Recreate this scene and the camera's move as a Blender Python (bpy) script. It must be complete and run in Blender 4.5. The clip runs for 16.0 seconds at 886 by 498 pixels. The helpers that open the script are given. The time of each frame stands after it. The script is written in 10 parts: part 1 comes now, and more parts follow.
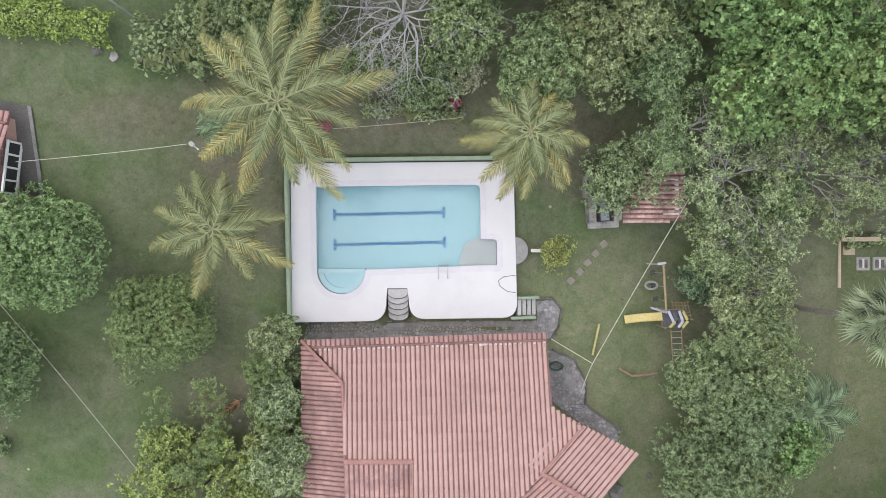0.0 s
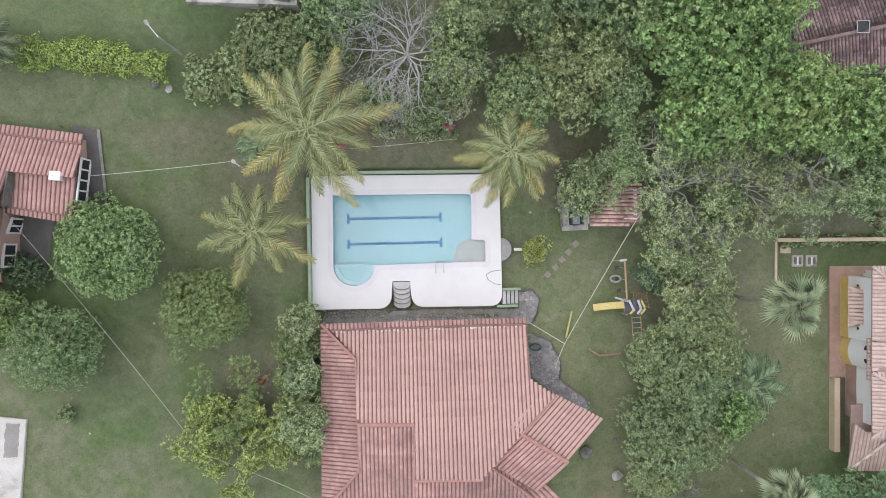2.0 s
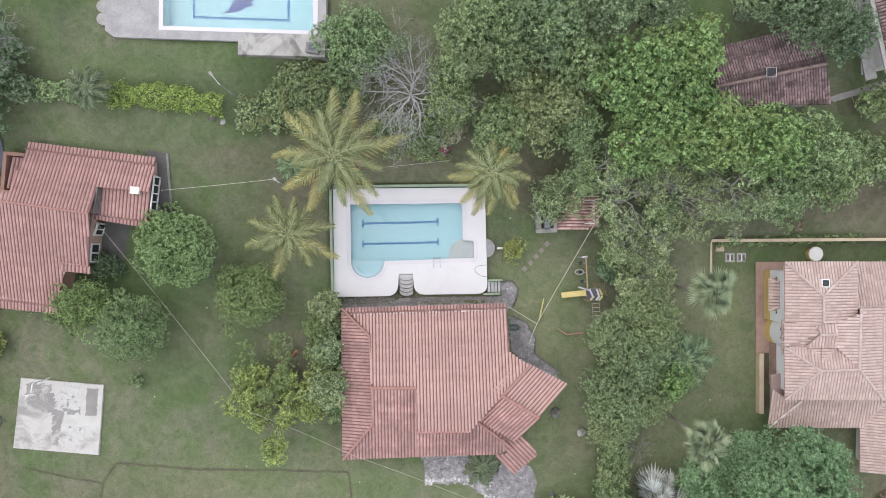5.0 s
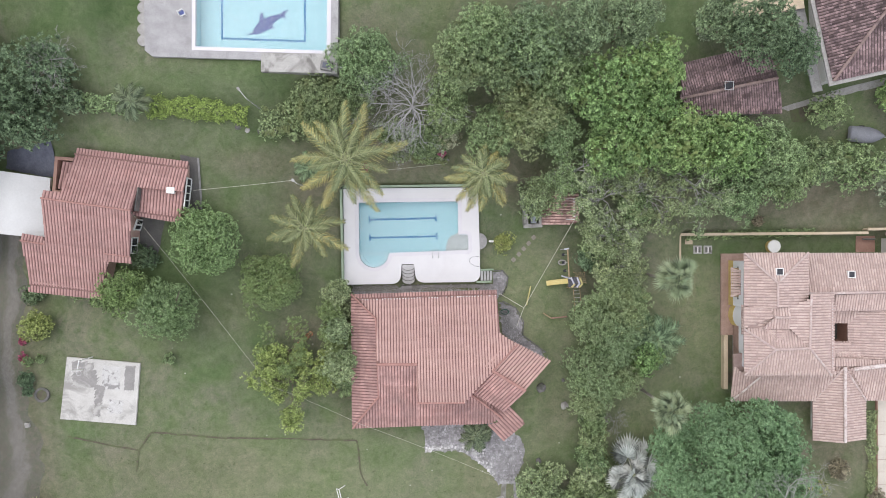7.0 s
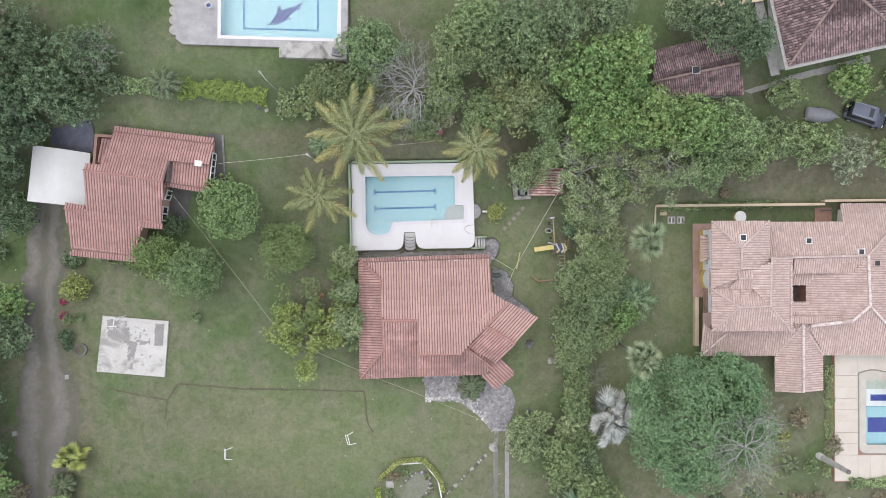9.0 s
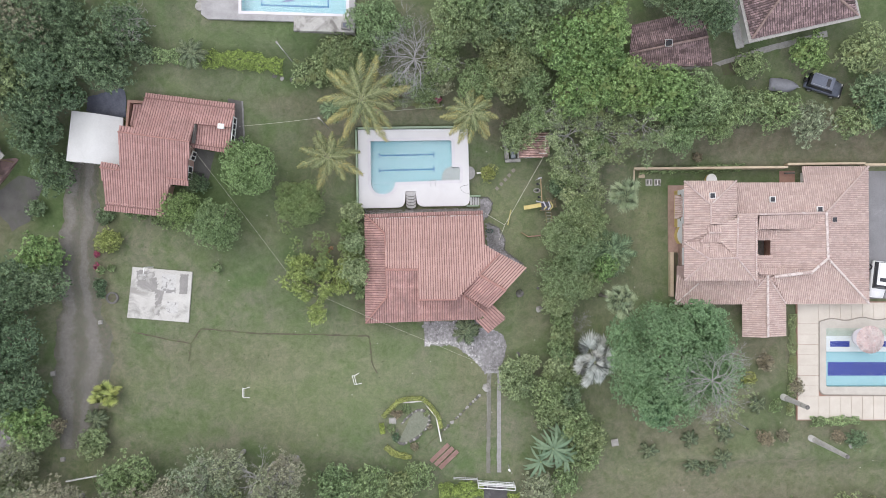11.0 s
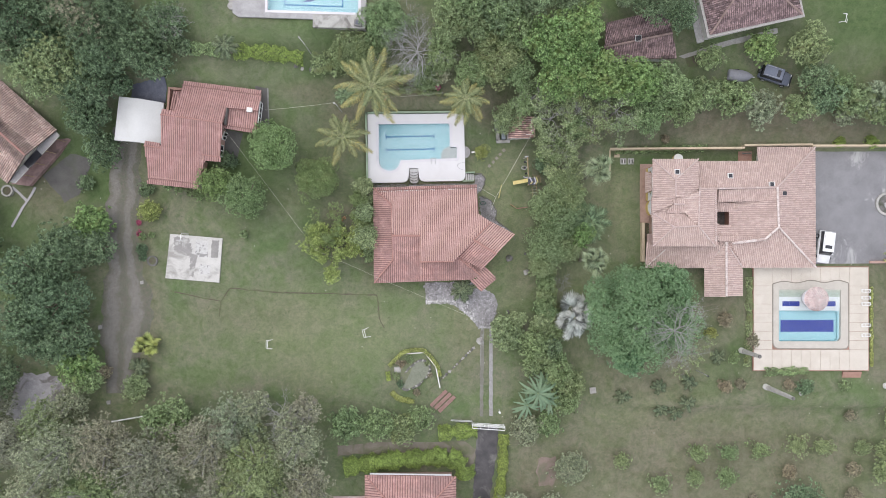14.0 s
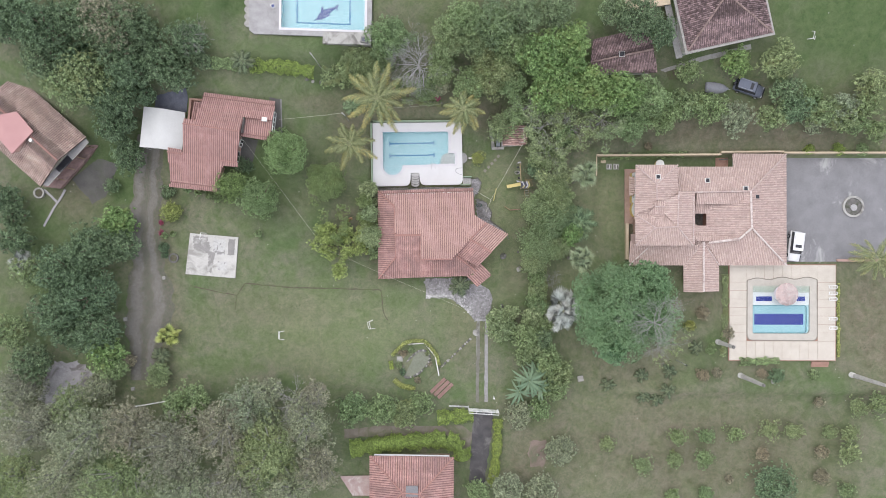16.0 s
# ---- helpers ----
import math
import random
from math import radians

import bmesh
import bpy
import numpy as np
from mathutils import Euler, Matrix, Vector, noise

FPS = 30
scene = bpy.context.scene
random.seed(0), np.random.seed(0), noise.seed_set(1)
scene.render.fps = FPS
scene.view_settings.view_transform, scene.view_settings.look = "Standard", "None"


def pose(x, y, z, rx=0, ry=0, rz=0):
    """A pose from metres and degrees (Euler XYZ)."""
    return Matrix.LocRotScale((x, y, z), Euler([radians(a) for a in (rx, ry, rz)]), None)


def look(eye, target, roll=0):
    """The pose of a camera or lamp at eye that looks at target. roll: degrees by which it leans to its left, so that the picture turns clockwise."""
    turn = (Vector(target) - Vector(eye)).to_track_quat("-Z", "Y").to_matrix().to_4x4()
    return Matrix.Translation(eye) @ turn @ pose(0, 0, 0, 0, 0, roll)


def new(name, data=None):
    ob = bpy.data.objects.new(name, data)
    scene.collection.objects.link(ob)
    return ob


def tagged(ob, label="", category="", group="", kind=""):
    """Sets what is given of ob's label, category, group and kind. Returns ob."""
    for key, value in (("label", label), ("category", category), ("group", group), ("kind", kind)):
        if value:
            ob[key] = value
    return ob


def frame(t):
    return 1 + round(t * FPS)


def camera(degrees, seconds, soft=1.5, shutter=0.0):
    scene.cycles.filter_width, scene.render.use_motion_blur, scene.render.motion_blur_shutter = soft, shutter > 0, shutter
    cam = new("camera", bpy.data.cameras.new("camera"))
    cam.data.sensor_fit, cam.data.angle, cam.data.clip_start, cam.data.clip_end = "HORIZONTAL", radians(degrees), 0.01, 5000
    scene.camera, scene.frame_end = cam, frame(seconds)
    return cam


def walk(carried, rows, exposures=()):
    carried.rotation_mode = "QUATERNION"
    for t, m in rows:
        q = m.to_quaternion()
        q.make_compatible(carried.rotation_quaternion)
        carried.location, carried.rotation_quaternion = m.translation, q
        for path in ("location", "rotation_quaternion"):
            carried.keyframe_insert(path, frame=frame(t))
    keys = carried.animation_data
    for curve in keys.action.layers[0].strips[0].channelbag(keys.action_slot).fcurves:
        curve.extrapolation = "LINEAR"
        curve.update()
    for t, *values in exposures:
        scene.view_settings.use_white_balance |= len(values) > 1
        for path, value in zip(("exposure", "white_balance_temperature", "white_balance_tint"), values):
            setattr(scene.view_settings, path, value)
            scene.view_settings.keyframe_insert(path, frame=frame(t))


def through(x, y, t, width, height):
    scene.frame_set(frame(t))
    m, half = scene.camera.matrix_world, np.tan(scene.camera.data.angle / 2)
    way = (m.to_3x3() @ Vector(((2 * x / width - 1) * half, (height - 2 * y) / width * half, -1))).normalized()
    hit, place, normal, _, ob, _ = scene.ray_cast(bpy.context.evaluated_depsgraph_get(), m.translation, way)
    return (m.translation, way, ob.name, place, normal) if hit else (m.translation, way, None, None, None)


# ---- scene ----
cam = camera(66.0, 16.0, 0.9)
# seconds, eye in metres, small turns in degrees off straight down
ROWS = [
    (0, 0.000, 0.000, 39.677, -0.039, 0.026, -0.000),
    (0.5, 0.004, -0.012, 41.508, -0.057, -0.052, 0.032),
    (1, 0.022, -0.030, 43.399, -0.070, -0.079, 0.054),
    (1.5, 0.046, -0.077, 45.226, -0.016, -0.116, 0.025),
    (2, 0.078, -0.114, 47.080, 0.017, -0.152, 0.038),
    (2.5, 0.068, -0.127, 48.988, 0.018, -0.208, 0.034),
    (3, 0.116, -0.129, 50.851, -0.003, -0.201, 0.058),
    (3.5, 0.208, -0.105, 52.701, -0.047, -0.159, 0.067),
    (4, 0.270, -0.090, 54.554, -0.081, -0.138, 0.062),
    (6.5, 0.656, -0.393, 63.796, -0.088, 0.009, 0.022),
    (7, 0.741, -0.763, 65.613, -0.086, 0.037, -0.017),
    (7.5, 0.787, -1.348, 67.414, -0.048, 0.030, -0.032),
    (8, 0.869, -2.122, 69.229, -0.024, 0.054, -0.045),
    (8.5, 0.926, -3.073, 71.079, -0.006, 0.067, -0.071),
    (9, 0.942, -4.223, 72.900, 0.071, 0.039, -0.070),
    (9.5, 0.980, -5.479, 74.790, 0.141, 0.044, -0.068),
    (10, 1.079, -6.751, 76.656, 0.173, 0.062, -0.055),
    (12.5, 1.405, -12.293, 86.131, -0.014, 0.096, 0.026),
    (13, 1.432, -12.893, 88.047, 0.083, 0.091, 0.053),
    (13.5, 1.462, -13.167, 89.936, 0.111, 0.112, 0.060),
    (14, 1.471, -13.302, 91.813, 0.070, 0.115, 0.060),
    (14.5, 1.475, -13.354, 93.726, 0.027, 0.098, 0.083),
    (15, 1.492, -13.337, 95.610, -0.009, 0.080, 0.117),
    (15.5, 1.526, -13.304, 97.512, -0.044, 0.087, 0.135),
    (16, 1.530, -13.266, 99.402, -0.080, 0.060, 0.163),
]
walk(cam, [(t, pose(*r)) for t, *r in ROWS])

# ---- light: thin overcast, soft sun high in the sky ----
SUN_UP, SUN_ROUND = 62.0, 310.0
world = bpy.data.worlds.new("sky")
world.use_nodes = True
scene.world = world
wn = world.node_tree.nodes
sky = wn.new("ShaderNodeTexSky")
sky.sky_type, sky.sun_disc = "NISHITA", False
sky.sun_elevation, sky.sun_rotation = radians(SUN_UP), radians(SUN_ROUND)
sky.air_density, sky.dust_density, sky.ozone_density = 1.0, 4.0, 1.0
paler = wn.new("ShaderNodeMixRGB")
paler.inputs[0].default_value = 0.75
paler.inputs[2].default_value = (7.55, 7.7, 8.45, 1)
world.node_tree.links.new(sky.outputs[0], paler.inputs[1])
world.node_tree.links.new(paler.outputs[0], wn["Background"].inputs[0])
wn["Background"].inputs[1].default_value = 0.16
sun = new("sun", bpy.data.lights.new("sun", "SUN"))
sun.data.energy, sun.data.angle, sun.data.color = 0.75, radians(60), (1.0, 0.97, 0.93)
az = radians(SUN_ROUND)
sun.matrix_world = look((60 * math.sin(az), 60 * math.cos(az), 120), (0, 0, 0))
scene.view_settings.exposure = 0.19

def ramp(v, a, b):
    k = min(max((v - a) / (b - a), 0.0), 1.0)
    return k * k * (3 - 2 * k)


def inside(x, y, x0, x1, y0, y1, soft):
    return ramp(x, x0 - soft, x0) * ramp(-x, -x1 - soft, -x1) * ramp(y, y0 - soft, y0) * ramp(-y, -y1 - soft, -y1)


def ground_z(x, y):
    """Height of the hillside: it falls to the east and south, and is cut level for the pool and the house."""
    z = -0.6 - 0.09 * min(max(x + 5.0, 0.0), 36.0) + 0.02 * min(max(-x - 5.0, 0.0), 60.0)
    z += 0.045 * min(max(y + 20.0, -60.0), 60.0)
    start = 3.0 - 9.0 * ramp(-x, 9.0, 19.0)
    z += 0.3 * min(max(y - start, 0.0), 28.0)
    z -= 2.6 * ramp(-x, 27.0, 44.0) * ramp(y, -14.0, 0.0)
    z += 0.5 * ramp(y, 0.55, 0.95) * ramp(x, 20.0, 25.0)
    k = inside(x, y, -9.3, 4.4, -4.5, 5.2, 0.4)
    z += (-0.3 - z) * k
    k = inside(x, y, -8.5, 10.0, -17.5, -4.6, 0.9)
    z += (-0.95 - z) * k
    k = inside(x, y, -7.7, 3.3, -3.0, 4.0, 0.5)
    z += (-2.4 - z) * k
    k = inside(x, y, -3.7, -1.6, -4.6, -2.0, 0.3)
    z += (-1.25 - z) * k
    k = inside(x, y, -27.5, -8.5, 14.6, 44.0, 1.2)
    z += (6.6 - z) * k
    k = inside(x, y, -20.9, -9.0, 16.1, 42.0, 0.4)
    z += (4.5 - z) * k
    k = inside(x, y, 24.6, 82.0, -35.0, 0.2, 0.8)
    z += (-3.3 - z) * k
    z += 0.9 * inside(x, y, 18.5, 23.6, -3.0, 1.0, 1.2)
    k = inside(x, y, -36.5, -27.5, -18.4, -10.6, 1.5)
    z += (0.08 - z) * k
    k = inside(x, y, 47.6, 56.0, -27.0, -19.0, 0.6)
    z += (-5.6 - z) * k
    return z



# ---- materials ----
class Mat:
    """A small wrapper round one node material."""

    def __init__(self, name, rough=0.8, metal=0.0, spec=0.3):
        self.m = bpy.data.materials.new(name)
        self.m.use_nodes = True
        self.t = self.m.node_tree
        self.b = self.t.nodes["Principled BSDF"]
        self.b.inputs["Roughness"].default_value = rough
        self.b.inputs["Metallic"].default_value = metal
        self.b.inputs["Specular IOR Level"].default_value = spec

    def add(self, kind, **values):
        n = self.t.nodes.new(kind)
        for k, v in values.items():
            n.inputs[k].default_value = v
        return n

    def link(self, a, b):
        self.t.links.new(a, b)

    def coords(self):
        return self.add("ShaderNodeTexCoord").outputs["Object"]

    def world_pos(self):
        return self.add("ShaderNodeNewGeometry").outputs["Position"]

    def noise(self, at, scale, detail=4.0, rough=0.55, distort=0.0):
        n = self.add("ShaderNodeTexNoise", Scale=scale, Detail=detail, Roughness=rough, Distortion=distort)
        self.link(at, n.inputs["Vector"])
        return n.outputs["Fac"]

    def ramp(self, fac, *stops):
        n = self.add("ShaderNodeValToRGB")
        el = n.color_ramp.elements
        while len(el) < len(stops):
            el.new(0.5)
        for e, (p, c) in zip(el, stops):
            e.position = p
            e.color = (*c, 1) if len(c) == 3 else c
        self.link(fac, n.inputs[0])
        return n.outputs[0]

    def mix(self, fac, a, b, mode="MIX"):
        n = self.add("ShaderNodeMixRGB")
        n.blend_type = mode
        for sock, v in zip(n.inputs, (fac, a, b)):
            if isinstance(v, (int, float)):
                sock.default_value = v
            elif isinstance(v, tuple):
                sock.default_value = (*v, 1)
            else:
                self.link(v, sock)
        return n.outputs[0]

    def bump(self, height, strength=0.3, distance=0.02):
        n = self.add("ShaderNodeBump", Strength=strength, Distance=distance)
        self.link(height, n.inputs["Height"])
        self.link(n.outputs[0], self.b.inputs["Normal"])

    def colour(self, c):
        if isinstance(c, tuple):
            self.b.inputs["Base Color"].default_value = (*c, 1)
        else:
            self.link(c, self.b.inputs["Base Color"])
        return self


def grey(v):
    return (v, v, v)


def rough_mat(name, a, b, scale=3.0, fine=40.0, rough=0.85, bump=0.25, stain=None, stain_at=(0.55, 0.75), metal=0.0, spec=0.3, grain=0.5):
    """Two tones mixed by a broad noise, broken up by a fine one, with stains of their own colour."""
    m = Mat(name, rough, metal, spec)
    at = m.world_pos()
    broad, small = m.noise(at, scale), m.noise(at, fine, 3.0)
    c = m.mix(m.ramp(broad, (0.3, grey(0)), (0.7, grey(1))), a, b)
    c = m.mix(grain, c, m.ramp(small, (0.3, grey(0.35)), (0.7, grey(0.65))), "OVERLAY")
    if stain:
        mask = m.ramp(m.noise(at, scale * 0.45, 6.0, 0.65, 0.6), (stain_at[0], grey(0)), (stain_at[1], grey(1)))
        c = m.mix(mask, c, stain)
    m.colour(c)
    m.bump(small, bump)
    return m.m


def tile_mat(name, light, dark, dirt, dirt_amount=0.5, piece=0.25):
    """Fired clay: tone by piece, soot-like growth in broad patches and fine grain."""
    m = Mat(name, 0.85)
    at = m.world_pos()
    info = m.add("ShaderNodeNewGeometry").outputs["Random Per Island"]
    ob = m.add("ShaderNodeObjectInfo").outputs["Random"]
    c = m.mix(m.ramp(m.noise(at, 1.3, 5.0), (0.3, grey(0)), (0.7, grey(1))), light, dark)
    c = m.mix(piece, c, m.ramp(info, (0.0, grey(0.25)), (1.0, grey(0.8))), "OVERLAY")
    c = m.mix(0.12, c, m.ramp(ob, (0.0, grey(0.3)), (1.0, grey(0.7))), "OVERLAY")
    cell = m.add("ShaderNodeTexVoronoi", Scale=3.6)
    m.link(at, cell.inputs["Vector"])
    c = m.mix(piece * 0.8, c, m.ramp(cell.outputs["Color"], (0.1, grey(0.25)), (0.9, grey(0.78))), "OVERLAY")
    mask = m.ramp(m.noise(at, 0.35, 7.0, 0.7, 0.4), (0.62 - 0.3 * dirt_amount, grey(0)), (0.85 - 0.2 * dirt_amount, grey(1)))
    c = m.mix(mask, c, dirt)
    small = m.noise(at, 30.0, 3.0)
    c = m.mix(0.4, c, m.ramp(small, (0.3, grey(0.35)), (0.7, grey(0.65))), "OVERLAY")
    m.colour(c)
    m.bump(small, 0.2, 0.01)
    return m.m


def leaf_mat(name, a, b, c=None, through=0.24, rough=0.6, vary=1.0, spread=1.0):
    """Leaves: tone by leaf, by spray and by bough, painting lit and shaded clumps; light shining through."""
    m = Mat(name, rough, spec=0.2)
    at = m.coords()
    rnd = m.add("ShaderNodeNewGeometry").outputs["Random Per Island"]
    lo, hi = tuple(v * (1 - 0.47 * spread) for v in a), tuple(min(0.8, v * (1 + 0.7 * spread)) for v in b)
    col = m.mix(rnd, lo, hi)
    spray = m.ramp(m.noise(at, 2.2, 3.0, 0.6), (0.36, (0.28, 0.28, 0.27)), (0.64, (0.73, 0.74, 0.68)))
    col = m.mix(0.55 * vary, col, spray, "OVERLAY")
    bough = m.ramp(m.noise(at, 0.45, 2.0), (0.35, (0.4, 0.4, 0.4)), (0.65, (0.63, 0.64, 0.6)))
    col = m.mix(0.6 * vary, col, bough, "OVERLAY")
    if c:
        few = m.ramp(m.noise(at, 0.6, 4.0), (0.54, grey(0)), (0.64, grey(0.9)))
        col = m.mix(few, col, c)
    tree = m.add("ShaderNodeObjectInfo").outputs["Random"]
    col = m.mix(0.4, col, m.ramp(tree, (0.0, (0.43, 0.49, 0.5)), (0.5, (0.52, 0.52, 0.5)), (1.0, (0.59, 0.53, 0.5))), "OVERLAY")
    m.colour(col)
    tr = m.add("ShaderNodeBsdfTranslucent")
    m.link(col, tr.inputs[0])
    mx = m.add("ShaderNodeMixShader", Fac=through)
    m.link(m.b.outputs[0], mx.inputs[1])
    m.link(tr.outputs[0], mx.inputs[2])
    m.link(mx.outputs[0], m.t.nodes["Material Output"].inputs[0])
    return m.m


# worn or leaf-strewn stretches of the lawn: x, y, half-lengths, strength
WORN = (
    (-4, 8.0, 11, 4.2, 0.95), (-11, 3, 4.5, 5.5, 0.7), (8, 6, 6, 4, 0.9), (47, 4.4, 34, 4.4, 1.0), (38, -44, 38, 14, 0.7), (30, -30, 12, 7, 0.6),
    (-12, -10, 4, 6, 0.55), (-40, -16, 5, 20, 0.7), (5, -25, 4, 9, 0.4), (21, -9, 5, 9, 0.2), (23, -8, 4, 10, 0.25), (-52, -5, 6, 6, 0.8), (14, -45, 6, 7, 0.8),
    (-26, -22, 12, 4, 0.35), (-16, 7, 5, 2, 0.6), (48, -31, 9, 4, 0.5), (-20, -7, 5, 3, 0.4), (25, -30, 8, 6, 0.45), (41, -20, 5, 7, 0.8), (68, -24, 12, 14, 1.0), (12, -18, 3, 4, 0.4),
)


# greener stretches, darkened also for shade lying on the lawn, and paler ones
DARKER_GREEN = ((-18, 13, 14, 4, 0.6), (-28, 23, 14, 9, 0.7), (-47, -2, 9, 8, 0.85), (-20, 10, 16, 6, 0.3), (-26, 2, 12, 9, 0.45), (-40, 26, 24, 9, 0.6), (-24, -4, 7, 9, 0.8), (-17, 4, 7, 8, 0.25), (-18, -11, 8, 5, 0.3), (-23, 8, 9, 6, 0.35), (-56, -14, 9, 12, 0.6), (36, -1.2, 16, 2.0, 0.6), (40, 22, 30, 8, 0.4), (58, 19, 16, 10, 0.85), (45, -27, 8, 6, 0.4))
PALER_GREEN = ((-13, -2, 9, 8, 0.25), (9, -7, 6, 9, 0.7), (-14, -25, 20, 9, 0.6), (-30, -24, 9, 6, 0.15), (9, -14, 5, 9, 0.7), (5, -22, 6, 8, 0.7), (8, -4, 5, 5, 0.5), (22, -13, 5, 6, 0.5), (25, -7, 5, 9, 0.9), (10, -19, 4, 6, 0.5), (21, -20, 6, 8, 0.7))


def grass_mat():
    m = Mat("mown_grass", 0.95, spec=0.1)
    at = m.world_pos()
    big, mid, small, fine, dots = m.noise(at, 0.07, 5.0), m.noise(at, 0.28, 6.0, 0.62, 0.3), m.noise(at, 1.1, 6.0, 0.7), m.noise(at, 9.0, 5.0, 0.75), m.noise(at, 3.5, 2.0, 0.5)
    c = m.mix(m.ramp(big, (0.38, grey(0)), (0.62, grey(1))), (0.114, 0.159, 0.073), (0.158, 0.18, 0.1))
    c = m.mix(m.ramp(mid, (0.4, grey(0)), (0.66, grey(0.85))), c, (0.185, 0.182, 0.135))
    c = m.mix(m.ramp(small, (0.5, grey(0)), (0.72, grey(0.7))), c, (0.085, 0.135, 0.058))
    def spots(places):
        out = None
        for x, y, rx, ry, k in places:
            d = m.add("ShaderNodeVectorMath")
            d.operation = "MULTIPLY_ADD"
            m.link(at, d.inputs[0])
            d.inputs[1].default_value, d.inputs[2].default_value = (1 / rx, 1 / ry, 0), (-x / rx, -y / ry, 0)
            n = m.add("ShaderNodeVectorMath")
            n.operation = "LENGTH"
            m.link(d.outputs[0], n.inputs[0])
            spot = m.ramp(n.outputs["Value"], (0.35, grey(k)), (1.0, grey(0)))
            out = spot if out is None else m.mix(1.0, out, spot, "LIGHTEN")
        return out

    c = m.mix(spots(DARKER_GREEN), c, m.mix(m.ramp(small, (0.35, grey(0)), (0.65, grey(1))), (0.073, 0.117, 0.046), (0.1, 0.14, 0.061)))
    c = m.mix(spots(PALER_GREEN), c, m.mix(m.ramp(small, (0.35, grey(0)), (0.65, grey(1))), (0.162, 0.199, 0.1), (0.213, 0.221, 0.138)))
    worn = spots(WORN)
    rough = m.mix(0.85, worn, m.ramp(m.noise(at, 0.5, 7.0, 0.7, 0.5), (0.35, grey(0.5)), (0.6, grey(1))), "MULTIPLY")
    dirt = m.mix(m.ramp(small, (0.35, grey(0)), (0.65, grey(1))), (0.19, 0.174, 0.13), (0.146, 0.132, 0.092))
    c = m.mix(rough, c, dirt)
    cell = m.add("ShaderNodeTexVoronoi", Scale=0.8)
    m.link(at, cell.inputs["Vector"])
    few = m.mix(1.0, m.ramp(cell.outputs["Distance"], (0.055, grey(1)), (0.085, grey(0))), m.ramp(cell.outputs["Color"], (0.66, grey(0)), (0.7, grey(0.6))), "MULTIPLY")
    c = m.mix(few, c, (0.5, 0.5, 0.44))
    c = m.mix(0.6, c, m.ramp(m.noise(at, 0.75, 7.0, 0.72, 0.8), (0.36, (0.36, 0.4, 0.34)), (0.64, (0.64, 0.6, 0.62))), "OVERLAY")
    c = m.mix(m.ramp(dots, (0.66, grey(0)), (0.76, grey(0.6))), c, (0.07, 0.085, 0.045))
    c = m.mix(0.2, c, m.ramp(m.noise(at, 2.6, 4.0, 0.65), (0.32, grey(0.3)), (0.68, grey(0.7))), "OVERLAY")
    c = m.mix(0.5, c, m.ramp(fine, (0.3, grey(0.28)), (0.7, grey(0.72))), "OVERLAY")
    m.colour(c)
    m.bump(fine, 0.35, 0.05)
    return m.m


def lane_mat():
    """Two pale gravel wheel tracks with a grassy crown between and ragged green edges."""
    m = Mat("gravel_lane", 0.95, spec=0.1)
    at = m.world_pos()
    a = m.add("ShaderNodeAttribute")
    a.attribute_name = "across"
    wob = m.noise(at, 0.5, 6.0, 0.7)
    shift = m.mix(0.45, a.outputs["Fac"], m.mix(1.0, wob, grey(0.12), "SUBTRACT"), "ADD")
    track = m.ramp(shift, (0.0, grey(0.0)), (0.2, grey(0.05)), (0.34, grey(1)), (0.46, grey(1)), (0.57, grey(0.15)), (0.68, grey(0.25)), (0.78, grey(1)), (0.92, grey(0.9)), (1.0, grey(0.0)))
    coarse, fine = m.noise(at, 2.2, 6.0, 0.75), m.noise(at, 14.0, 4.0, 0.7)
    stone = m.mix(m.ramp(coarse, (0.35, grey(0)), (0.65, grey(1))), (0.19, 0.178, 0.158), (0.245, 0.232, 0.21))
    soil = m.mix(m.ramp(coarse, (0.4, grey(0)), (0.6, grey(1))), (0.165, 0.15, 0.122), (0.13, 0.14, 0.098))
    c = m.mix(track, soil, stone)
    c = m.mix(m.ramp(m.noise(at, 0.22, 5.0), (0.5, grey(0)), (0.68, grey(0.8))), c, (0.165, 0.158, 0.145))
    c = m.mix(0.7, c, m.ramp(fine, (0.3, grey(0.25)), (0.7, grey(0.75))), "OVERLAY")
    m.colour(c)
    m.bump(fine, 0.6, 0.04)
    return m.m


GRASS = grass_mat()
LANE = lane_mat()
EARTH = rough_mat("bare_earth", (0.18, 0.155, 0.125), (0.235, 0.21, 0.175), 0.8, 18, 0.95, 0.5, (0.13, 0.14, 0.08), (0.5, 0.66))
PINKEARTH = rough_mat("reddish_bare_earth", (0.2, 0.155, 0.13), (0.26, 0.205, 0.175), 0.8, 12, 0.95, 0.6, (0.15, 0.15, 0.1), (0.48, 0.62))
ASPHALT = rough_mat("dark_asphalt", (0.07, 0.066, 0.07), (0.11, 0.104, 0.105), 0.9, 25, 0.9, 0.4, (0.2, 0.19, 0.185), (0.52, 0.68))
DECK = rough_mat("white_pool_deck", (0.68, 0.665, 0.67), (0.73, 0.715, 0.72), 0.5, 9, 0.7, 0.1, (0.63, 0.61, 0.61), (0.58, 0.8), grain=0.12)
COPING = rough_mat("pale_lilac_coping", (0.64, 0.615, 0.645), (0.7, 0.68, 0.7), 1.0, 12, 0.6, 0.1)
GREENPAINT = rough_mat("pale_green_paint", (0.27, 0.36, 0.25), (0.36, 0.43, 0.32), 0.8, 14, 0.8, 0.2, (0.16, 0.18, 0.12), (0.6, 0.75))
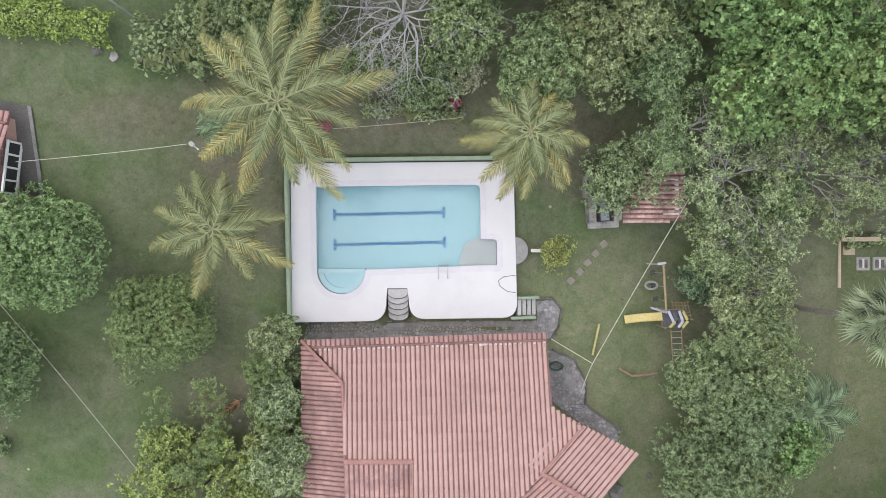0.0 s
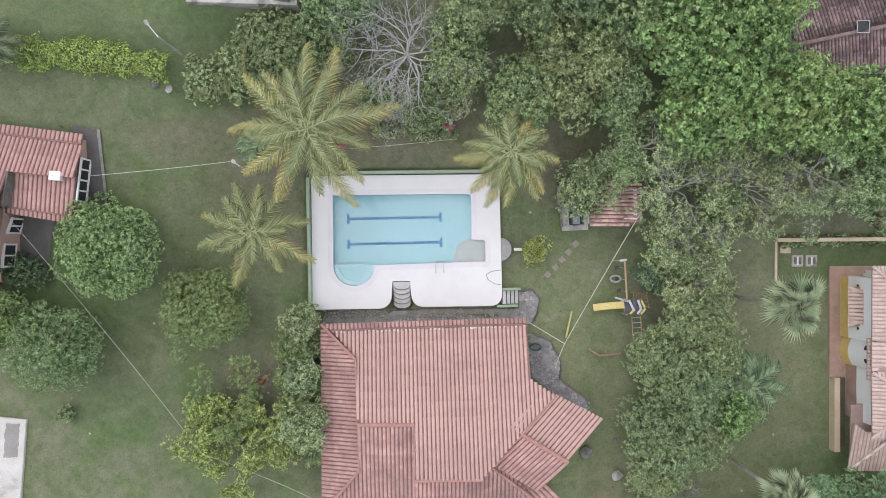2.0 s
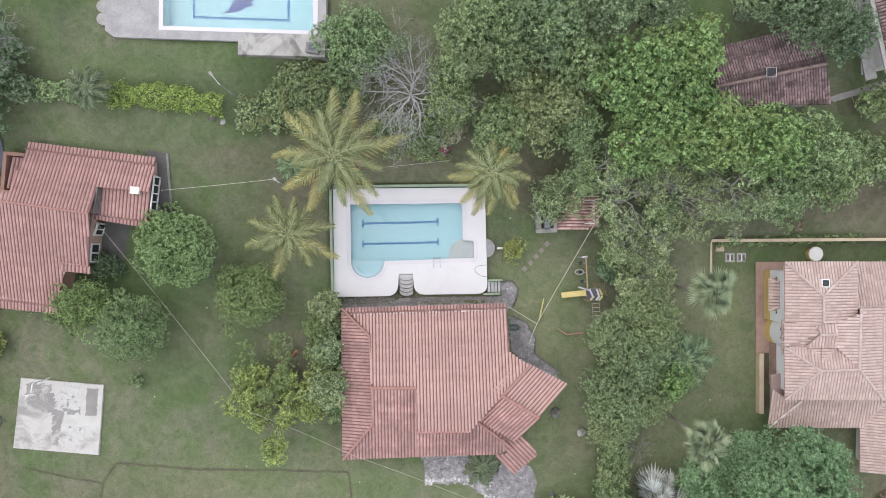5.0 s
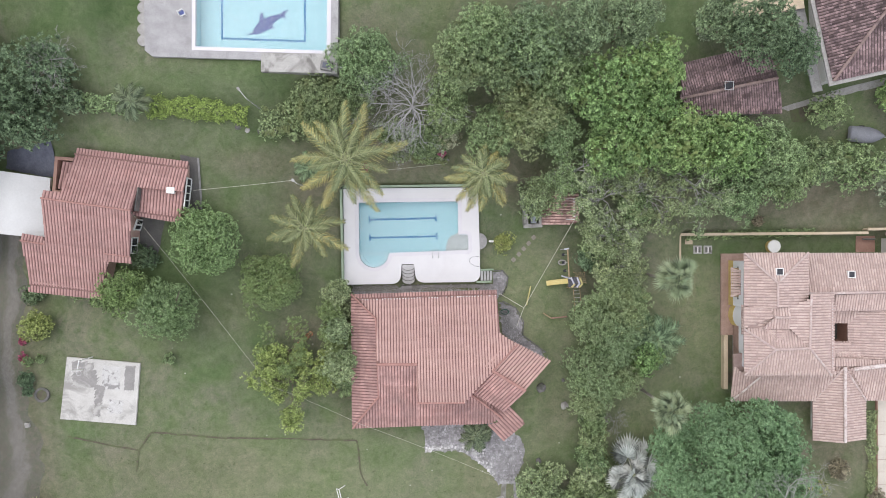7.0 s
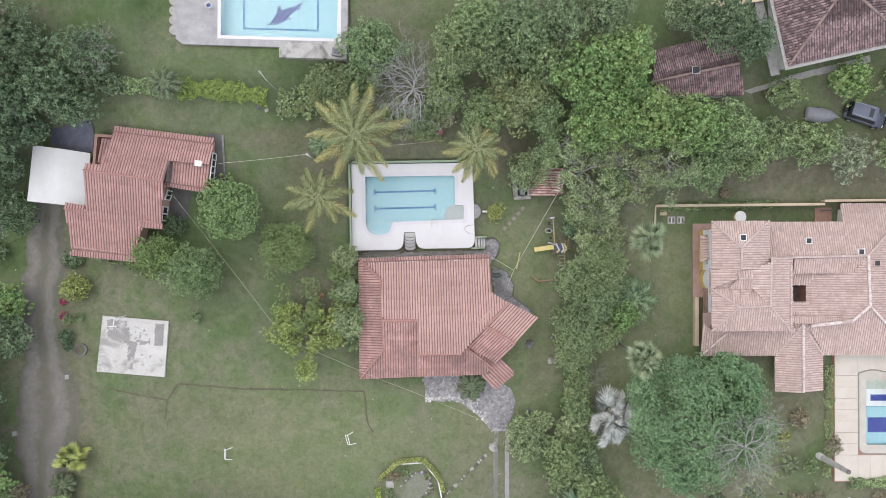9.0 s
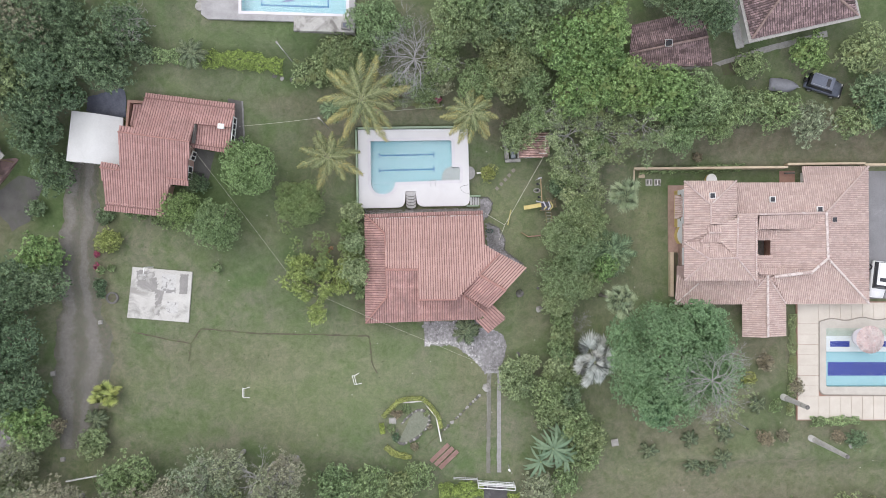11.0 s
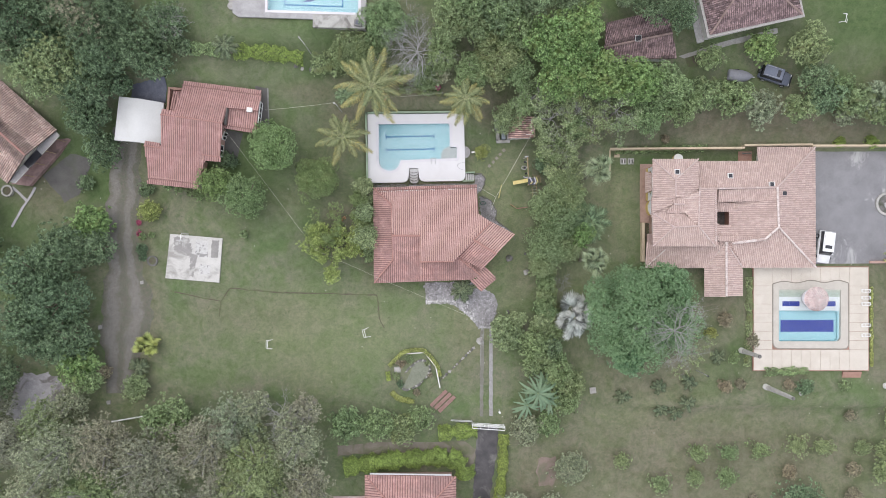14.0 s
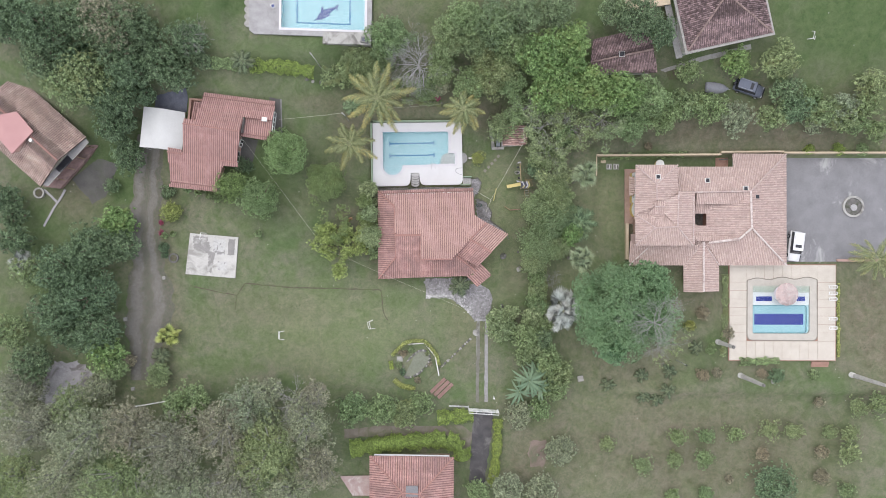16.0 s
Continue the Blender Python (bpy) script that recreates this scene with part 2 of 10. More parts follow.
CONCRETE = rough_mat("weathered_concrete", (0.37, 0.36, 0.335), (0.48, 0.465, 0.44), 0.9, 16, 0.9, 0.35, (0.2, 0.19, 0.175), (0.5, 0.62))
DARKSTONE = rough_mat("dark_flagstone", (0.12, 0.115, 0.11), (0.2, 0.19, 0.18), 2.5, 20, 0.9, 0.5, (0.08, 0.09, 0.06), (0.5, 0.7))
PALESTONE = rough_mat("pale_grey_stone", (0.3, 0.29, 0.27), (0.42, 0.4, 0.38), 2.5, 20, 0.9, 0.4)
POOLBLUE = rough_mat("pool_floor_blue", (0.335, 0.535, 0.59), (0.36, 0.56, 0.61), 0.3, 3, 0.6, 0.03, grain=0.06)
POOLRIM = rough_mat("teal_tile_rim", (0.13, 0.3, 0.35), (0.18, 0.36, 0.4), 2, 10, 0.6, 0.05)
POOLBEACH = rough_mat("greenish_pool_beach", (0.42, 0.45, 0.39), (0.49, 0.515, 0.45), 1.0, 12, 0.8, 0.1)
RIMBLUE = rough_mat("pale_blue_rim", (0.4, 0.565, 0.61), (0.44, 0.6, 0.645), 1.0, 8, 0.6, 0.05, grain=0.1)
POOLDARK = rough_mat("pool_stripe_blue", (0.05, 0.18, 0.36), (0.06, 0.2, 0.4), 2, 10, 0.6, 0.05)
POOLGREY = rough_mat("grey_pool_ledge", (0.4, 0.405, 0.405), (0.47, 0.475, 0.475), 1.5, 20, 0.8, 0.1)
NAVY = rough_mat("pool_navy_tile", (0.03, 0.045, 0.25), (0.045, 0.06, 0.3), 3, 20, 0.4, 0.05)
WHITEWALL = rough_mat("white_wall_paint", (0.74, 0.72, 0.7), (0.8, 0.78, 0.76), 0.8, 20, 0.8, 0.1, (0.6, 0.57, 0.53), (0.65, 0.85))
PINKWALL = rough_mat("faded_pink_wall", (0.46, 0.3, 0.26), (0.52, 0.36, 0.31), 0.8, 20, 0.85, 0.15, (0.3, 0.22, 0.19), (0.6, 0.8))
BEIGEWALL = rough_mat("beige_wall_paint", (0.52, 0.42, 0.3), (0.6, 0.5, 0.37), 0.8, 20, 0.85, 0.15, (0.34, 0.28, 0.2), (0.6, 0.8))
YELLOW = rough_mat("ochre_yellow_paint", (0.6, 0.45, 0.16), (0.66, 0.52, 0.22), 1.5, 20, 0.7, 0.1)
TERRACOTTA = rough_mat("terracotta_paving", (0.31, 0.185, 0.145), (0.38, 0.235, 0.185), 1.5, 18, 0.85, 0.2)
TILE_RED = tile_mat("red_clay_tile", (0.51, 0.338, 0.3), (0.465, 0.3, 0.264), (0.38, 0.245, 0.215), 0.15, 0.12)
# channel tiles: darker tones than the barrel tiles above them
CHANNEL_RED = rough_mat("dark_red_channel_tile", (0.2, 0.115, 0.107), (0.265, 0.158, 0.147), 1.2, 20, 0.95, 0.3)
CHANNEL_PALE = rough_mat("darker_pale_channel_tile", (0.36, 0.265, 0.24), (0.44, 0.335, 0.305), 1.2, 20, 0.95, 0.3)
CHANNEL_OLD = rough_mat("dark_channel_tile", (0.08, 0.06, 0.055), (0.13, 0.1, 0.09), 1.2, 20, 0.95, 0.3)
TILE_ROSE = tile_mat("rose_clay_tile", (0.455, 0.285, 0.258), (0.385, 0.225, 0.203), (0.28, 0.175, 0.16), 0.3, 0.2)
TILE_SOOT = tile_mat("sooty_red_tile", (0.49, 0.308, 0.276), (0.405, 0.235, 0.21), (0.25, 0.165, 0.155), 0.7, 0.3)
TILE_PALE = tile_mat("pale_clay_tile", (0.555, 0.432, 0.39), (0.487, 0.365, 0.324), (0.42, 0.315, 0.28), 0.15, 0.2)
TILE_OLD = tile_mat("old_dark_tile", (0.23, 0.163, 0.162), (0.148, 0.106, 0.11), (0.11, 0.088, 0.093), 0.2, 1.0)
TILE_MIX = tile_mat("mottled_clay_tile", (0.45, 0.345, 0.305), (0.3, 0.205, 0.18), (0.2, 0.145, 0.132), 0.5, 0.9)
DUSTYPINK = rough_mat("dusty_pink_paving", (0.25, 0.165, 0.155), (0.34, 0.235, 0.22), 1.2, 14, 0.9, 0.2, (0.15, 0.11, 0.1), (0.5, 0.65))
SHINGLE = tile_mat("pinkish_shingle", (0.47, 0.37, 0.35), (0.38, 0.28, 0.265), (0.62, 0.56, 0.54), 0.45, 0.5)
CAP_RED = rough_mat("red_ridge_mortar", (0.35, 0.19, 0.165), (0.43, 0.245, 0.21), 2, 18, 0.9, 0.3, (0.2, 0.13, 0.12), (0.55, 0.75))
CAP_DARKRED = rough_mat("dark_red_ridge_mortar", (0.2, 0.115, 0.105), (0.3, 0.18, 0.16), 2, 18, 0.9, 0.3)
CAP_WHITE = rough_mat("limewashed_ridge_mortar", (0.58, 0.49, 0.46), (0.69, 0.62, 0.59), 3, 18, 0.9, 0.3, (0.46, 0.36, 0.33), (0.52, 0.62))
CAP_PALE = rough_mat("pale_ridge_mortar", (0.46, 0.35, 0.32), (0.56, 0.45, 0.42), 2, 18, 0.9, 0.3, (0.66, 0.6, 0.57), (0.55, 0.7))
TARP = rough_mat("white_tarpaulin", (0.56, 0.56, 0.55), (0.63, 0.63, 0.62), 0.35, 6, 0.5, 0.05, (0.5, 0.49, 0.45), (0.6, 0.75), grain=0.15)
BLACKTARP = rough_mat("dark_plastic_sheet", (0.09, 0.096, 0.125), (0.14, 0.147, 0.18), 1.2, 6, 0.5, 0.5)
BARK = rough_mat("grey_brown_bark", (0.16, 0.125, 0.095), (0.24, 0.2, 0.16), 3, 25, 0.95, 0.6)
BARE = rough_mat("pale_bare_branches", (0.29, 0.28, 0.265), (0.38, 0.37, 0.355), 3, 25, 0.95, 0.4)
METAL = rough_mat("galvanised_steel", (0.5, 0.5, 0.5), (0.6, 0.6, 0.6), 3, 20, 0.4, 0.05, metal=0.6)
WHITEPLASTIC = rough_mat("white_plastic", (0.76, 0.76, 0.74), (0.8, 0.8, 0.78), 3, 20, 0.5, 0.03)
DARKGLASS = rough_mat("dark_window_glass", (0.03, 0.03, 0.035), (0.05, 0.05, 0.055), 1, 5, 0.12, 0.0, spec=0.5)
CABLE = rough_mat("pale_cable", (0.5, 0.49, 0.4), (0.56, 0.55, 0.46), 2, 10, 0.8, 0.0)
WOOD = rough_mat("weathered_timber", (0.3, 0.22, 0.13), (0.4, 0.31, 0.19), 3, 30, 0.9, 0.3)

PALM_RIB = rough_mat("palm_rib", (0.29, 0.31, 0.16), (0.36, 0.37, 0.21), 3, 20, 0.7, 0.1)
PALM_TRUNK = rough_mat("ringed_palm_trunk", (0.22, 0.2, 0.17), (0.32, 0.29, 0.25), 4, 25, 0.95, 0.5)
COURT = rough_mat("grey_court_concrete", (0.21, 0.207, 0.215), (0.26, 0.256, 0.265), 0.55, 12, 0.9, 0.25, (0.4, 0.395, 0.395), (0.58, 0.65))
PALESTONE_WARM = rough_mat("beige_pebble_surround", (0.47, 0.435, 0.385), (0.54, 0.505, 0.45), 1.0, 30, 0.9, 0.3)
PINKSHEET = rough_mat("pinkish_roof_sheet", (0.47, 0.26, 0.255), (0.52, 0.3, 0.29), 0.6, 10, 0.7, 0.1)
CAP_OLD = rough_mat("old_ridge_mortar", (0.24, 0.17, 0.15), (0.32, 0.24, 0.22), 2, 18, 0.9, 0.3, (0.14, 0.1, 0.1), (0.5, 0.7))
WHITECAR = rough_mat("white_car_paint", (0.74, 0.74, 0.74), (0.78, 0.78, 0.78), 1, 8, 0.25, 0.0, spec=0.5)
GREYCAR = rough_mat("dark_grey_car_paint", (0.12, 0.135, 0.18), (0.14, 0.155, 0.2), 1, 8, 0.3, 0.0, spec=0.5)
SLABMAT = rough_mat("stained_slab_concrete", (0.5, 0.485, 0.455), (0.6, 0.585, 0.555), 0.9, 14, 0.9, 0.3, (0.34, 0.325, 0.305), (0.52, 0.64))
PEBBLE = rough_mat("grey_pebble_paving", (0.32, 0.31, 0.31), (0.42, 0.41, 0.41), 1.2, 14, 0.9, 0.5, (0.3, 0.29, 0.28), (0.55, 0.75))
RUBBLE = rough_mat("pale_rubble_ground", (0.33, 0.31, 0.32), (0.46, 0.44, 0.45), 0.9, 7, 0.95, 0.9, (0.2, 0.185, 0.175), (0.5, 0.62))
DARKPAVE = rough_mat("dark_grey_yard_paving", (0.105, 0.1, 0.095), (0.14, 0.135, 0.125), 0.8, 12, 0.9, 0.5, (0.11, 0.12, 0.085), (0.55, 0.75))
FLAG_A = rough_mat("grey_flagstone", (0.2, 0.195, 0.19), (0.27, 0.265, 0.255), 2.5, 20, 0.9, 0.5, (0.14, 0.145, 0.12), (0.55, 0.75))
WORNSTRIP = rough_mat("mossy_worn_concrete", (0.17, 0.165, 0.135), (0.235, 0.23, 0.2), 0.7, 14, 0.95, 0.4, (0.33, 0.325, 0.3), (0.55, 0.66))
FLAG_B = rough_mat("pale_flagstone", (0.28, 0.27, 0.265), (0.36, 0.35, 0.345), 2.5, 20, 0.9, 0.5)
PORCHTILE = rough_mat("worn_terracotta_paving", (0.36, 0.245, 0.2), (0.43, 0.305, 0.255), 1.2, 14, 0.9, 0.2, (0.28, 0.2, 0.165), (0.55, 0.75))
WHITEFRONT = rough_mat("bluish_white_wall_paint", (0.8, 0.8, 0.82), (0.84, 0.84, 0.86), 0.8, 20, 0.8, 0.05, grain=0.15)
PALETRUNK = rough_mat("bleached_palm_trunk", (0.4, 0.385, 0.36), (0.52, 0.505, 0.48), 2.5, 20, 0.95, 0.4, (0.27, 0.255, 0.235), (0.55, 0.7))
FLAG_C = rough_mat("whitish_flagstone", (0.36, 0.35, 0.35), (0.46, 0.45, 0.45), 2.5, 20, 0.9, 0.4)
MORTAR = rough_mat("grey_paving_mortar", (0.25, 0.24, 0.235), (0.34, 0.33, 0.32), 1.5, 20, 0.95, 0.5, (0.13, 0.135, 0.105), (0.5, 0.7))
DARKSTAIN = rough_mat("dark_stained_screed", (0.25, 0.24, 0.23), (0.34, 0.325, 0.31), 0.9, 14, 0.9, 0.3, (0.47, 0.455, 0.43), (0.52, 0.6))
PALESCREED = rough_mat("pale_flaking_screed", (0.5, 0.49, 0.47), (0.6, 0.59, 0.57), 3.0, 14, 0.9, 0.3, (0.3, 0.29, 0.28), (0.52, 0.58))
SLATPAINT = rough_mat("faded_dark_slat", (0.085, 0.088, 0.11), (0.13, 0.13, 0.145), 2, 10, 0.7, 0.1)
RUSTSHEET = rough_mat("rusty_red_sheet", (0.3, 0.19, 0.165), (0.37, 0.25, 0.22), 1.5, 14, 0.8, 0.2)
STEPSTONE = rough_mat("brownish_sandstone", (0.24, 0.215, 0.18), (0.31, 0.28, 0.24), 3, 20, 0.9, 0.4)
PALETREAD = rough_mat("pale_pebble_tread", (0.46, 0.45, 0.44), (0.56, 0.55, 0.54), 3, 24, 0.9, 0.5)
PLAYYELLOW = rough_mat("faded_yellow_timber", (0.46, 0.41, 0.17), (0.54, 0.48, 0.22), 2, 14, 0.8, 0.2)
PLAYWHITE = rough_mat("faded_lilac_timber", (0.42, 0.42, 0.48), (0.52, 0.52, 0.57), 2, 14, 0.8, 0.2)
BLUEGREY = rough_mat("bluish_grey_cement", (0.26, 0.29, 0.32), (0.34, 0.37, 0.4), 2, 16, 0.8, 0.3)
NAVYSOFT = rough_mat("faded_navy_paint", (0.08, 0.1, 0.26), (0.1, 0.13, 0.3), 2, 10, 0.6, 0.05)
TILE_OLD_RED = tile_mat("old_red_barrel_tile", (0.42, 0.285, 0.25), (0.31, 0.2, 0.178), (0.21, 0.15, 0.14), 0.5, 0.8)
YELLOWPLASTIC = rough_mat("yellow_plastic", (0.6, 0.5, 0.2), (0.66, 0.56, 0.26), 1, 10, 0.45, 0.02)
# earth; also colours the strip of shade behind the east house's low wall
DARKEARTH_SHADE = rough_mat("damp_earth_and_shade", (0.1, 0.09, 0.065), (0.14, 0.125, 0.09), 2, 18, 0.95, 0.4, (0.12, 0.14, 0.07), (0.45, 0.6))

LEAF = {
    "mid": leaf_mat("leaf_mid_green", (0.155, 0.218, 0.115), (0.245, 0.318, 0.168)),
    "bright": leaf_mat("leaf_bright_green", (0.15, 0.24, 0.1), (0.235, 0.335, 0.145), (0.26, 0.325, 0.125)),
    "dark": leaf_mat("leaf_dark_green", (0.125, 0.185, 0.112), (0.198, 0.265, 0.16)),
    "grey": leaf_mat("leaf_grey_green", (0.21, 0.245, 0.165), (0.3, 0.335, 0.24), (0.29, 0.29, 0.215)),
    "twiggy": leaf_mat("leaf_grey_brown", (0.21, 0.215, 0.16), (0.29, 0.29, 0.225), (0.3, 0.28, 0.22)),
    "blue": leaf_mat("leaf_blue_green", (0.152, 0.258, 0.142), (0.22, 0.338, 0.19), None, 0.24, 0.6, 0.6, 0.5),
    "yellow": leaf_mat("leaf_yellow_green", (0.2, 0.24, 0.085), (0.33, 0.36, 0.14)),
    "lime": leaf_mat("leaf_lime_hedge", (0.16, 0.225, 0.065), (0.26, 0.325, 0.1)),
    "olive": leaf_mat("leaf_olive_green", (0.178, 0.238, 0.128), (0.268, 0.325, 0.178), (0.25, 0.28, 0.13)),
    "fruit": leaf_mat("leaf_fruit_tree", (0.185, 0.245, 0.105), (0.26, 0.318, 0.145), (0.25, 0.28, 0.12), 0.24, 0.6, 0.7, 0.6),
    "belt": leaf_mat("leaf_belt_green", (0.18, 0.24, 0.125), (0.26, 0.325, 0.18), None, 0.26, 0.55, 0.7, 0.8),
    "spruce": leaf_mat("leaf_bluish_green", (0.155, 0.23, 0.115), (0.23, 0.31, 0.16), None, 0.24, 0.6, 0.8, 0.8),
    "leafy": leaf_mat("leaf_fresh_green", (0.135, 0.2, 0.075), (0.22, 0.29, 0.125)),
    "pale": leaf_mat("leaf_pale_green", (0.2, 0.26, 0.14), (0.3, 0.36, 0.21)),
    "cycad": leaf_mat("cycad_leaf", (0.095, 0.125, 0.075), (0.15, 0.182, 0.112), None, 0.2, 0.5, 0.4),
    # darker green; the dense shade of the north-west trees is put into it
    "deep": leaf_mat("leaf_deep_green", (0.095, 0.145, 0.09), (0.155, 0.215, 0.132)),
    "citrus": leaf_mat("leaf_citrus_green", (0.195, 0.255, 0.09), (0.305, 0.365, 0.14)),
    "mango": leaf_mat("leaf_mango_green", (0.16, 0.245, 0.115), (0.24, 0.34, 0.165), None, 0.3, 0.5, 0.7),
    "palm": leaf_mat("palm_frond_green", (0.19, 0.23, 0.12), (0.265, 0.295, 0.155), None, 0.3, 0.5, 0.3),
    "palmtip": leaf_mat("palm_frond_yellow", (0.35, 0.325, 0.14), (0.46, 0.41, 0.175), None, 0.3, 0.5, 0.3),
    "silver": leaf_mat("silver_palm_leaf", (0.29, 0.303, 0.303), (0.37, 0.383, 0.383)),
    "fan": leaf_mat("fan_palm_leaf", (0.185, 0.235, 0.15), (0.28, 0.33, 0.22), None, 0.3, 0.5, 0.4),
    "banana": leaf_mat("banana_leaf", (0.125, 0.19, 0.122), (0.19, 0.265, 0.175), None, 0.3, 0.5, 0.4),
    "dry": leaf_mat("dry_brown_leaf", (0.22, 0.19, 0.145), (0.31, 0.28, 0.21)),
    "dryred": leaf_mat("dry_red_leaf", (0.3, 0.15, 0.095), (0.4, 0.21, 0.135)),
    "flower": leaf_mat("magenta_flower", (0.3, 0.075, 0.14), (0.42, 0.11, 0.2), (0.16, 0.19, 0.09)),
    "bloom": leaf_mat("white_blossom", (0.5, 0.52, 0.42), (0.62, 0.62, 0.56), (0.16, 0.2, 0.1)),
    "white": leaf_mat("white_flower", (0.3, 0.33, 0.19), (0.52, 0.52, 0.36), (0.16, 0.2, 0.09)),
}


def water_mat():
    m = Mat("clear_pool_water", 0.04)
    m.b.inputs["Transmission Weight"].default_value = 1.0
    m.b.inputs["IOR"].default_value = 1.33
    m.colour((0.93, 0.985, 0.99))
    at = m.world_pos()
    m.bump(m.noise(at, 1.6, 3.0), 0.03, 0.03)
    return m.m


WATER = water_mat()


# ---- builders ----
def mesh_ob(name, verts, faces, mat, parent=None, label="", smooth=False):
    me = bpy.data.meshes.new(name)
    me.from_pydata(verts, [], faces)
    if mat:
        me.materials.append(mat)
    if smooth:
        me.polygons.foreach_set("use_smooth", [True] * len(me.polygons))
    me.update()
    ob = new(name, me)
    if parent:
        ob.parent = parent
        ob.matrix_parent_inverse = parent.matrix_basis.inverted()
    if label:
        ob["label"] = label
    return ob


def part(name, bm, mat, parent=None, label="", smooth=False):
    me = bpy.data.meshes.new(name)
    bm.to_mesh(me)
    bm.free()
    me.materials.append(mat)
    if smooth:
        me.polygons.foreach_set("use_smooth", [True] * len(me.polygons))
    ob = new(name, me)
    if parent:
        ob.parent = parent
        ob.matrix_parent_inverse = parent.matrix_basis.inverted()
    if label:
        ob["label"] = label
    return ob


def thing(name, x, y, z, label, category, group="", kind=""):
    ob = new(name)
    ob.location = (x, y, z)
    ob.matrix_basis = Matrix.Translation((x, y, z))
    ob.empty_display_size = 0.3
    return tagged(ob, label, category, group, kind)


def box_bm(cx, cy, cz, sx, sy, sz, turn=0.0, bevel=0.0, bm=None):
    """A box with its centre and full sizes, turned about z by degrees."""
    own = bm or bmesh.new()
    m = pose(cx, cy, cz, 0, 0, turn) @ Matrix.Diagonal((sx, sy, sz, 1))
    made = bmesh.ops.create_cube(own, size=1.0, matrix=m)
    if bevel and not bm:
        bmesh.ops.bevel(own, geom=own.edges[:], offset=bevel, segments=2, affect="EDGES")
    return own


def rod_bm(p, q, r, r2=None, sides=8, bm=None):
    own = bm or bmesh.new()
    p, q = Vector(p), Vector(q)
    d = q - p
    m = Matrix.Translation((p + q) / 2) @ d.to_track_quat("Z", "Y").to_matrix().to_4x4()
    bmesh.ops.create_cone(own, cap_ends=True, segments=sides, radius1=r, radius2=r if r2 is None else r2, depth=d.length, matrix=m)
    return own


def pts2(*v):
    return [(v[i], v[i + 1]) for i in range(0, len(v), 2)]


def signed(poly):
    return sum(a[0] * b[1] - b[0] * a[1] for a, b in zip(poly, poly[1:] + poly[:1])) / 2


def prism_bm(poly, z0, z1, bevel=0.0):
    """A level slab over a plan outline."""
    poly = poly if signed(poly) > 0 else poly[::-1]
    bm = bmesh.new()
    lo = [bm.verts.new((x, y, z0)) for x, y in poly]
    hi = [bm.verts.new((x, y, z1)) for x, y in poly]
    if len(poly) > 6:
        for line in (hi, lo):
            es = [bm.edges.new((line[i], line[(i + 1) % len(line)])) for i in range(len(line))]
            bmesh.ops.triangle_fill(bm, use_beauty=True, edges=es)
    else:
        bm.faces.new(hi)
        bm.faces.new(lo[::-1])
    for i in range(len(poly)):
        j = (i + 1) % len(poly)
        bm.faces.new((lo[i], lo[j], hi[j], hi[i]))
    bmesh.ops.recalc_face_normals(bm, faces=bm.faces[:])
    if bevel and len(poly) <= 6:
        top = [e for e in bm.edges if all(v in hi for v in e.verts)]
        bmesh.ops.bevel(bm, geom=top, offset=bevel, segments=2, affect="EDGES")
    return bm


def rounded(poly, radius, steps=6):
    """The outline with its corners rounded; radius may be a list, one a corner."""
    out = []
    n = len(poly)
    for i in range(n):
        r = radius[i] if isinstance(radius, (list, tuple)) else radius
        p, a, b = Vector(poly[i]), Vector(poly[i - 1]), Vector(poly[(i + 1) % n])
        if r <= 0:
            out.append(tuple(p))
            continue
        da, db = (a - p).normalized(), (b - p).normalized()
        cut = min(r, (a - p).length * 0.49, (b - p).length * 0.49)
        s, e = p + da * cut, p + db * cut
        for k in range(steps + 1):
            t = k / steps
            out.append(tuple(s * (1 - t) ** 2 + p * 2 * t * (1 - t) + e * t * t))
    return out


def ring_bm(outer, inner, z0, z1):
    """A slab with a hole: both outlines must have the same number of points, going the same way."""
    bm = bmesh.new()
    n = len(outer)
    rows = [[bm.verts.new((x, y, z)) for x, y in line] for line, z in ((outer, z0), (outer, z1), (inner, z1), (inner, z0))]
    for a, b in zip(rows, rows[1:] + rows[:1]):
        for i in range(n):
            j = (i + 1) % n
            bm.faces.new((a[i], a[j], b[j], b[i]))
    bmesh.ops.recalc_face_normals(bm, faces=bm.faces[:])
    return bm


def spread(poly, by):
    """The outline moved outward by a distance (inward if negative)."""
    poly = poly if signed(poly) > 0 else poly[::-1]
    out = []
    n = len(poly)
    for i in range(n):
        p, a, b = Vector(poly[i]), Vector(poly[i - 1]), Vector(poly[(i + 1) % n])
        d1, d2 = (p - a).normalized(), (b - p).normalized()
        n1, n2 = Vector((d1.y, -d1.x)), Vector((d2.y, -d2.x))
        m = n1 + n2
        m = m / max(0.35, m.dot(n1)) if m.length > 1e-6 else n1
        out.append(tuple(p + m * by))
    return out


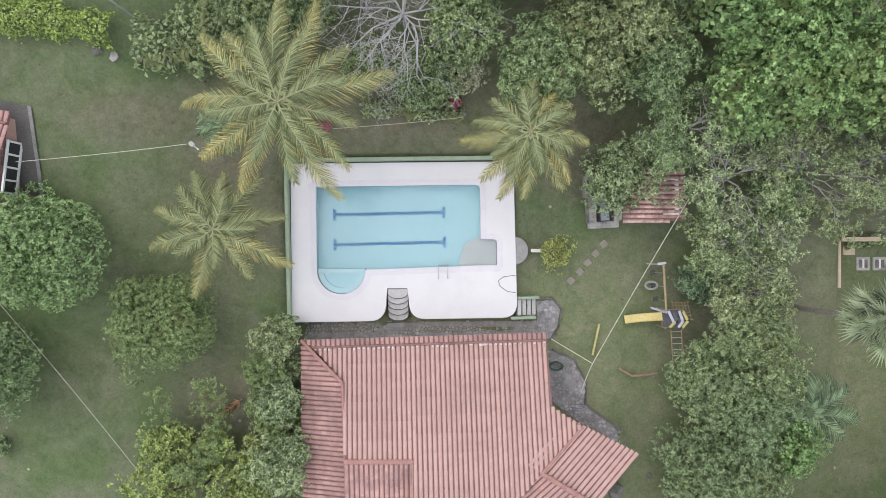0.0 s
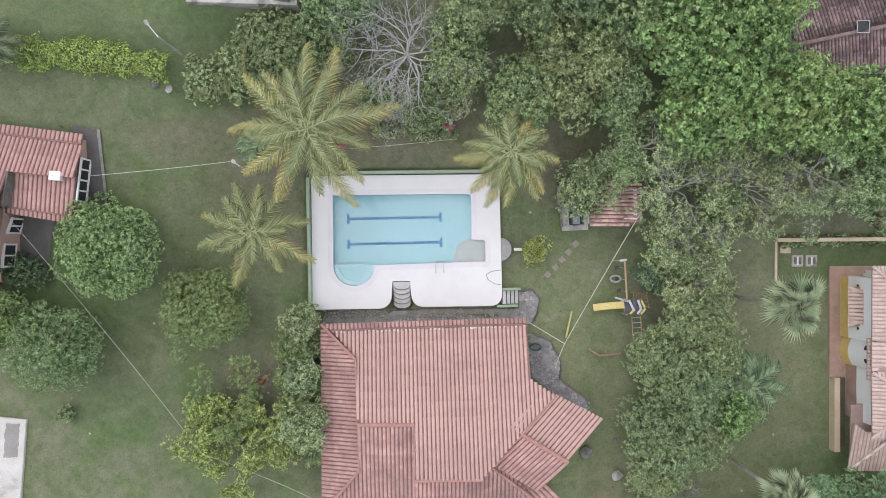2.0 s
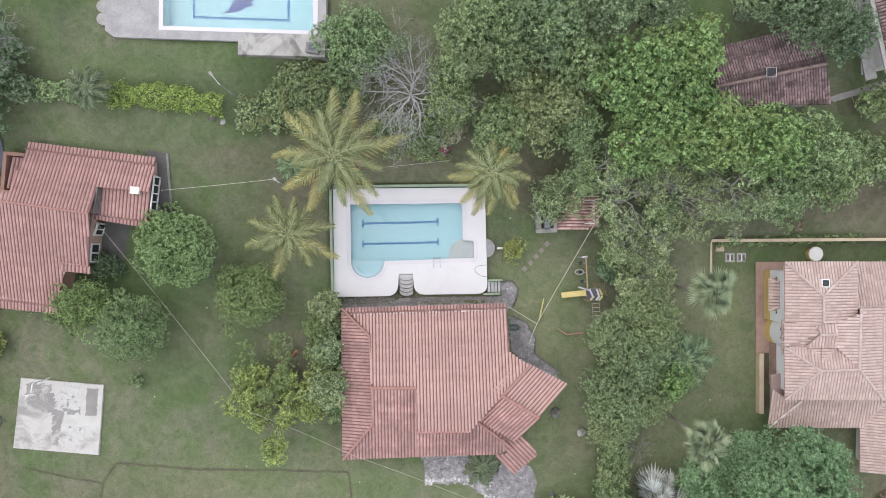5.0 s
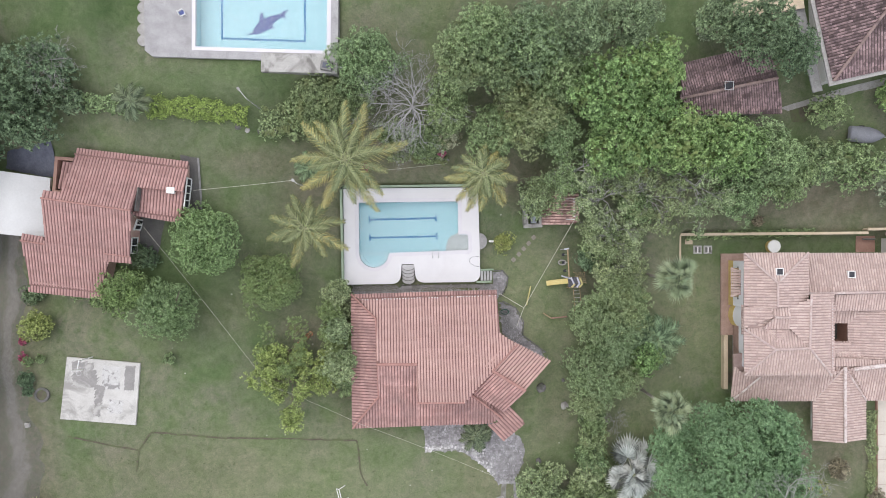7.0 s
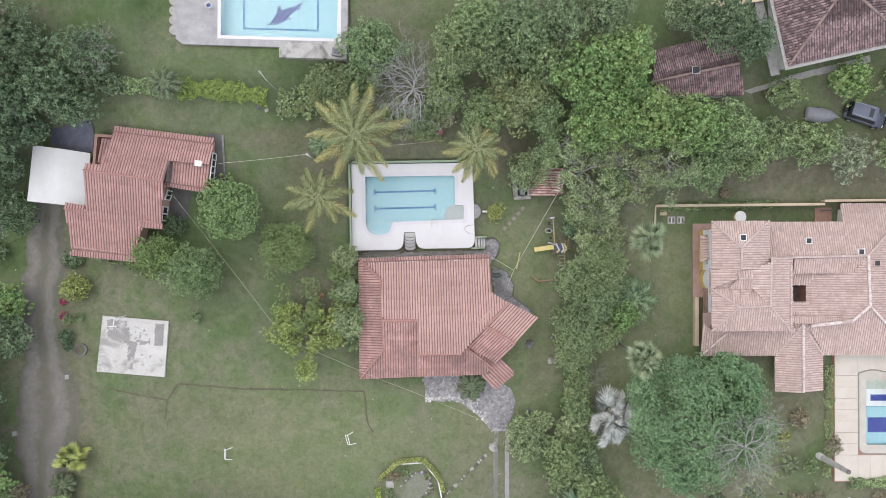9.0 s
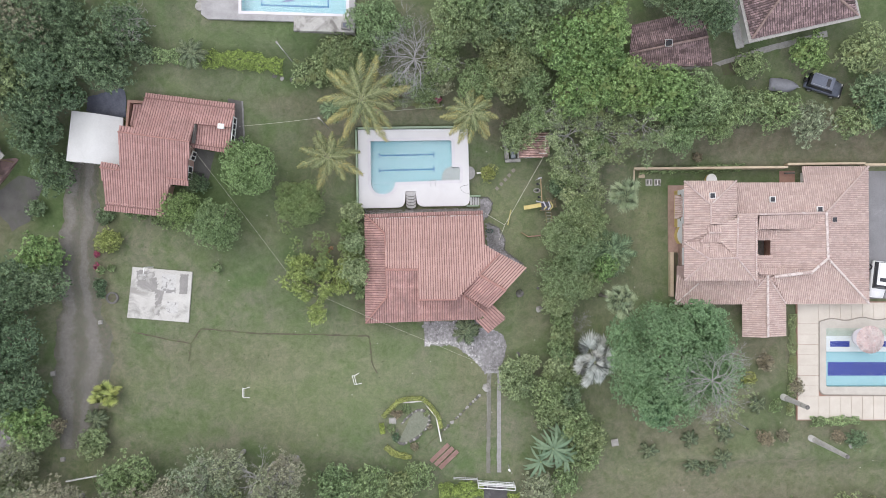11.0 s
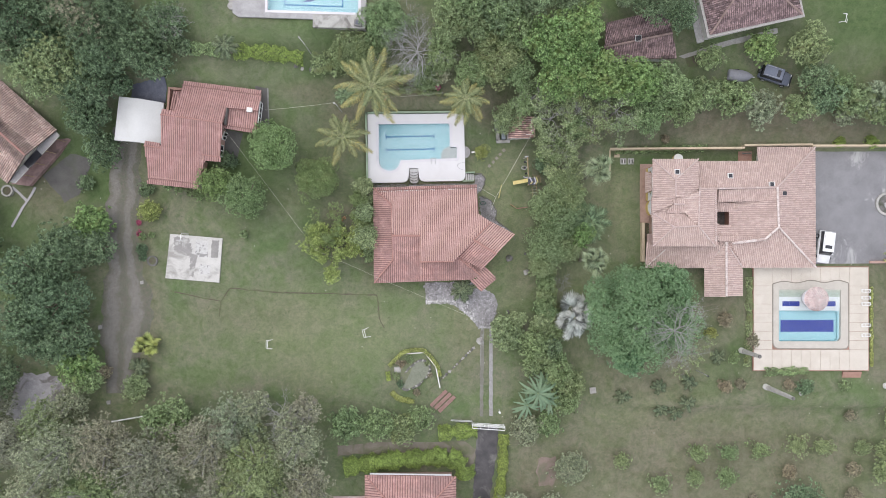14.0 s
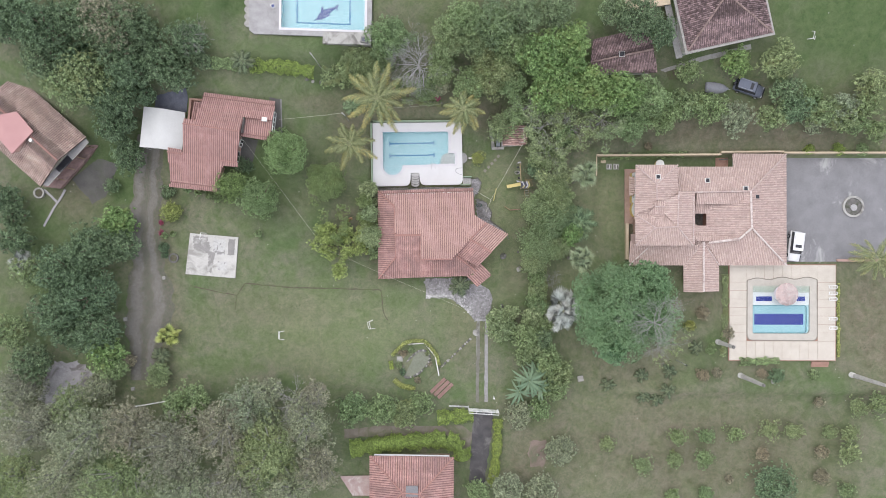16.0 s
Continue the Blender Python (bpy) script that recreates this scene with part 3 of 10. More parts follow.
def hole_slab_bm(outer, holes, z0, z1):
    """A slab with holes of any outline, cut with a filled edge loop."""
    bm = bmesh.new()
    loops = []
    for line in [outer] + holes:
        vs = [bm.verts.new((x, y, z1)) for x, y in line]
        es = [bm.edges.new((vs[i], vs[(i + 1) % len(vs)])) for i in range(len(vs))]
        loops.append((vs, es))
    bmesh.ops.triangle_fill(bm, use_beauty=True, use_dissolve=False, edges=bm.edges[:])
    for f in bm.faces:
        if f.normal.z < 0:
            f.normal_flip()
    for vs, es in loops:
        low = [bm.verts.new((v.co.x, v.co.y, z0)) for v in vs]
        for i in range(len(vs)):
            j = (i + 1) % len(vs)
            bm.faces.new((vs[i], vs[j], low[j], low[i]))
    bmesh.ops.recalc_face_normals(bm, faces=bm.faces[:])
    return bm


def crossings(poly, origin, across, along, u):
    """Stretches (v0, v1) of the line at u that lie inside the outline."""
    hits = []
    loc = [((p[0] - origin[0]) * across[0] + (p[1] - origin[1]) * across[1], (p[0] - origin[0]) * along[0] + (p[1] - origin[1]) * along[1]) for p in poly]
    for a, b in zip(loc, loc[1:] + loc[:1]):
        if (a[0] <= u) != (b[0] <= u):
            hits.append(a[1] + (b[1] - a[1]) * (u - a[0]) / (b[0] - a[0]))
    hits.sort()
    return list(zip(hits[::2], hits[1::2]))


def tile_column(u, v0, v1, wide, long, height):
    """Barrel tiles lapped down one line: rings of an arch, each tile a little higher at its lower end."""
    verts, faces = [], []
    n = max(1, round((v1 - v0) / long))
    step = (v1 - v0) / n
    arch = [(-0.5, 0.0), (-0.36, 0.62), (0.0, 1.0), (0.36, 0.62), (0.5, 0.0)]
    for k in range(n):
        for v, w, lift in ((v0 + k * step - 0.05, wide * 1.0, 0.016), (v0 + (k + 1) * step, wide * 0.86, 0.0)):
            verts += [(u + a * w, v, lift + b * height) for a, b in arch]
    for k in range(n):
        for i in range(4):
            a = k * 10 + i
            faces.append((a, a + 1, a + 6, a + 5))
        a = k * 10
        faces.append((a + 4, a + 3, a + 2, a + 1, a))
    return verts, faces


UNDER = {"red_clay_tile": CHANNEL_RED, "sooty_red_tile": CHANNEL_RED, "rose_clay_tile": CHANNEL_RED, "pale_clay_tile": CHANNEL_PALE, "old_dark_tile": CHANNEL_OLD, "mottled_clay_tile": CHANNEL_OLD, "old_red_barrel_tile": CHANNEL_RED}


def roof_plane(house, poly, at, z, up, slope, mat, wide=0.27, long=0.95, height=0.065, single=True, name="roof_slope", label=""):
    """One roof slope over a plan outline: a slab, and rows of barrel tiles running up it.
    at, z: a point of the slope and its height; up: the compass of uphill in degrees from +x; slope: rise per metre."""
    along = (math.cos(radians(up)), math.sin(radians(up)))
    across = (along[1], -along[0])

    def lift(x, y):
        return z + slope * ((x - at[0]) * along[0] + (y - at[1]) * along[1])

    p = poly if signed(poly) > 0 else poly[::-1]
    n = len(p)
    top = [(x, y, lift(x, y) - 0.02) for x, y in p]
    low = [(x, y, c - 0.14) for x, y, c in top]
    faces = [tuple(range(n)), tuple(range(2 * n - 1, n - 1, -1))] + [(i + n, (i + 1) % n + n, (i + 1) % n, i) for i in range(n)]
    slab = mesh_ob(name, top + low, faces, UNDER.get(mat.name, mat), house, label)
    us = [(q[0] - at[0]) * across[0] + (q[1] - at[1]) * across[1] for q in p]
    first, last = min(us), max(us)
    count = max(1, int((last - first) / wide))
    wide = (last - first) / count
    allv, allf = [], []

    def place(v):
        x = at[0] + across[0] * v[0] + along[0] * v[1]
        y = at[1] + across[1] * v[0] + along[1] * v[1]
        return (x, y, lift(x, y) + v[2])

    for i in range(count):
        u = first + (i + 0.5) * wide
        for v0, v1 in crossings(p, at, across, along, u):
            if v1 - v0 < 0.15:
                continue
            vs, fs = tile_column(u, v0, v1, wide * 0.8, long, height)
            vs = [place(v) for v in vs]
            if single:
                mesh_ob("roof_tile", vs, fs, mat, slab)
            else:
                k = len(allv)
                allv += vs
                allf += [tuple(j + k for j in f) for f in fs]
    if allv:
        tagged(mesh_ob("tiles", allv, allf, mat, slab), kind="stuff")
    return slab


def ridge_cap(house, a, b, mat, r=0.13, seg=0.45, name="ridge_cap"):
    """Half-round cap tiles lapped along a ridge or hip, from a to b."""
    a, b = Vector(a), Vector(b)
    d = b - a
    n = max(1, round(d.length / seg))
    side = Vector((d.y, -d.x, 0)).normalized()
    verts, faces = [], []
    for k in range(n):
        for t, w in ((k / n - 0.05 / max(d.length, 0.1), 1.12), ((k + 1) / n, 0.92)):
            c = a + d * t
            for i in range(7):
                g = math.pi * i / 6
                verts.append(c + side * math.cos(g) * r * w + Vector((0, 0, math.sin(g) * r * w * 0.9)))
    for k in range(2 * n - 1):
        for i in range(6):
            q = k * 7 + i
            faces.append((q, q + 1, q + 8, q + 7))
    return mesh_ob(name, [tuple(v) for v in verts], faces, mat, house)


def wall_run(house, poly, z0, z1, mat, thick=0.2, name="wall"):
    """Outer walls along a closed plan outline, one part a side, butted at the corners."""
    poly = poly if signed(poly) > 0 else poly[::-1]
    inner = spread(poly, -thick)
    for i in range(len(poly)):
        j = (i + 1) % len(poly)
        quad = [poly[i], poly[j], inner[j], inner[i]]
        part(name, prism_bm(quad, z0, z1), mat, house)


# ---- plants ----
def leaves_mesh(name, pos, nrm, size, ratio, mat, fold=0.25, along=None):
    """Many small folded leaves: two triangles each, at the places given, facing along the normals."""
    n = len(pos)
    rng = np.random.default_rng(n)
    nrm = nrm / np.linalg.norm(nrm, axis=1, keepdims=True)
    t = rng.normal(size=(n, 3)) if along is None else along + rng.normal(0, 0.06, (n, 3))
    t = t - nrm * (t * nrm).sum(1, keepdims=True)
    t /= np.linalg.norm(t, axis=1, keepdims=True)
    s = np.cross(nrm, t)
    ln = (np.asarray(size) * rng.uniform(0.65, 1.3, n))[:, None]
    w = ln * ratio * 0.5
    base, tip = pos - t * ln * 0.5, pos + t * ln * 0.5 - nrm * ln * 0.12
    left, right = pos + s * w + nrm * w * fold, pos - s * w + nrm * w * fold
    v = np.stack([base, right, tip, left], 1).reshape(-1, 3)
    k = np.arange(n)[:, None] * 4
    tri = np.concatenate([k + [0, 1, 2], k + [0, 2, 3]], 1).reshape(-1)
    me = bpy.data.meshes.new(name)
    me.vertices.add(len(v))
    me.vertices.foreach_set("co", v.astype(np.float32).ravel())
    me.loops.add(len(tri))
    me.loops.foreach_set("vertex_index", tri.astype(np.int32))
    me.polygons.add(2 * n)
    me.polygons.foreach_set("loop_start", np.arange(0, 6 * n, 3, dtype=np.int32))
    me.update(calc_edges=True)
    me.materials.append(mat)
    return me


def rosettes(rng, centres, axes, leaf, count):
    """Leaves that stand out round each twig end: places, normals and the way each one points."""
    n = len(centres)
    axes = axes / np.linalg.norm(axes, axis=1, keepdims=True)
    e1 = np.cross(axes, rng.normal(size=(n, 3)))
    e1 /= np.linalg.norm(e1, axis=1, keepdims=True)
    e2 = np.cross(axes, e1)
    ps, ns, ts = [], [], []
    for i in range(count):
        g = (i * 2.39996 + rng.normal(0, 0.3, n))[:, None]
        up = (rng.uniform(-0.35, 0.55, n) + 0.5 * (i / count) - 0.1)[:, None]
        d = e1 * np.cos(g) + e2 * np.sin(g) + axes * up
        d /= np.linalg.norm(d, axis=1, keepdims=True)
        ps.append(centres + d * leaf * (0.62 - 0.2 * i / count) + axes * leaf * 0.35 * (i / count))
        ns.append(axes * 1.1 - d * up * 0.8 + rng.normal(0, 0.3, (n, 3)))
        ts.append(d)
    return np.concatenate(ps), np.concatenate(ns), np.concatenate(ts)


def crown_points(rng, r, h, leaf, ratio, dens=1.0, bough=1.0, flat=0.75, gaps=0.0, lobes=1.0):
    """Leaf places of a crown from 0 up to h: boughs heaped in a dome, each clad in leafy twig ends."""
    rb = min(bough * (0.42 + 0.17 * r), 0.6 * r)
    nb = int(5 + 1.6 * (r / rb) ** 2)
    a = np.arange(nb) * 2.39996 + rng.normal(0, 0.3, nb) + rng.uniform(0, 6)
    rad = np.sqrt((np.arange(nb) + rng.uniform(0, 1, nb)) / nb)
    wob = 1 + lobes * (0.12 * np.sin(a * 2 + rng.uniform(0, 6)) + 0.13 * np.sin(a * 3 + rng.uniform(0, 6)) + 0.08 * np.sin(a * 5 + rng.uniform(0, 6)))
    sizes = rb * rng.uniform(0.65, 1.25, nb)
    rr = np.maximum(0, rad * (r - sizes * 0.8)) * wob
    dome = h * (0.2 + 0.76 * np.sqrt(np.maximum(0, 1 - rad ** 2.4)) * flat / 0.75)
    zz = dome - sizes * 0.6 + rng.normal(0, 0.09 * h + 0.05, nb)
    cs = np.stack([rr * np.cos(a), rr * np.sin(a), zz], 1)
    keep = rng.uniform(0, 1, nb) > gaps
    cs, sizes = cs[keep], sizes[keep]
    mids, axes = [], []
    each = 9
    for c, q in zip(cs, sizes):
        k = max(6, int(dens * 2 * np.pi * q * q * 0.85 / (4.4 * leaf * leaf)))
        d = rng.normal(size=(k, 3))
        d[:, 2] = np.abs(d[:, 2]) * 1.1 - 0.3
        d /= np.linalg.norm(d, axis=1, keepdims=True)
        shell = rng.uniform(0.5, 1.12, (k, 1)) ** 0.6
        mids.append(c + d * q * shell * [1, 1, 0.8])
        axes.append(d + [0, 0, 0.55] + rng.normal(0, 0.3, (k, 3)))
    ps, ns, ts = rosettes(rng, np.concatenate(mids), np.concatenate(axes), leaf, each)
    big = leaf * 1.75
    k = int((1 - gaps) ** 2 * 1.3 * np.pi * r * r / (0.5 * 0.45 * big * big))
    g, q = rng.uniform(0, 2 * np.pi, k), np.sqrt(rng.uniform(0, 1, k)) * (1 - gaps)
    hood = h * (0.08 + 0.4 * np.sqrt(np.maximum(0, 1 - q ** 2.6)) * flat / 0.75) + rng.normal(0, 0.04 * h, k)
    edge = (0.9 - 0.14 * lobes) * r * (1 + lobes * 0.06 * np.sin(g * 7 + 1))
    size = np.concatenate([np.full(len(ps), leaf), np.full(k, big)])
    ps = np.concatenate([ps, np.stack([q * edge * np.cos(g), q * edge * np.sin(g), hood], 1)])
    ns = np.concatenate([ns, np.stack([q * np.cos(g), q * np.sin(g), np.full(k, 0.9)], 1) + rng.normal(0, 0.3, (k, 3))])
    ts = np.concatenate([ts, rng.normal(size=(k, 3))])
    return ps, ns, ts, cs, size


def limbs_bm(rng, targets, z_fork, r0, base_z=0.0, count=7):
    bm = bmesh.new()
    lean = rng.normal(0, 0.05, 2) * z_fork
    fork = Vector((lean[0], lean[1], z_fork))
    rod_bm((0, 0, base_z), fork, r0, r0 * 0.7, 8, bm)
    for i in rng.choice(len(targets), min(count, len(targets)), replace=False):
        q = Vector(targets[i])
        mid = fork.lerp(q, 0.5) + Vector((rng.normal(0, 0.15), rng.normal(0, 0.15), 0.2))
        rod_bm(fork, mid, r0 * 0.5, r0 * 0.3, 6, bm)
        rod_bm(mid, q, r0 * 0.3, r0 * 0.1, 5, bm)
    return bm


TREES = [0]


def tree(x, y, r, h, kind="mid", label="leafy green tree on the lawn", leaf=0.2, ratio=0.45, dens=1.0, bough=1.0, flat=0.75, gaps=0.0, squash=1.0, limbs=7, bark=None, name="tree", category="tree", group=""):
    """A broad-leaved tree or shrub: tapered trunk with limbs, and a crown of leafy boughs."""
    TREES[0] += 1
    rng = np.random.default_rng(100 + TREES[0])
    gz = ground_z(x, y)
    ob = thing(name, x, y, gz, label, category, group)
    ch = min(h * 0.8, 1.5 * r) * squash
    pos, nrm, way, cs, size = crown_points(rng, r, ch, leaf, ratio, dens * (0.9 if leaf > 0.2 else 1.1), bough, flat, gaps, 0.45 if dens > 1.2 else 1.0)
    base = h - ch
    me = leaves_mesh("crown", pos + [0, 0, base], nrm, size, ratio, LEAF[kind], 0.25, way)
    crown = new("crown", me)
    crown.parent = ob
    bm = limbs_bm(rng, cs + [0, 0, base], max(0.25, base * 0.9 + 0.1 * ch), 0.05 + 0.035 * h ** 0.9, -0.2, limbs)
    trunk = part("trunk", bm, bark or BARK)
    trunk.parent = ob
    return ob


def hedge(points, width, h, kind, label, leaf=0.2, dens=1.0, name="hedge"):
    """A clipped or loose hedge along a line."""
    TREES[0] += 1
    rng = np.random.default_rng(300 + TREES[0])
    ps, ns = [], []
    x0, y0 = points[0]
    gz = ground_z(x0, y0)
    ob = thing(name, x0, y0, gz, label, "hedge")
    for (ax, ay), (bx, by) in zip(points, points[1:]):
        ln = math.hypot(bx - ax, by - ay)
        n = int(ln * (width + h) * 150 * dens * (0.2 / leaf) ** 2)
        s = rng.uniform(0, 1, n)
        g = rng.uniform(0.08, np.pi - 0.08, n)
        lump = 1 + 0.22 * np.sin(s * ln * 2.1) + 0.16 * np.sin(s * ln * 4.7 + 1.3) + rng.normal(0, 0.12, n)
        side = np.cos(g) * width * 0.5 * lump
        up = np.sqrt(np.sin(g)) * h * (0.85 + 0.15 * lump)
        nx, ny = -(by - ay) / ln, (bx - ax) / ln
        px, py = ax + (bx - ax) * s + nx * side, ay + (by - ay) * s + ny * side
        pz = np.array([ground_z(u, v) for u, v in zip(px, py)]) + up
        ps.append(np.stack([px - x0, py - y0, pz - gz], 1))
        ns.append(np.stack([nx * np.cos(g), ny * np.cos(g), np.sin(g) + 0.4], 1) + rng.normal(0, 0.45, (n, 3)))
    me = leaves_mesh("foliage", np.concatenate(ps), np.concatenate(ns), leaf, 0.55, LEAF[kind])
    fo = new("foliage", me)
    fo.parent = ob
    bm = bmesh.new()
    for (ax, ay), (bx, by) in zip(points, points[1:]):
        ln = math.hypot(bx - ax, by - ay)
        for k in range(max(2, int(ln / 0.8))):
            s = (k + 0.5) / max(2, int(ln / 0.8))
            u, v = ax + (bx - ax) * s, ay + (by - ay) * s
            w = ground_z(u, v) - gz
            rod_bm((u - x0, v - y0, w - 0.1), (u - x0 + rng.normal(0, 0.1), v - y0 + rng.normal(0, 0.1), w + h * 0.75), 0.04, 0.02, 5, bm)
    st = tagged(part("stems", bm, BARK), kind="stuff")
    st.parent = ob
    return ob


# ---- ground ----
def graded(lo, hi, step, far):
    """Grid lines at an even step in the garden, wider and wider outside it."""
    line = list(np.arange(lo, hi + step / 2, step))
    gap, a, b = step, lo, hi
    while b < far:
        gap *= 1.5
        a, b = a - gap, b + gap
        line = [a] + line + [b]
    return line


def ground_sheet():
    xs, ys = graded(-72, 74, 0.8, 1800), graded(-66, 40, 0.8, 1800)
    verts = [(x, y, ground_z(x, y) + 0.05 * noise.noise((x * 0.3, y * 0.3, 0))) for y in ys for x in xs]
    w = len(xs)
    faces = [(j * w + i, j * w + i + 1, (j + 1) * w + i + 1, (j + 1) * w + i) for j in range(len(ys) - 1) for i in range(w - 1)]
    return tagged(mesh_ob("ground", verts, faces, GRASS, None, "", True), "patchy mown grass lawn on a gentle hillside", "lawn", kind="structure")


ground_sheet()


def draped(name, poly, lift, mat, label, category, step=0.6, ragged=0.25, kind="structure"):
    """A thin sheet laid on the ground inside an outline with a ragged edge."""
    xs, ys = [p[0] for p in poly], [p[1] for p in poly]
    bm = bmesh.new()
    nx, ny = max(2, int((max(xs) - min(xs)) / step)), max(2, int((max(ys) - min(ys)) / step))
    line = []
    for a, b in zip(poly, poly[1:] + poly[:1]):
        k = max(1, int(math.hypot(b[0] - a[0], b[1] - a[1]) / step))
        for i in range(k):
            x, y = a[0] + (b[0] - a[0]) * i / k, a[1] + (b[1] - a[1]) * i / k
            line.append((x + ragged * noise.noise((x * 1.1, y * 1.1, 3)), y + ragged * noise.noise((x * 1.1, y * 1.1, 7))))
    vs = [bm.verts.new((x, y, 0)) for x, y in line]
    bm.faces.new(vs)
    for i in range(1, nx):
        x = min(xs) + (max(xs) - min(xs)) * i / nx
        bmesh.ops.bisect_plane(bm, geom=bm.verts[:] + bm.edges[:] + bm.faces[:], plane_co=(x, 0, 0), plane_no=(1, 0, 0))
    for i in range(1, ny):
        y = min(ys) + (max(ys) - min(ys)) * i / ny
        bmesh.ops.bisect_plane(bm, geom=bm.verts[:] + bm.edges[:] + bm.faces[:], plane_co=(0, y, 0), plane_no=(0, 1, 0))
    for v in bm.verts:
        v.co.z = ground_z(v.co.x, v.co.y) + 0.05 * noise.noise((v.co.x * 0.3, v.co.y * 0.3, 0)) + lift
    bmesh.ops.recalc_face_normals(bm, faces=bm.faces[:])
    if sum(f.normal.z for f in bm.faces) < 0:
        bmesh.ops.reverse_faces(bm, faces=bm.faces[:])
    return tagged(part(name, bm, mat, None, "", True), label, category, kind=kind)


# lane of earth and gravel down the west side
def lane():
    """A ribbon along the lane's middle line, with its place across kept for the material."""
    mid = pts2(-40.23, 2.97, -40.74, 0.56, -41.70, -3.19, -42.06, -7.09, -41.80, -10.37, -41.54, -13.29, -41.27, -16.19, -41.16, -18.79, -41.05, -21.71, -41.59, -24.64, -41.87, -27.25, -42.00, -30.53, -42.25, -33.48)
    half = [2.2, 2.2, 2.3, 2.4, 2.4, 2.3, 2.6, 3.2, 3.8, 3.4, 2.6, 2.2, 2.0]
    verts, faces, across = [], [], []
    n, rows = 16, 0
    for k in range(len(mid) - 1):
        (ax, ay), (bx, by) = mid[k], mid[k + 1]
        steps = max(2, int(math.hypot(bx - ax, by - ay) / 0.6))
        for i in range(steps):
            s = i / steps
            x, y, w = ax + (bx - ax) * s, ay + (by - ay) * s, half[k] + (half[k + 1] - half[k]) * s
            for j in range(n + 1):
                u = j / n
                px = x + (u * 2 - 1) * w * (1 + 0.28 * noise.noise((u * 0.5, y * 0.6, 2 if u < 0.5 else 9)))
                lift = 0.06 if 0 < j < n else -0.02
                verts.append((px, y, ground_z(px, y) + 0.05 * noise.noise((px * 0.3, y * 0.3, 0)) + lift))
                across.append(u)
            rows += 1
    for r in range(rows - 1):
        for j in range(n):
            q = r * (n + 1) + j
            faces.append((q, q + n + 1, q + n + 2, q + 1))
    ob = mesh_ob("road", verts, faces, LANE, None, "", True)
    ob.data.attributes.new("across", "FLOAT", "POINT").data.foreach_set("value", across)
    return tagged(ob, "worn gravel lane with two wheel tracks and a grassy crown", "lane", kind="structure")


lane()
draped("patch", pts2(-55.66, -30.52, -52.23, -29.95, -49.61, -31.31, -49.67, -34.02, -53.15, -36.33, -56.58, -36.71, -57.27, -34.38), 0.06, RUBBLE, "pale bare clearing beside the trees", "bare ground", 0.4, 1.1)
draped("patch", pts2(-13.11, -40.10, -6.24, -39.49, 4.44, -39.73, 6.04, -40.89, 5.41, -43.13, 1.91, -41.11, -10.93, -41.22, -13.12, -41.53), 0.05, EARTH, "narrow trodden earth path between the hedges", "path")
draped("patch", pts2(14.68, -42.42, 16.87, -41.99, 17.39, -44.69, 16.55, -46.38, 14.86, -46.22, 14.26, -44.36), 0.05, PINKEARTH, "bare reddish earth patch beside the orchard", "bare ground", 0.5, 0.5)
draped("patch", pts2(-56.53, -33.68, -52.41, -33.42, -51.58, -36.14, -54.88, -36.97, -56.69, -35.90), 0.05, PINKEARTH, "trodden brownish clearing below the trees", "bare ground", 0.5, 0.5)
draped("patch", pts2(33.45, 12.68, 35.64, 12.90, 36.03, 11.62, 35.07, 11.11, 33.79, 11.34), 0.05, DARKEARTH_SHADE, "dark bare earth beside the concrete path", "bare ground", 0.5, 0.3)
draped("road", pts2(6.02, -37.69, 9.05, -37.75, 8.66, -41.93, 7.97, -46.88, 7.82, -48.69, 5.48, -48.61, 5.48, -46.80, 5.78, -41.85), 0.06, ASPHALT, "dark worn asphalt drive outside the gate", "drive")
draped("wheel_strip", pts2(6.43, -24.10, 6.94, -24.10, 6.87, -36.25, 6.36, -36.25), 0.06, WORNSTRIP, "mossy worn concrete wheel strip of the drive", "drive", 0.5, 0.16)
draped("wheel_strip", pts2(7.66, -23.88, 8.10, -23.88, 8.18, -36.25, 7.67, -36.25), 0.06, FLAG_B, "pale concrete wheel strip of the drive", "drive", 0.5, 0.08)
draped("wheel_strip", pts2(6.28, -23.72, 8.24, -23.72, 8.24, -24.08, 6.28, -24.08), 0.075, FLAG_C, "pale concrete sill at the end of the drive", "drive", 0.5, 0.05)


draped("patch", pts2(-48.71, -0.21, -46.06, -1.39, -47.02, -3.72, -48.00, -5.95, -49.73, -6.98, -52.37, -4.23, -52.68, -3.37), 0.06, DARKPAVE, "dark grey gravel yard beside the west house", "yard", 0.6, 0.4)




# ---- main pool ----
def arc(cx, cy, r, a0, a1, n=14):
    return [(cx + r * math.cos(radians(a0 + (a1 - a0) * i / n)), cy + r * math.sin(radians(a0 + (a1 - a0) * i / n))) for i in range(n + 1)]


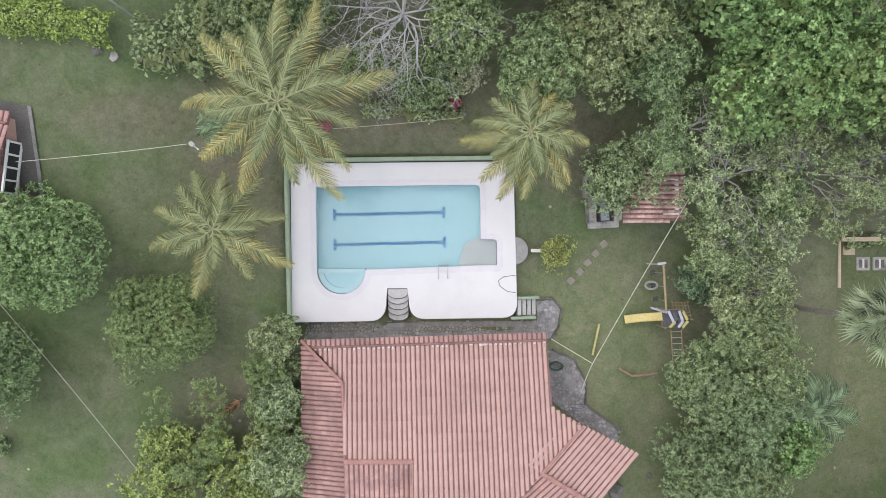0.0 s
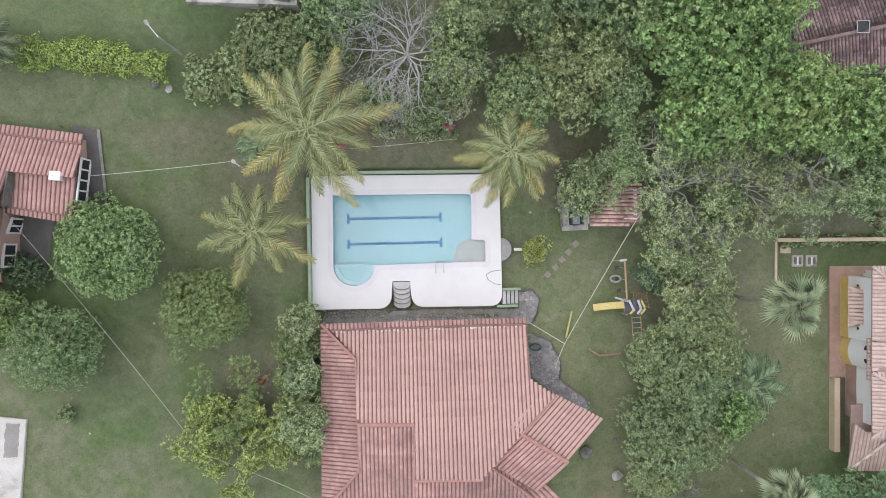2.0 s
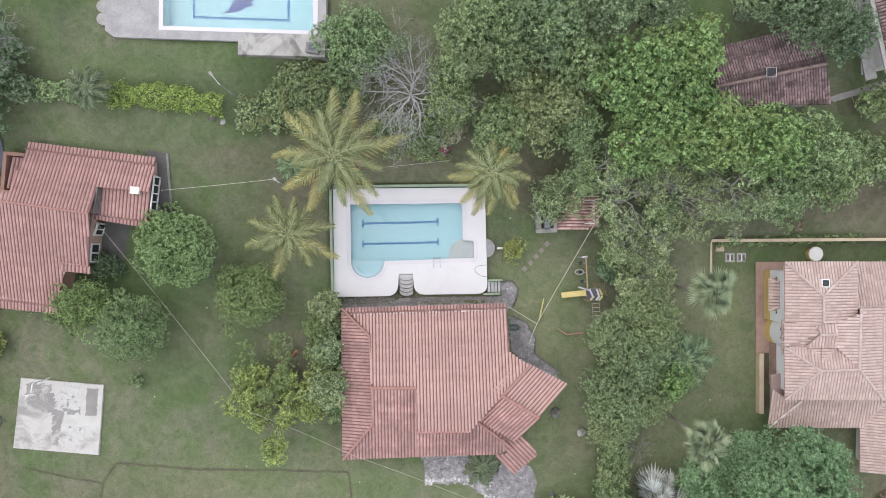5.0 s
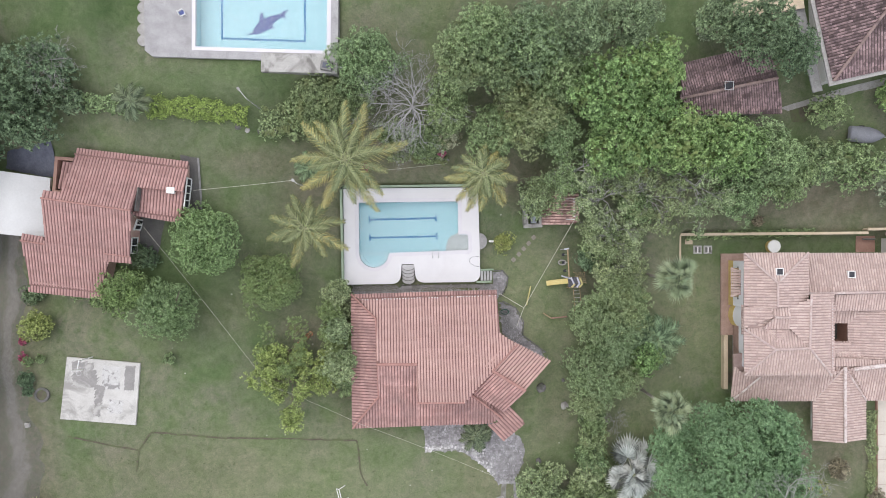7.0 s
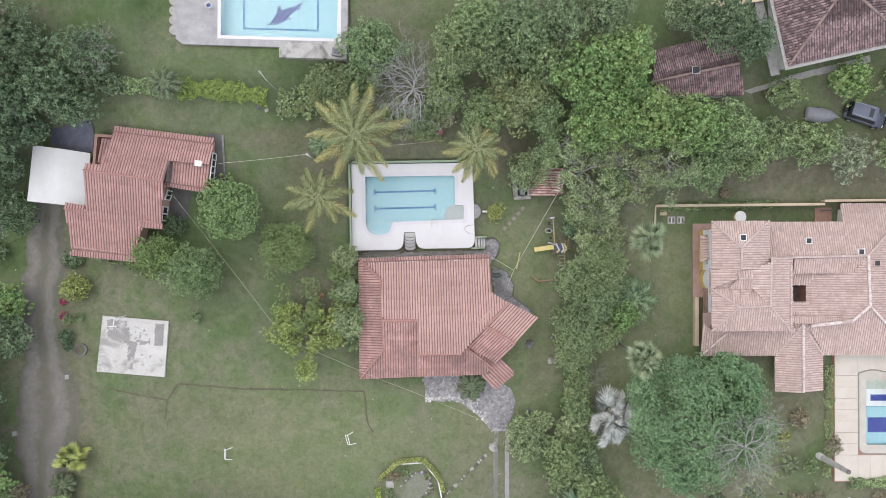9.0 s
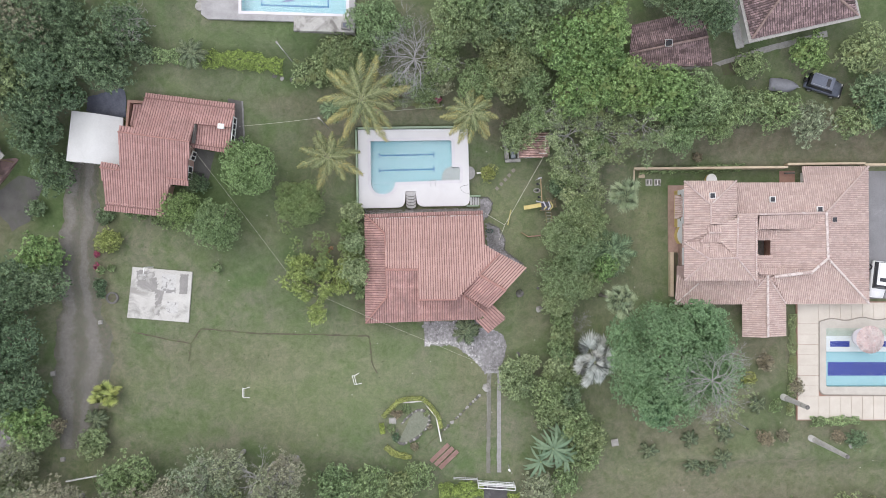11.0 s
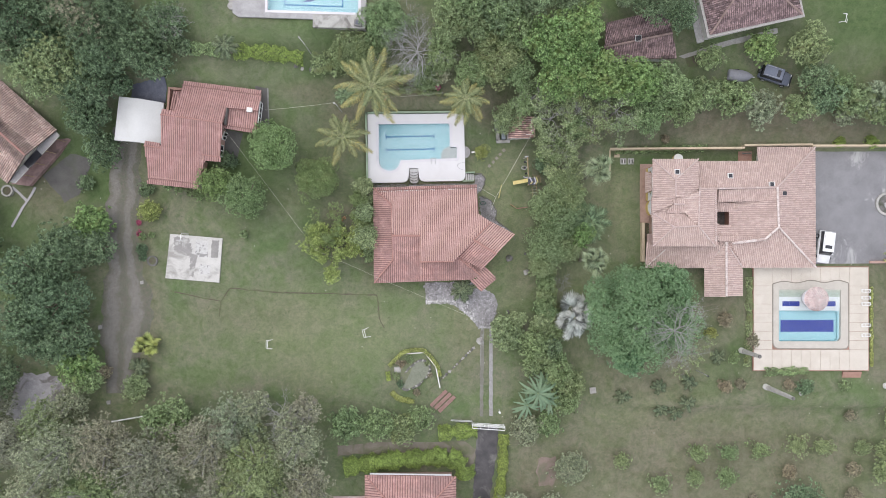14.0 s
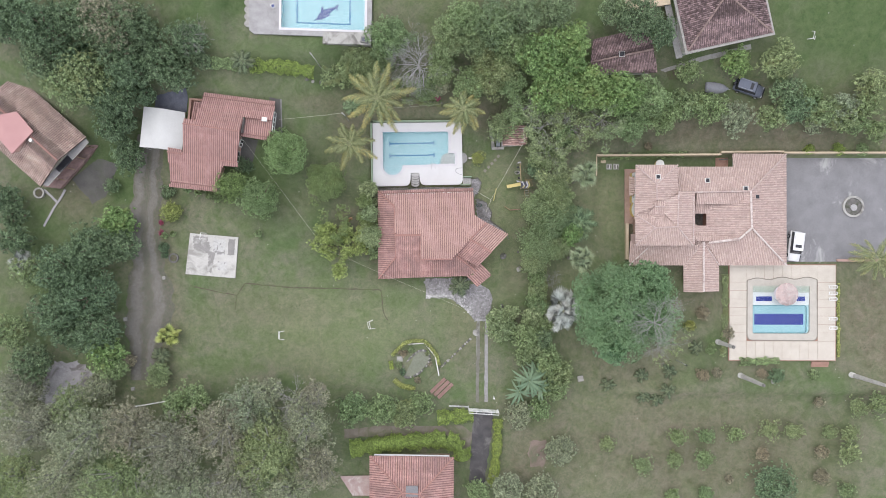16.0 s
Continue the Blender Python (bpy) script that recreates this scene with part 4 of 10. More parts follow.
def main_pool():
    deck_line = rounded(pts2(-8.90, 4.94, 4.07, 5.07, 4.31, -4.02, -1.91, -4.11, -2.08, -2.32, -3.28, -2.32, -3.40, -4.21, -8.78, -4.30), [0.15, 0.2, 0.9, 0.9, 0.05, 0.05, 0.9, 0.15])
    wx, wy = -5.94, -1.23
    basin = rounded(pts2(-7.51, 3.60, 2.14, 3.72, 2.17, 0.53, 3.12, 0.53, 3.14, -1.06), [0.1, 0.35, 0.0, 0.25, 0.25]) + arc(wx, wy, 1.42, 0, -180, 20)
    deck = thing("pool_deck", -2.0, 0.0, 0.0, "white painted concrete deck round the swimming pool", "pool deck", kind="structure")
    kerb = spread(basin, 0.36)
    part("paving", hole_slab_bm(deck_line, [kerb], -0.7, 0.0), DECK, deck)
    part("coping", hole_slab_bm(kerb, [basin], -0.25, 0.006), COPING, deck, "pale lilac pool coping")
    pool = thing("swimming_pool", -2.0, 0.5, -0.68, "light blue swimming pool with two dark lane lines", "swimming pool")
    lo = spread(basin, 0.01)
    part("basin_wall", ring_bm(spread(basin, 0.12), lo, -0.8, -0.02), POOLBLUE, pool)
    part("basin_floor", prism_bm(spread(basin, 0.1), -0.85, -0.68), POOLBLUE, pool)
    ledge = pts2(0.96, -1.04, 1.00, -0.60, 1.13, -0.06, 1.45, 0.38, 1.89, 0.57, 2.17, 0.73, 2.21, 0.49, 3.11, 0.49, 3.12, -1.04)
    part("shallow_ledge", prism_bm(ledge, -0.75, -0.3), POOLGREY, pool, "grey shallow ledge")
    low = arc(wx, wy + 0.05, 1.4, 0, -180, 20)
    part("wading_step", prism_bm(low, -0.75, -0.32), POOLBLUE, pool)
    part("wading_ledge", ring_bm(spread(low, -0.01), spread(low, -0.26), -0.4, -0.16), RIMBLUE, pool, "pale ledge round the wading pool")
    part("wading_rim", ring_bm(arc(wx, wy, 1.4, 0, -180, 20), arc(wx, wy, 1.06, 0, -180, 20), -0.32, -0.2), RIMBLUE, pool, "pale blue rim of the wading pool")
    for a, b, c, d in ((-6.43, 1.99, 0.02, 2.14), (-6.40, 0.22, 0.07, 0.38)):
        part("lane_line", box_bm((a + c) / 2, (b + d) / 2, -0.67, math.hypot(c - a, d - b), 0.19, 0.02, math.degrees(math.atan2(d - b, c - a))), POOLDARK, pool, "dark blue lane line")
        for x, y in ((a, b), (c, d)):
            part("lane_mark", box_bm(x, y, -0.667, 0.19, 0.66, 0.02, 1.0), POOLDARK, pool)
    water = part("water", prism_bm(spread(basin, 0.0), -0.15, -0.13), WATER, pool, "still clear water")
    water.visible_shadow = False
    lad = thing("pool_ladder", -0.02, -1.36, 0.0, "steel pool ladder rails on the deck edge", "ladder")
    for x, y, u, v in ((-0.28, -1.07, -0.29, -1.74), (0.24, -1.06, 0.26, -1.71)):
        bm = bmesh.new()
        line = [(u, v, 0.0), (u, v, 0.55), (x + (u - x) * 0.7, y + (v - y) * 0.7, 0.7), (x, y + 0.05, 0.66), (x, y + 0.12, 0.2), (x, y + 0.12, -0.6)]
        for p, q in zip(line, line[1:]):
            rod_bm(p, q, 0.028, None, 8, bm)
        part("rail", bm, METAL, lad)
    x, y, u, v = -0.28, -1.07, 0.24, -1.06
    for z in (-0.22, -0.4, -0.57):
        part("rung", rod_bm((x, y + 0.12, z), (u, v + 0.12, z), 0.025), METAL, lad)


main_pool()


def pool_walls():
    """Low green boundary wall on the west and north of the deck."""
    w = thing("garden_wall", -9.3, 0.0, 0.0, "low pale green painted wall along the pool deck", "low wall", kind="structure")
    for a, b, c, d in ((-9.07, 4.13, -8.88, -4.15), (-8.56, 5.10, 3.08, 5.25)):
        ln, tn = math.hypot(c - a, d - b), math.degrees(math.atan2(d - b, c - a))
        part("wall", box_bm((a + c) / 2, (b + d) / 2, -0.2, ln, 0.2, 1.3, tn, 0.02), GREENPAINT, w)
    line = rounded(pts2(-9.07, 4.10, -9.07, 5.10, -8.54, 5.10), [0, 0.6, 0])
    for (a, b), (c, d) in zip(line, line[1:]):
        ln, tn = math.hypot(c - a, d - b), math.degrees(math.atan2(d - b, c - a))
        if ln > 0.01:
            part("wall", box_bm((a + c) / 2, (b + d) / 2, -0.205, ln + 0.06, 0.2, 1.29, tn), GREENPAINT, w)
    for a, b, c, d, h in ((4.31, -2.88, 5.58, -2.84, 0.12), (3.92, -4.05, 5.37, -4.00, 0.1)):
        ln, tn = math.hypot(c - a, d - b), math.degrees(math.atan2(d - b, c - a))
        part("stair_kerb", box_bm((a + c) / 2, (b + d) / 2, h - 0.6, ln, 0.16, 1.2, tn, 0.02), GREENPAINT, w)


pool_walls()


def deck_steps():
    st = thing("garden_steps", -2.68, -3.57, -0.95, "curved pebbled steps from the deck to the passage", "steps")
    x0, y0 = -3.27, -2.37
    x1, y1 = -2.05, -2.37
    cx, w = (x0 + x1) / 2, (x1 - x0) / 2
    for k in range(5):
        reach = y0 - 0.34 * (k + 1) + 0.1
        line = [(cx - w, y0)] + [(cx - w * math.cos(radians(g)), reach - 0.34 * math.sin(radians(g))) for g in range(0, 181, 15)] + [(cx + w, y0)]
        top = -0.17 * (k + 1) + 0.02
        step = part("step", prism_bm(line, -1.0, top - 0.05), DARKSTONE, st, "dark pebble-faced step")
        part("tread", prism_bm([(cx + (x - cx) * 0.97, y + (0.05 if y < y0 - 0.2 else 0)) for x, y in line], top - 0.05, top), PALETREAD, step, "pale pebble tread")
    st = thing("garden_steps", 4.86, -3.45, -0.9, "stone steps beside the pool deck corner", "steps")
    for k in range(4):
        x, y = 4.42, -3.45
        step = part("step", box_bm(x + 0.3 * k, y, -0.17 * (k + 1) - 0.38, 0.3, 0.95, 0.64, 0), DARKSTONE, st)
        part("tread", box_bm(x + 0.3 * k + 0.03, y, -0.17 * (k + 1) - 0.04, 0.22, 0.92, 0.06, 0, 0.01), PALETREAD, step, "pale pebble tread")


deck_steps()


# ---- main house ----
def lifted(p, z):
    return (p[0], p[1], z)


def main_house():
    h = thing("house", -0.85, -11.13, -0.95, "single-storey house with a large red clay tile roof", "house")
    zn = 1.75
    n0, n1 = pts2(-7.24, -5.50, 5.75, -5.08)
    up = math.degrees(math.atan2(n1[1] - n0[1], n1[0] - n0[0])) - 90
    hipn, wr0, wr1, mr0, mr1 = pts2(-5.52, -7.34, -5.28, -11.47, -1.64, -11.46, -1.56, -14.85, 2.67, -14.81)
    s = 0.21
    # big slope that falls to the north; it ends in the ridge on the south
    e0, e1, e2 = pts2(5.96, -8.65, 7.50, -9.67, 5.27, -12.04)
    big = [n0, n1, e0, e1, e2, mr1, mr0, wr1, wr0, hipn]
    roof_plane(h, big, n0, zn, up, s, TILE_RED)
    # strip of eave tiles along the north edge
    m0, m1 = pts2(-7.90, -5.13, 5.75, -4.71)
    roof_plane(h, [m0, m1, n1, n0], n0, zn + 0.06, up, 0.16, TILE_SOOT, name="eave_strip")
    ridge_cap(h, lifted(n0, zn + 0.1), lifted(n1, zn + 0.12), CAP_DARKRED, 0.07)
    rag = random.Random(21)
    verts, faces = [], []
    for k in range(48):
        if rag.random() < 0.2:
            continue
        p = Vector(n0).lerp(Vector(n1), (k + 0.5 + rag.uniform(-0.15, 0.15)) / 48)
        w, d = rag.uniform(0.05, 0.09) * (1.7 if 31 < k < 37 else 1), rag.uniform(0.05, 0.13)
        z, b = zn + 0.13, len(verts)
        verts += [(p.x - w, p.y - 0.05, z), (p.x + w, p.y - 0.05, z), (p.x + w * 0.7, p.y - 0.08 - d, z + 0.03), (p.x - w * 0.8, p.y - 0.08 - d, z + 0.03), (p.x, p.y - 0.1, z + 0.06)]
        faces += [(b, b + 1, b + 4), (b + 1, b + 2, b + 4), (b + 2, b + 3, b + 4), (b + 3, b, b + 4)]
    tagged(mesh_ob("mortar", verts, faces, CAP_WHITE, h, "lumps of pale mortar under the ridge tiles"), kind="stuff")
    # west slope
    sw, ws = pts2(-7.79, -17.69, -5.28, -14.60)
    roof_plane(h, [m0, sw, ws, hipn], m0, zn - 0.1, 0, 0.3, TILE_SOOT)
    d_w = hipn[0] - m0[0]
    zh = zn - 0.1 + 0.3 * d_w
    ridge_cap(h, lifted(m0, zn), lifted(hipn, zh + 0.1), CAP_RED, 0.1)
    ridge_cap(h, lifted(hipn, zh + 0.08), lifted(ws, zh + 0.08), CAP_RED, 0.07)
    ridge_cap(h, lifted(ws, zh + 0.08), lifted(sw, zn), CAP_RED, 0.1)
    # south slope of the west part, and the low south slope
    zr = zn + s * (n0[1] - wr0[1])
    se0, se1, v0 = pts2(5.12, -17.21, 6.23, -16.63, 3.47, -14.46)
    low0 = pts2(-1.67, -14.57)[0]
    zs = 1.5
    ss = (zr - zs) / (wr0[1] - sw[1])
    roof_plane(h, [wr0, wr1, low0, pts2(-1.58, -17.44)[0], sw, ws], sw, zs, 90, ss, TILE_SOOT)
    roof_plane(h, [low0, pts2(3.23, -14.26)[0], pts2(4.04, -14.05)[0], se1, se0, pts2(-1.58, -17.44)[0]], sw, zs, 90, ss, TILE_SOOT)
    ridge_cap(h, lifted(wr0, zr + 0.03), lifted(wr1, zr + 0.03), CAP_RED, 0.14)
    zm = zn + s * (n0[1] - mr0[1])
    ridge_cap(h, lifted(mr0, zm + 0.02), lifted(mr1, zm + 0.02), CAP_RED, 0.1)
    part("gable_wall", prism_bm([(mr0[0], mr0[1] + 0.25), (mr1[0], mr1[1] + 0.25), (mr1[0], mr1[1] + 0.4), (mr0[0], mr0[1] + 0.4)], 1.4, zm - 0.2), PINKWALL, h)
    # verge board of the raised part
    part("verge", prism_bm([(wr1[0] - 0.06, wr1[1]), (wr1[0] + 0.03, wr1[1]), (mr0[0] + 0.03, mr0[1]), (mr0[0] - 0.06, mr0[1])], 1.6, zr + 0.02), PINKWALL, h)
    # wing turned to the south-east
    a, b, c, d, e, f = pts2(5.26, -12.02, 8.27, -13.86, 7.54, -9.69, 10.63, -11.25, 3.70, -14.28, 6.39, -15.87)
    upw = math.degrees(math.atan2(a[1] - c[1], a[0] - c[0]))
    dist = math.hypot(a[0] - c[0], a[1] - c[1])
    k = (Vector(a) - Vector(b)).normalized() * 0.9
    a2, c2, e2w = tuple(Vector(a) + k), tuple(Vector(c) + k), tuple(Vector(e) + k)
    roof_plane(h, [c2, d, b, a2], a, 3.1, upw, 0.65 / dist, TILE_RED)
    roof_plane(h, [a2, b, f, e2w], a, 3.1, upw + 180, 0.2, TILE_SOOT)
    ridge_cap(h, lifted(a, 3.18), lifted(b, 3.18), CAP_RED, 0.14)
    ridge_cap(h, lifted(c, 2.72), lifted(a, 3.3), CAP_RED, 0.08)
    part("abutment", prism_bm([mr1, tuple(Vector(mr1) + Vector((0.2, 0.3))), tuple(Vector(a) + Vector((-0.1, 0.2))), tuple(Vector(a) + Vector((-0.3, 0)))], 1.5, 3.1), PINKWALL, h)
    g = pts2(6.02, -17.05, 5.09, -16.35, 6.52, -15.44, 7.22, -15.82, 8.33, -17.16, 6.32, -18.80, 4.95, -17.32)
    roof_plane(h, g, g[0], 1.85, upw + 90, 0.12, TILE_SOOT, 0.3)
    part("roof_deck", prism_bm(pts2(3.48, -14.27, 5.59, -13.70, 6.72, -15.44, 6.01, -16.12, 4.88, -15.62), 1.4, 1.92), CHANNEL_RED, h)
    ridge_cap(h, lifted(v0, 2.45), lifted(se1, 2.1), CAP_RED, 0.09)
    body = spread(pts2(-7.93, -5.15, 5.77, -4.72, 6.04, -8.77, 5.12, -17.21, -7.79, -17.69), -0.6)
    wall_run(h, body, -0.98, 1.4, PINKWALL)
    body = spread(pts2(7.62, -9.79, 10.73, -11.36, 6.44, -15.99, 3.73, -14.40), -0.5)
    wall_run(h, body, -0.98, 2.2, PINKWALL)


main_house()


# ---- house to the west ----
def west_house():
    h = thing("house", -31.75, 2.04, 1.6, "stepped house with a red clay tile roof", "house")
    r0, r1 = pts2(-33.88, 3.54, -26.20, 2.46)
    up = math.degrees(math.atan2(r1[1] - r0[1], r1[0] - r0[0])) - 90
    zr = 6.9
    # north slope, rising to the main ridge
    a, b, e0, e1, w = pts2(-31.63, 7.50, -21.80, 6.26, -25.87, 4.53, -21.95, 4.15, -32.45, 3.36)
    run = (a[0] - r0[0]) * math.cos(radians(up + 180)) + (a[1] - r0[1]) * math.sin(radians(up + 180))
    rise = (zr - 5.65) / run
    roof_plane(h, [a, b, e1, e0, r1, w], r0, zr - 0.02, up, rise, TILE_ROSE)
    m0, m1 = pts2(-31.52, 8.02, -21.70, 6.82)
    roof_plane(h, [m0, m1, b, a], a, 5.62, up, 0.12, TILE_ROSE, name="eave_strip")
    ridge_cap(h, lifted(a, 5.7), lifted(b, 5.7), CAP_DARKRED, 0.06)
    # short north strip beside the porch
    n0, n1 = pts2(-33.86, 4.22, -32.30, 4.02)
    roof_plane(h, [n0, n1, w, r0], r0, zr - 0.04, up, 0.2, TILE_ROSE, name="eave_strip")
    ridge_cap(h, lifted(r0, zr + 0.02), lifted(r1, zr + 0.02), CAP_RED, 0.08)
    # long slope falling to the south in three widths
    v0, l0, l1, s0, s1, i0, i1, c1 = pts2(-34.56, -0.39, -36.67, -0.09, -34.51, -0.44, -36.84, -4.07, -30.50, -4.78, -29.03, -1.90, -29.28, -1.25, -27.08, -1.55)
    fall = (zr - 5.2) / ((r1[0] - c1[0]) * math.cos(radians(up + 180)) * -1 + (r1[1] - c1[1]) * math.sin(radians(up + 180)) * -1)
    roof_plane(h, [r0, r1, c1, i1, i0, s1, s0, l0, v0], r0, zr - 0.02, up, -abs(fall), TILE_ROSE)

    def low(p):
        return zr - abs(fall) * ((p[0] - r0[0]) * math.cos(radians(up)) + (p[1] - r0[1]) * math.sin(radians(up)))

    t0, t1 = pts2(-36.66, 0.52, -34.74, 0.21)
    roof_plane(h, [t0, t1, l1, l0], l0, low(l0), up, 0.2, TILE_ROSE, name="eave_strip")
    ridge_cap(h, lifted(l0, low(l0) + 0.04), lifted(l1, low(l1) + 0.04), CAP_RED, 0.07)
    q0, q1 = pts2(-37.19, -4.74, -30.37, -5.46)
    roof_plane(h, [s0, s1, q1, q0], s0, low(s0) - 0.06, up, -0.2, TILE_ROSE, name="eave_strip")
    ridge_cap(h, lifted(s0, low(s0) + 0.02), lifted(s1, low(s1) + 0.02), CAP_DARKRED, 0.06)
    g0, g1 = pts2(-29.26, -1.95, -27.00, -2.15)
    roof_plane(h, [i1, c1, g1, g0], c1, low(c1) - 0.06, up, -0.2, TILE_ROSE, name="eave_strip")
    ridge_cap(h, lifted(i1, low(i1) + 0.02), lifted(c1, low(c1) + 0.02), CAP_RED, 0.06)
    # lower bay on the east, under the verge of the long slope
    f0, f1, f2, f3, f4, f5 = pts2(-26.60, 4.60, -22.07, 4.22, -22.44, 1.90, -26.75, 2.50, -22.37, 1.41, -26.63, 2.10)
    roof_plane(h, [f0, f1, f2, f3], f1, 5.7, up, -0.12, TILE_ROSE)
    roof_plane(h, [f3, f2, f4, f5], f2, 5.38, up, -0.12, TILE_ROSE, name="eave_strip")
    ridge_cap(h, lifted((-25.8, 4.53), 5.8), lifted(f1, 5.76), CAP_RED, 0.07)
    ridge_cap(h, lifted(f3, 5.45), lifted(f2, 5.45), CAP_DARKRED, 0.06)
    # verge wall in a dark colour that stands for the shadow below the verge
    part("verge", prism_bm([e0, (e0[0] + 0.1, e0[1]), (r1[0] + 0.1, r1[1]), r1], 5.2, 6.3), DARKSTONE, h)
    # parapet porch on the west
    p = pts2(-33.62, 7.35, -31.60, 7.20, -32.20, 4.02, -33.88, 4.10)
    wall_run(h, p, 2.2, 5.3, TERRACOTTA, 0.28, "porch_wall")
    part("porch_floor", prism_bm(spread(p, -0.3), 2.2, 4.6), TERRACOTTA, h)
    roof_plane(h, pts2(-33.1, 6.9, -31.9, 6.8, -32.4, 4.4, -33.4, 4.5), (-32.6, 6.9), 5.0, up, 0.1, TILE_ROSE, name="porch_roof")
    # walls
    wall_run(h, spread(pts2(-31.40, 7.61, -22.20, 6.55, -22.63, 2.11, -26.75, 2.61, -33.44, 3.75), -0.3), 2.0, 5.3, PINKWALL)
    wall_run(h, spread(pts2(-33.90, 3.60, -26.55, 2.50, -27.30, -1.60, -34.40, -0.50), -0.3), 1.0, 4.9, PINKWALL)
    wall_run(h, spread(pts2(-36.70, 0.05, -29.30, -1.60, -30.72, -4.95, -36.90, -4.26), -0.35), 0.5, 3.7, PINKWALL)
    return up


west_up = west_house()

# ---- trees and shrubs ----
tree(-20.35, -0.13, 3.4, 5.5, "mango", "round dense mango-like tree on the lawn", 0.16, ratio=0.5, dens=1.5)
tree(-15.26, -4.01, 3.35, 5, "fruit", "round olive-green fruit tree on the lawn", 0.13, dens=1.2)
tree(-24.47, -6.24, 3.1, 6, "spruce", "bluish green round tree beside the west house", 0.15, dens=1.2)
tree(-28.2, -4.6, 2.5, 5.2, "leafy", "fresh green tree beside the west house", 0.15)
tree(-8.96, -11.76, 2.00, 5, "pale", "green tree touching the house roof", 0.16)
tree(-9.08, -8.46, 1.43, 4, "pale", "shrubby tree beside the house wall", 0.16)
tree(-9.34, -5.13, 1.42, 3.5, "pale", "leafy shrub beside the pool deck", 0.16)
tree(6.46, -0.27, 1.3, 2.6, "yellow", "round yellow-green shrub beside the pool", 0.12, dens=0.8, gaps=0.15)
tree(9.81, 4.10, 2.5, 4.5, "pale", "green tree over the garden hut", 0.16)
tree(-25.30, -11.27, 0.60, 1.2, "olive", "small shrub on the lawn", 0.18, name="shrub", category="shrub")
tree(-5.83, 15.29, 3.44, 5, "mid", "green tree beside the north pool", 0.16)
tree(7.84, 16.52, 3.40, 8, "dark", "dark green tree with a dense crown", 0.16)
tree(11.99, 17.67, 3.02, 8, "dark", "dark green tree with a dense crown", 0.2)
tree(16.18, 18.14, 2.88, 8, "dark", "dark green tree with a dense crown", 0.2)
tree(4.05, 16.76, 3.01, 8, "mid", "green leafy tree in the tree belt", 0.16)
tree(8.02, 11.08, 3.87, 7, "olive", "green leafy tree in the tree belt", 0.16)
tree(4.96, 9.34, 2.81, 6, "mid", "green leafy tree in the tree belt", 0.16)
tree(10.66, 13.64, 3.08, 7, "mid", "green leafy tree in the tree belt", 0.16)
tree(14.82, 12.72, 3.83, 9, "bright", "bright green tree with broad leaves", 0.2, ratio=0.62)
tree(18.62, 14.23, 3.06, 9, "bright", "bright green tree with broad leaves", 0.2, ratio=0.62)
tree(16.60, 8.48, 3.89, 9, "bright", "bright green tree with broad leaves", 0.2, ratio=0.62)
tree(21.30, 8.54, 3.51, 9, "bright", "bright green tree with broad leaves", 0.2, ratio=0.62)
tree(26.03, 8.21, 3.51, 8, "bright", "bright green tree with broad leaves", 0.2, ratio=0.62)
tree(30.10, 7.57, 3.30, 8, "mid", "green leafy tree in the tree belt", 0.2)
tree(28.15, 4.29, 2.87, 7, "mid", "green leafy tree in the tree belt", 0.16)
tree(10.86, 9.47, 2.36, 6, "mid", "green leafy tree in the tree belt", 0.16)
tree(1.05, 10.84, 2.18, 5, "mid", "green leafy tree in the tree belt", 0.16)
tree(27.54, 17.80, 3.41, 8, "deep", "dark green tree with a dense crown", 0.2)
tree(31.04, 16.00, 2.31, 7, "deep", "dark green tree with a dense crown", 0.2)
tree(18.93, 2.98, 2.03, 5, "mid", "green leafy tree in the tree belt", 0.16)
tree(42.59, 13.07, 2.38, 4, "bright", "bright green tree with broad leaves", 0.25, ratio=0.62)
tree(36.01, 11.81, 1.91, 4, "mid", "green leafy tree in the tree belt", 0.25)
tree(35.91, 7.21, 2.73, 5, "olive", "olive-green leafy tree in the tree belt", 0.25)
tree(39.56, 6.85, 2.73, 5, "mid", "green leafy tree in the tree belt", 0.25)
tree(43.73, 5.72, 2.74, 5, "grey", "grey-green tree with an open crown", 0.25)
tree(48.55, 5.73, 2.42, 5, "olive", "olive-green leafy tree in the tree belt", 0.25)
tree(50.03, 9.12, 2.55, 5, "dark", "dark green tree with a dense crown", 0.25)
tree(48.61, 13.15, 2.99, 5, "olive", "olive-green leafy tree in the tree belt", 0.25)
tree(51.59, 6.88, 2.73, 5, "dark", "dark green tree with a dense crown", 0.25)
tree(55.66, 6.51, 2.41, 5, "olive", "olive-green leafy tree in the tree belt", 0.25)
tree(58.80, 6.89, 2.73, 5, "grey", "grey-green tree with an open crown", 0.25)
tree(61.11, 5.11, 2.11, 4, "mid", "green leafy tree in the tree belt", 0.25)
tree(62.22, 9.89, 2.70, 5, "olive", "olive-green leafy tree in the tree belt", 0.25)
tree(55.40, 4.81, 1.64, 3, "grey", "grey-green tree with thin leaves", 0.25)
tree(64.58, 3.96, 2.04, 4, "mid", "green leafy tree in the tree belt", 0.25)
tree(32.68, 5.58, 2.88, 6, "mid", "green leafy tree in the tree belt", 0.2)
tree(23.93, 18.79, 2.14, 6, "dark", "dark green tree with a dense crown", 0.2)
tree(54.35, 8.64, 1.62, 3, "mid", "green leafy tree in the tree belt", 0.25)
tree(-50.72, 15.31, 4.31, 9, "deep", "dark green tree with a dense crown", 0.25)
tree(-45.86, 16.51, 3.61, 8, "deep", "green leafy tree in the tree belt", 0.25)
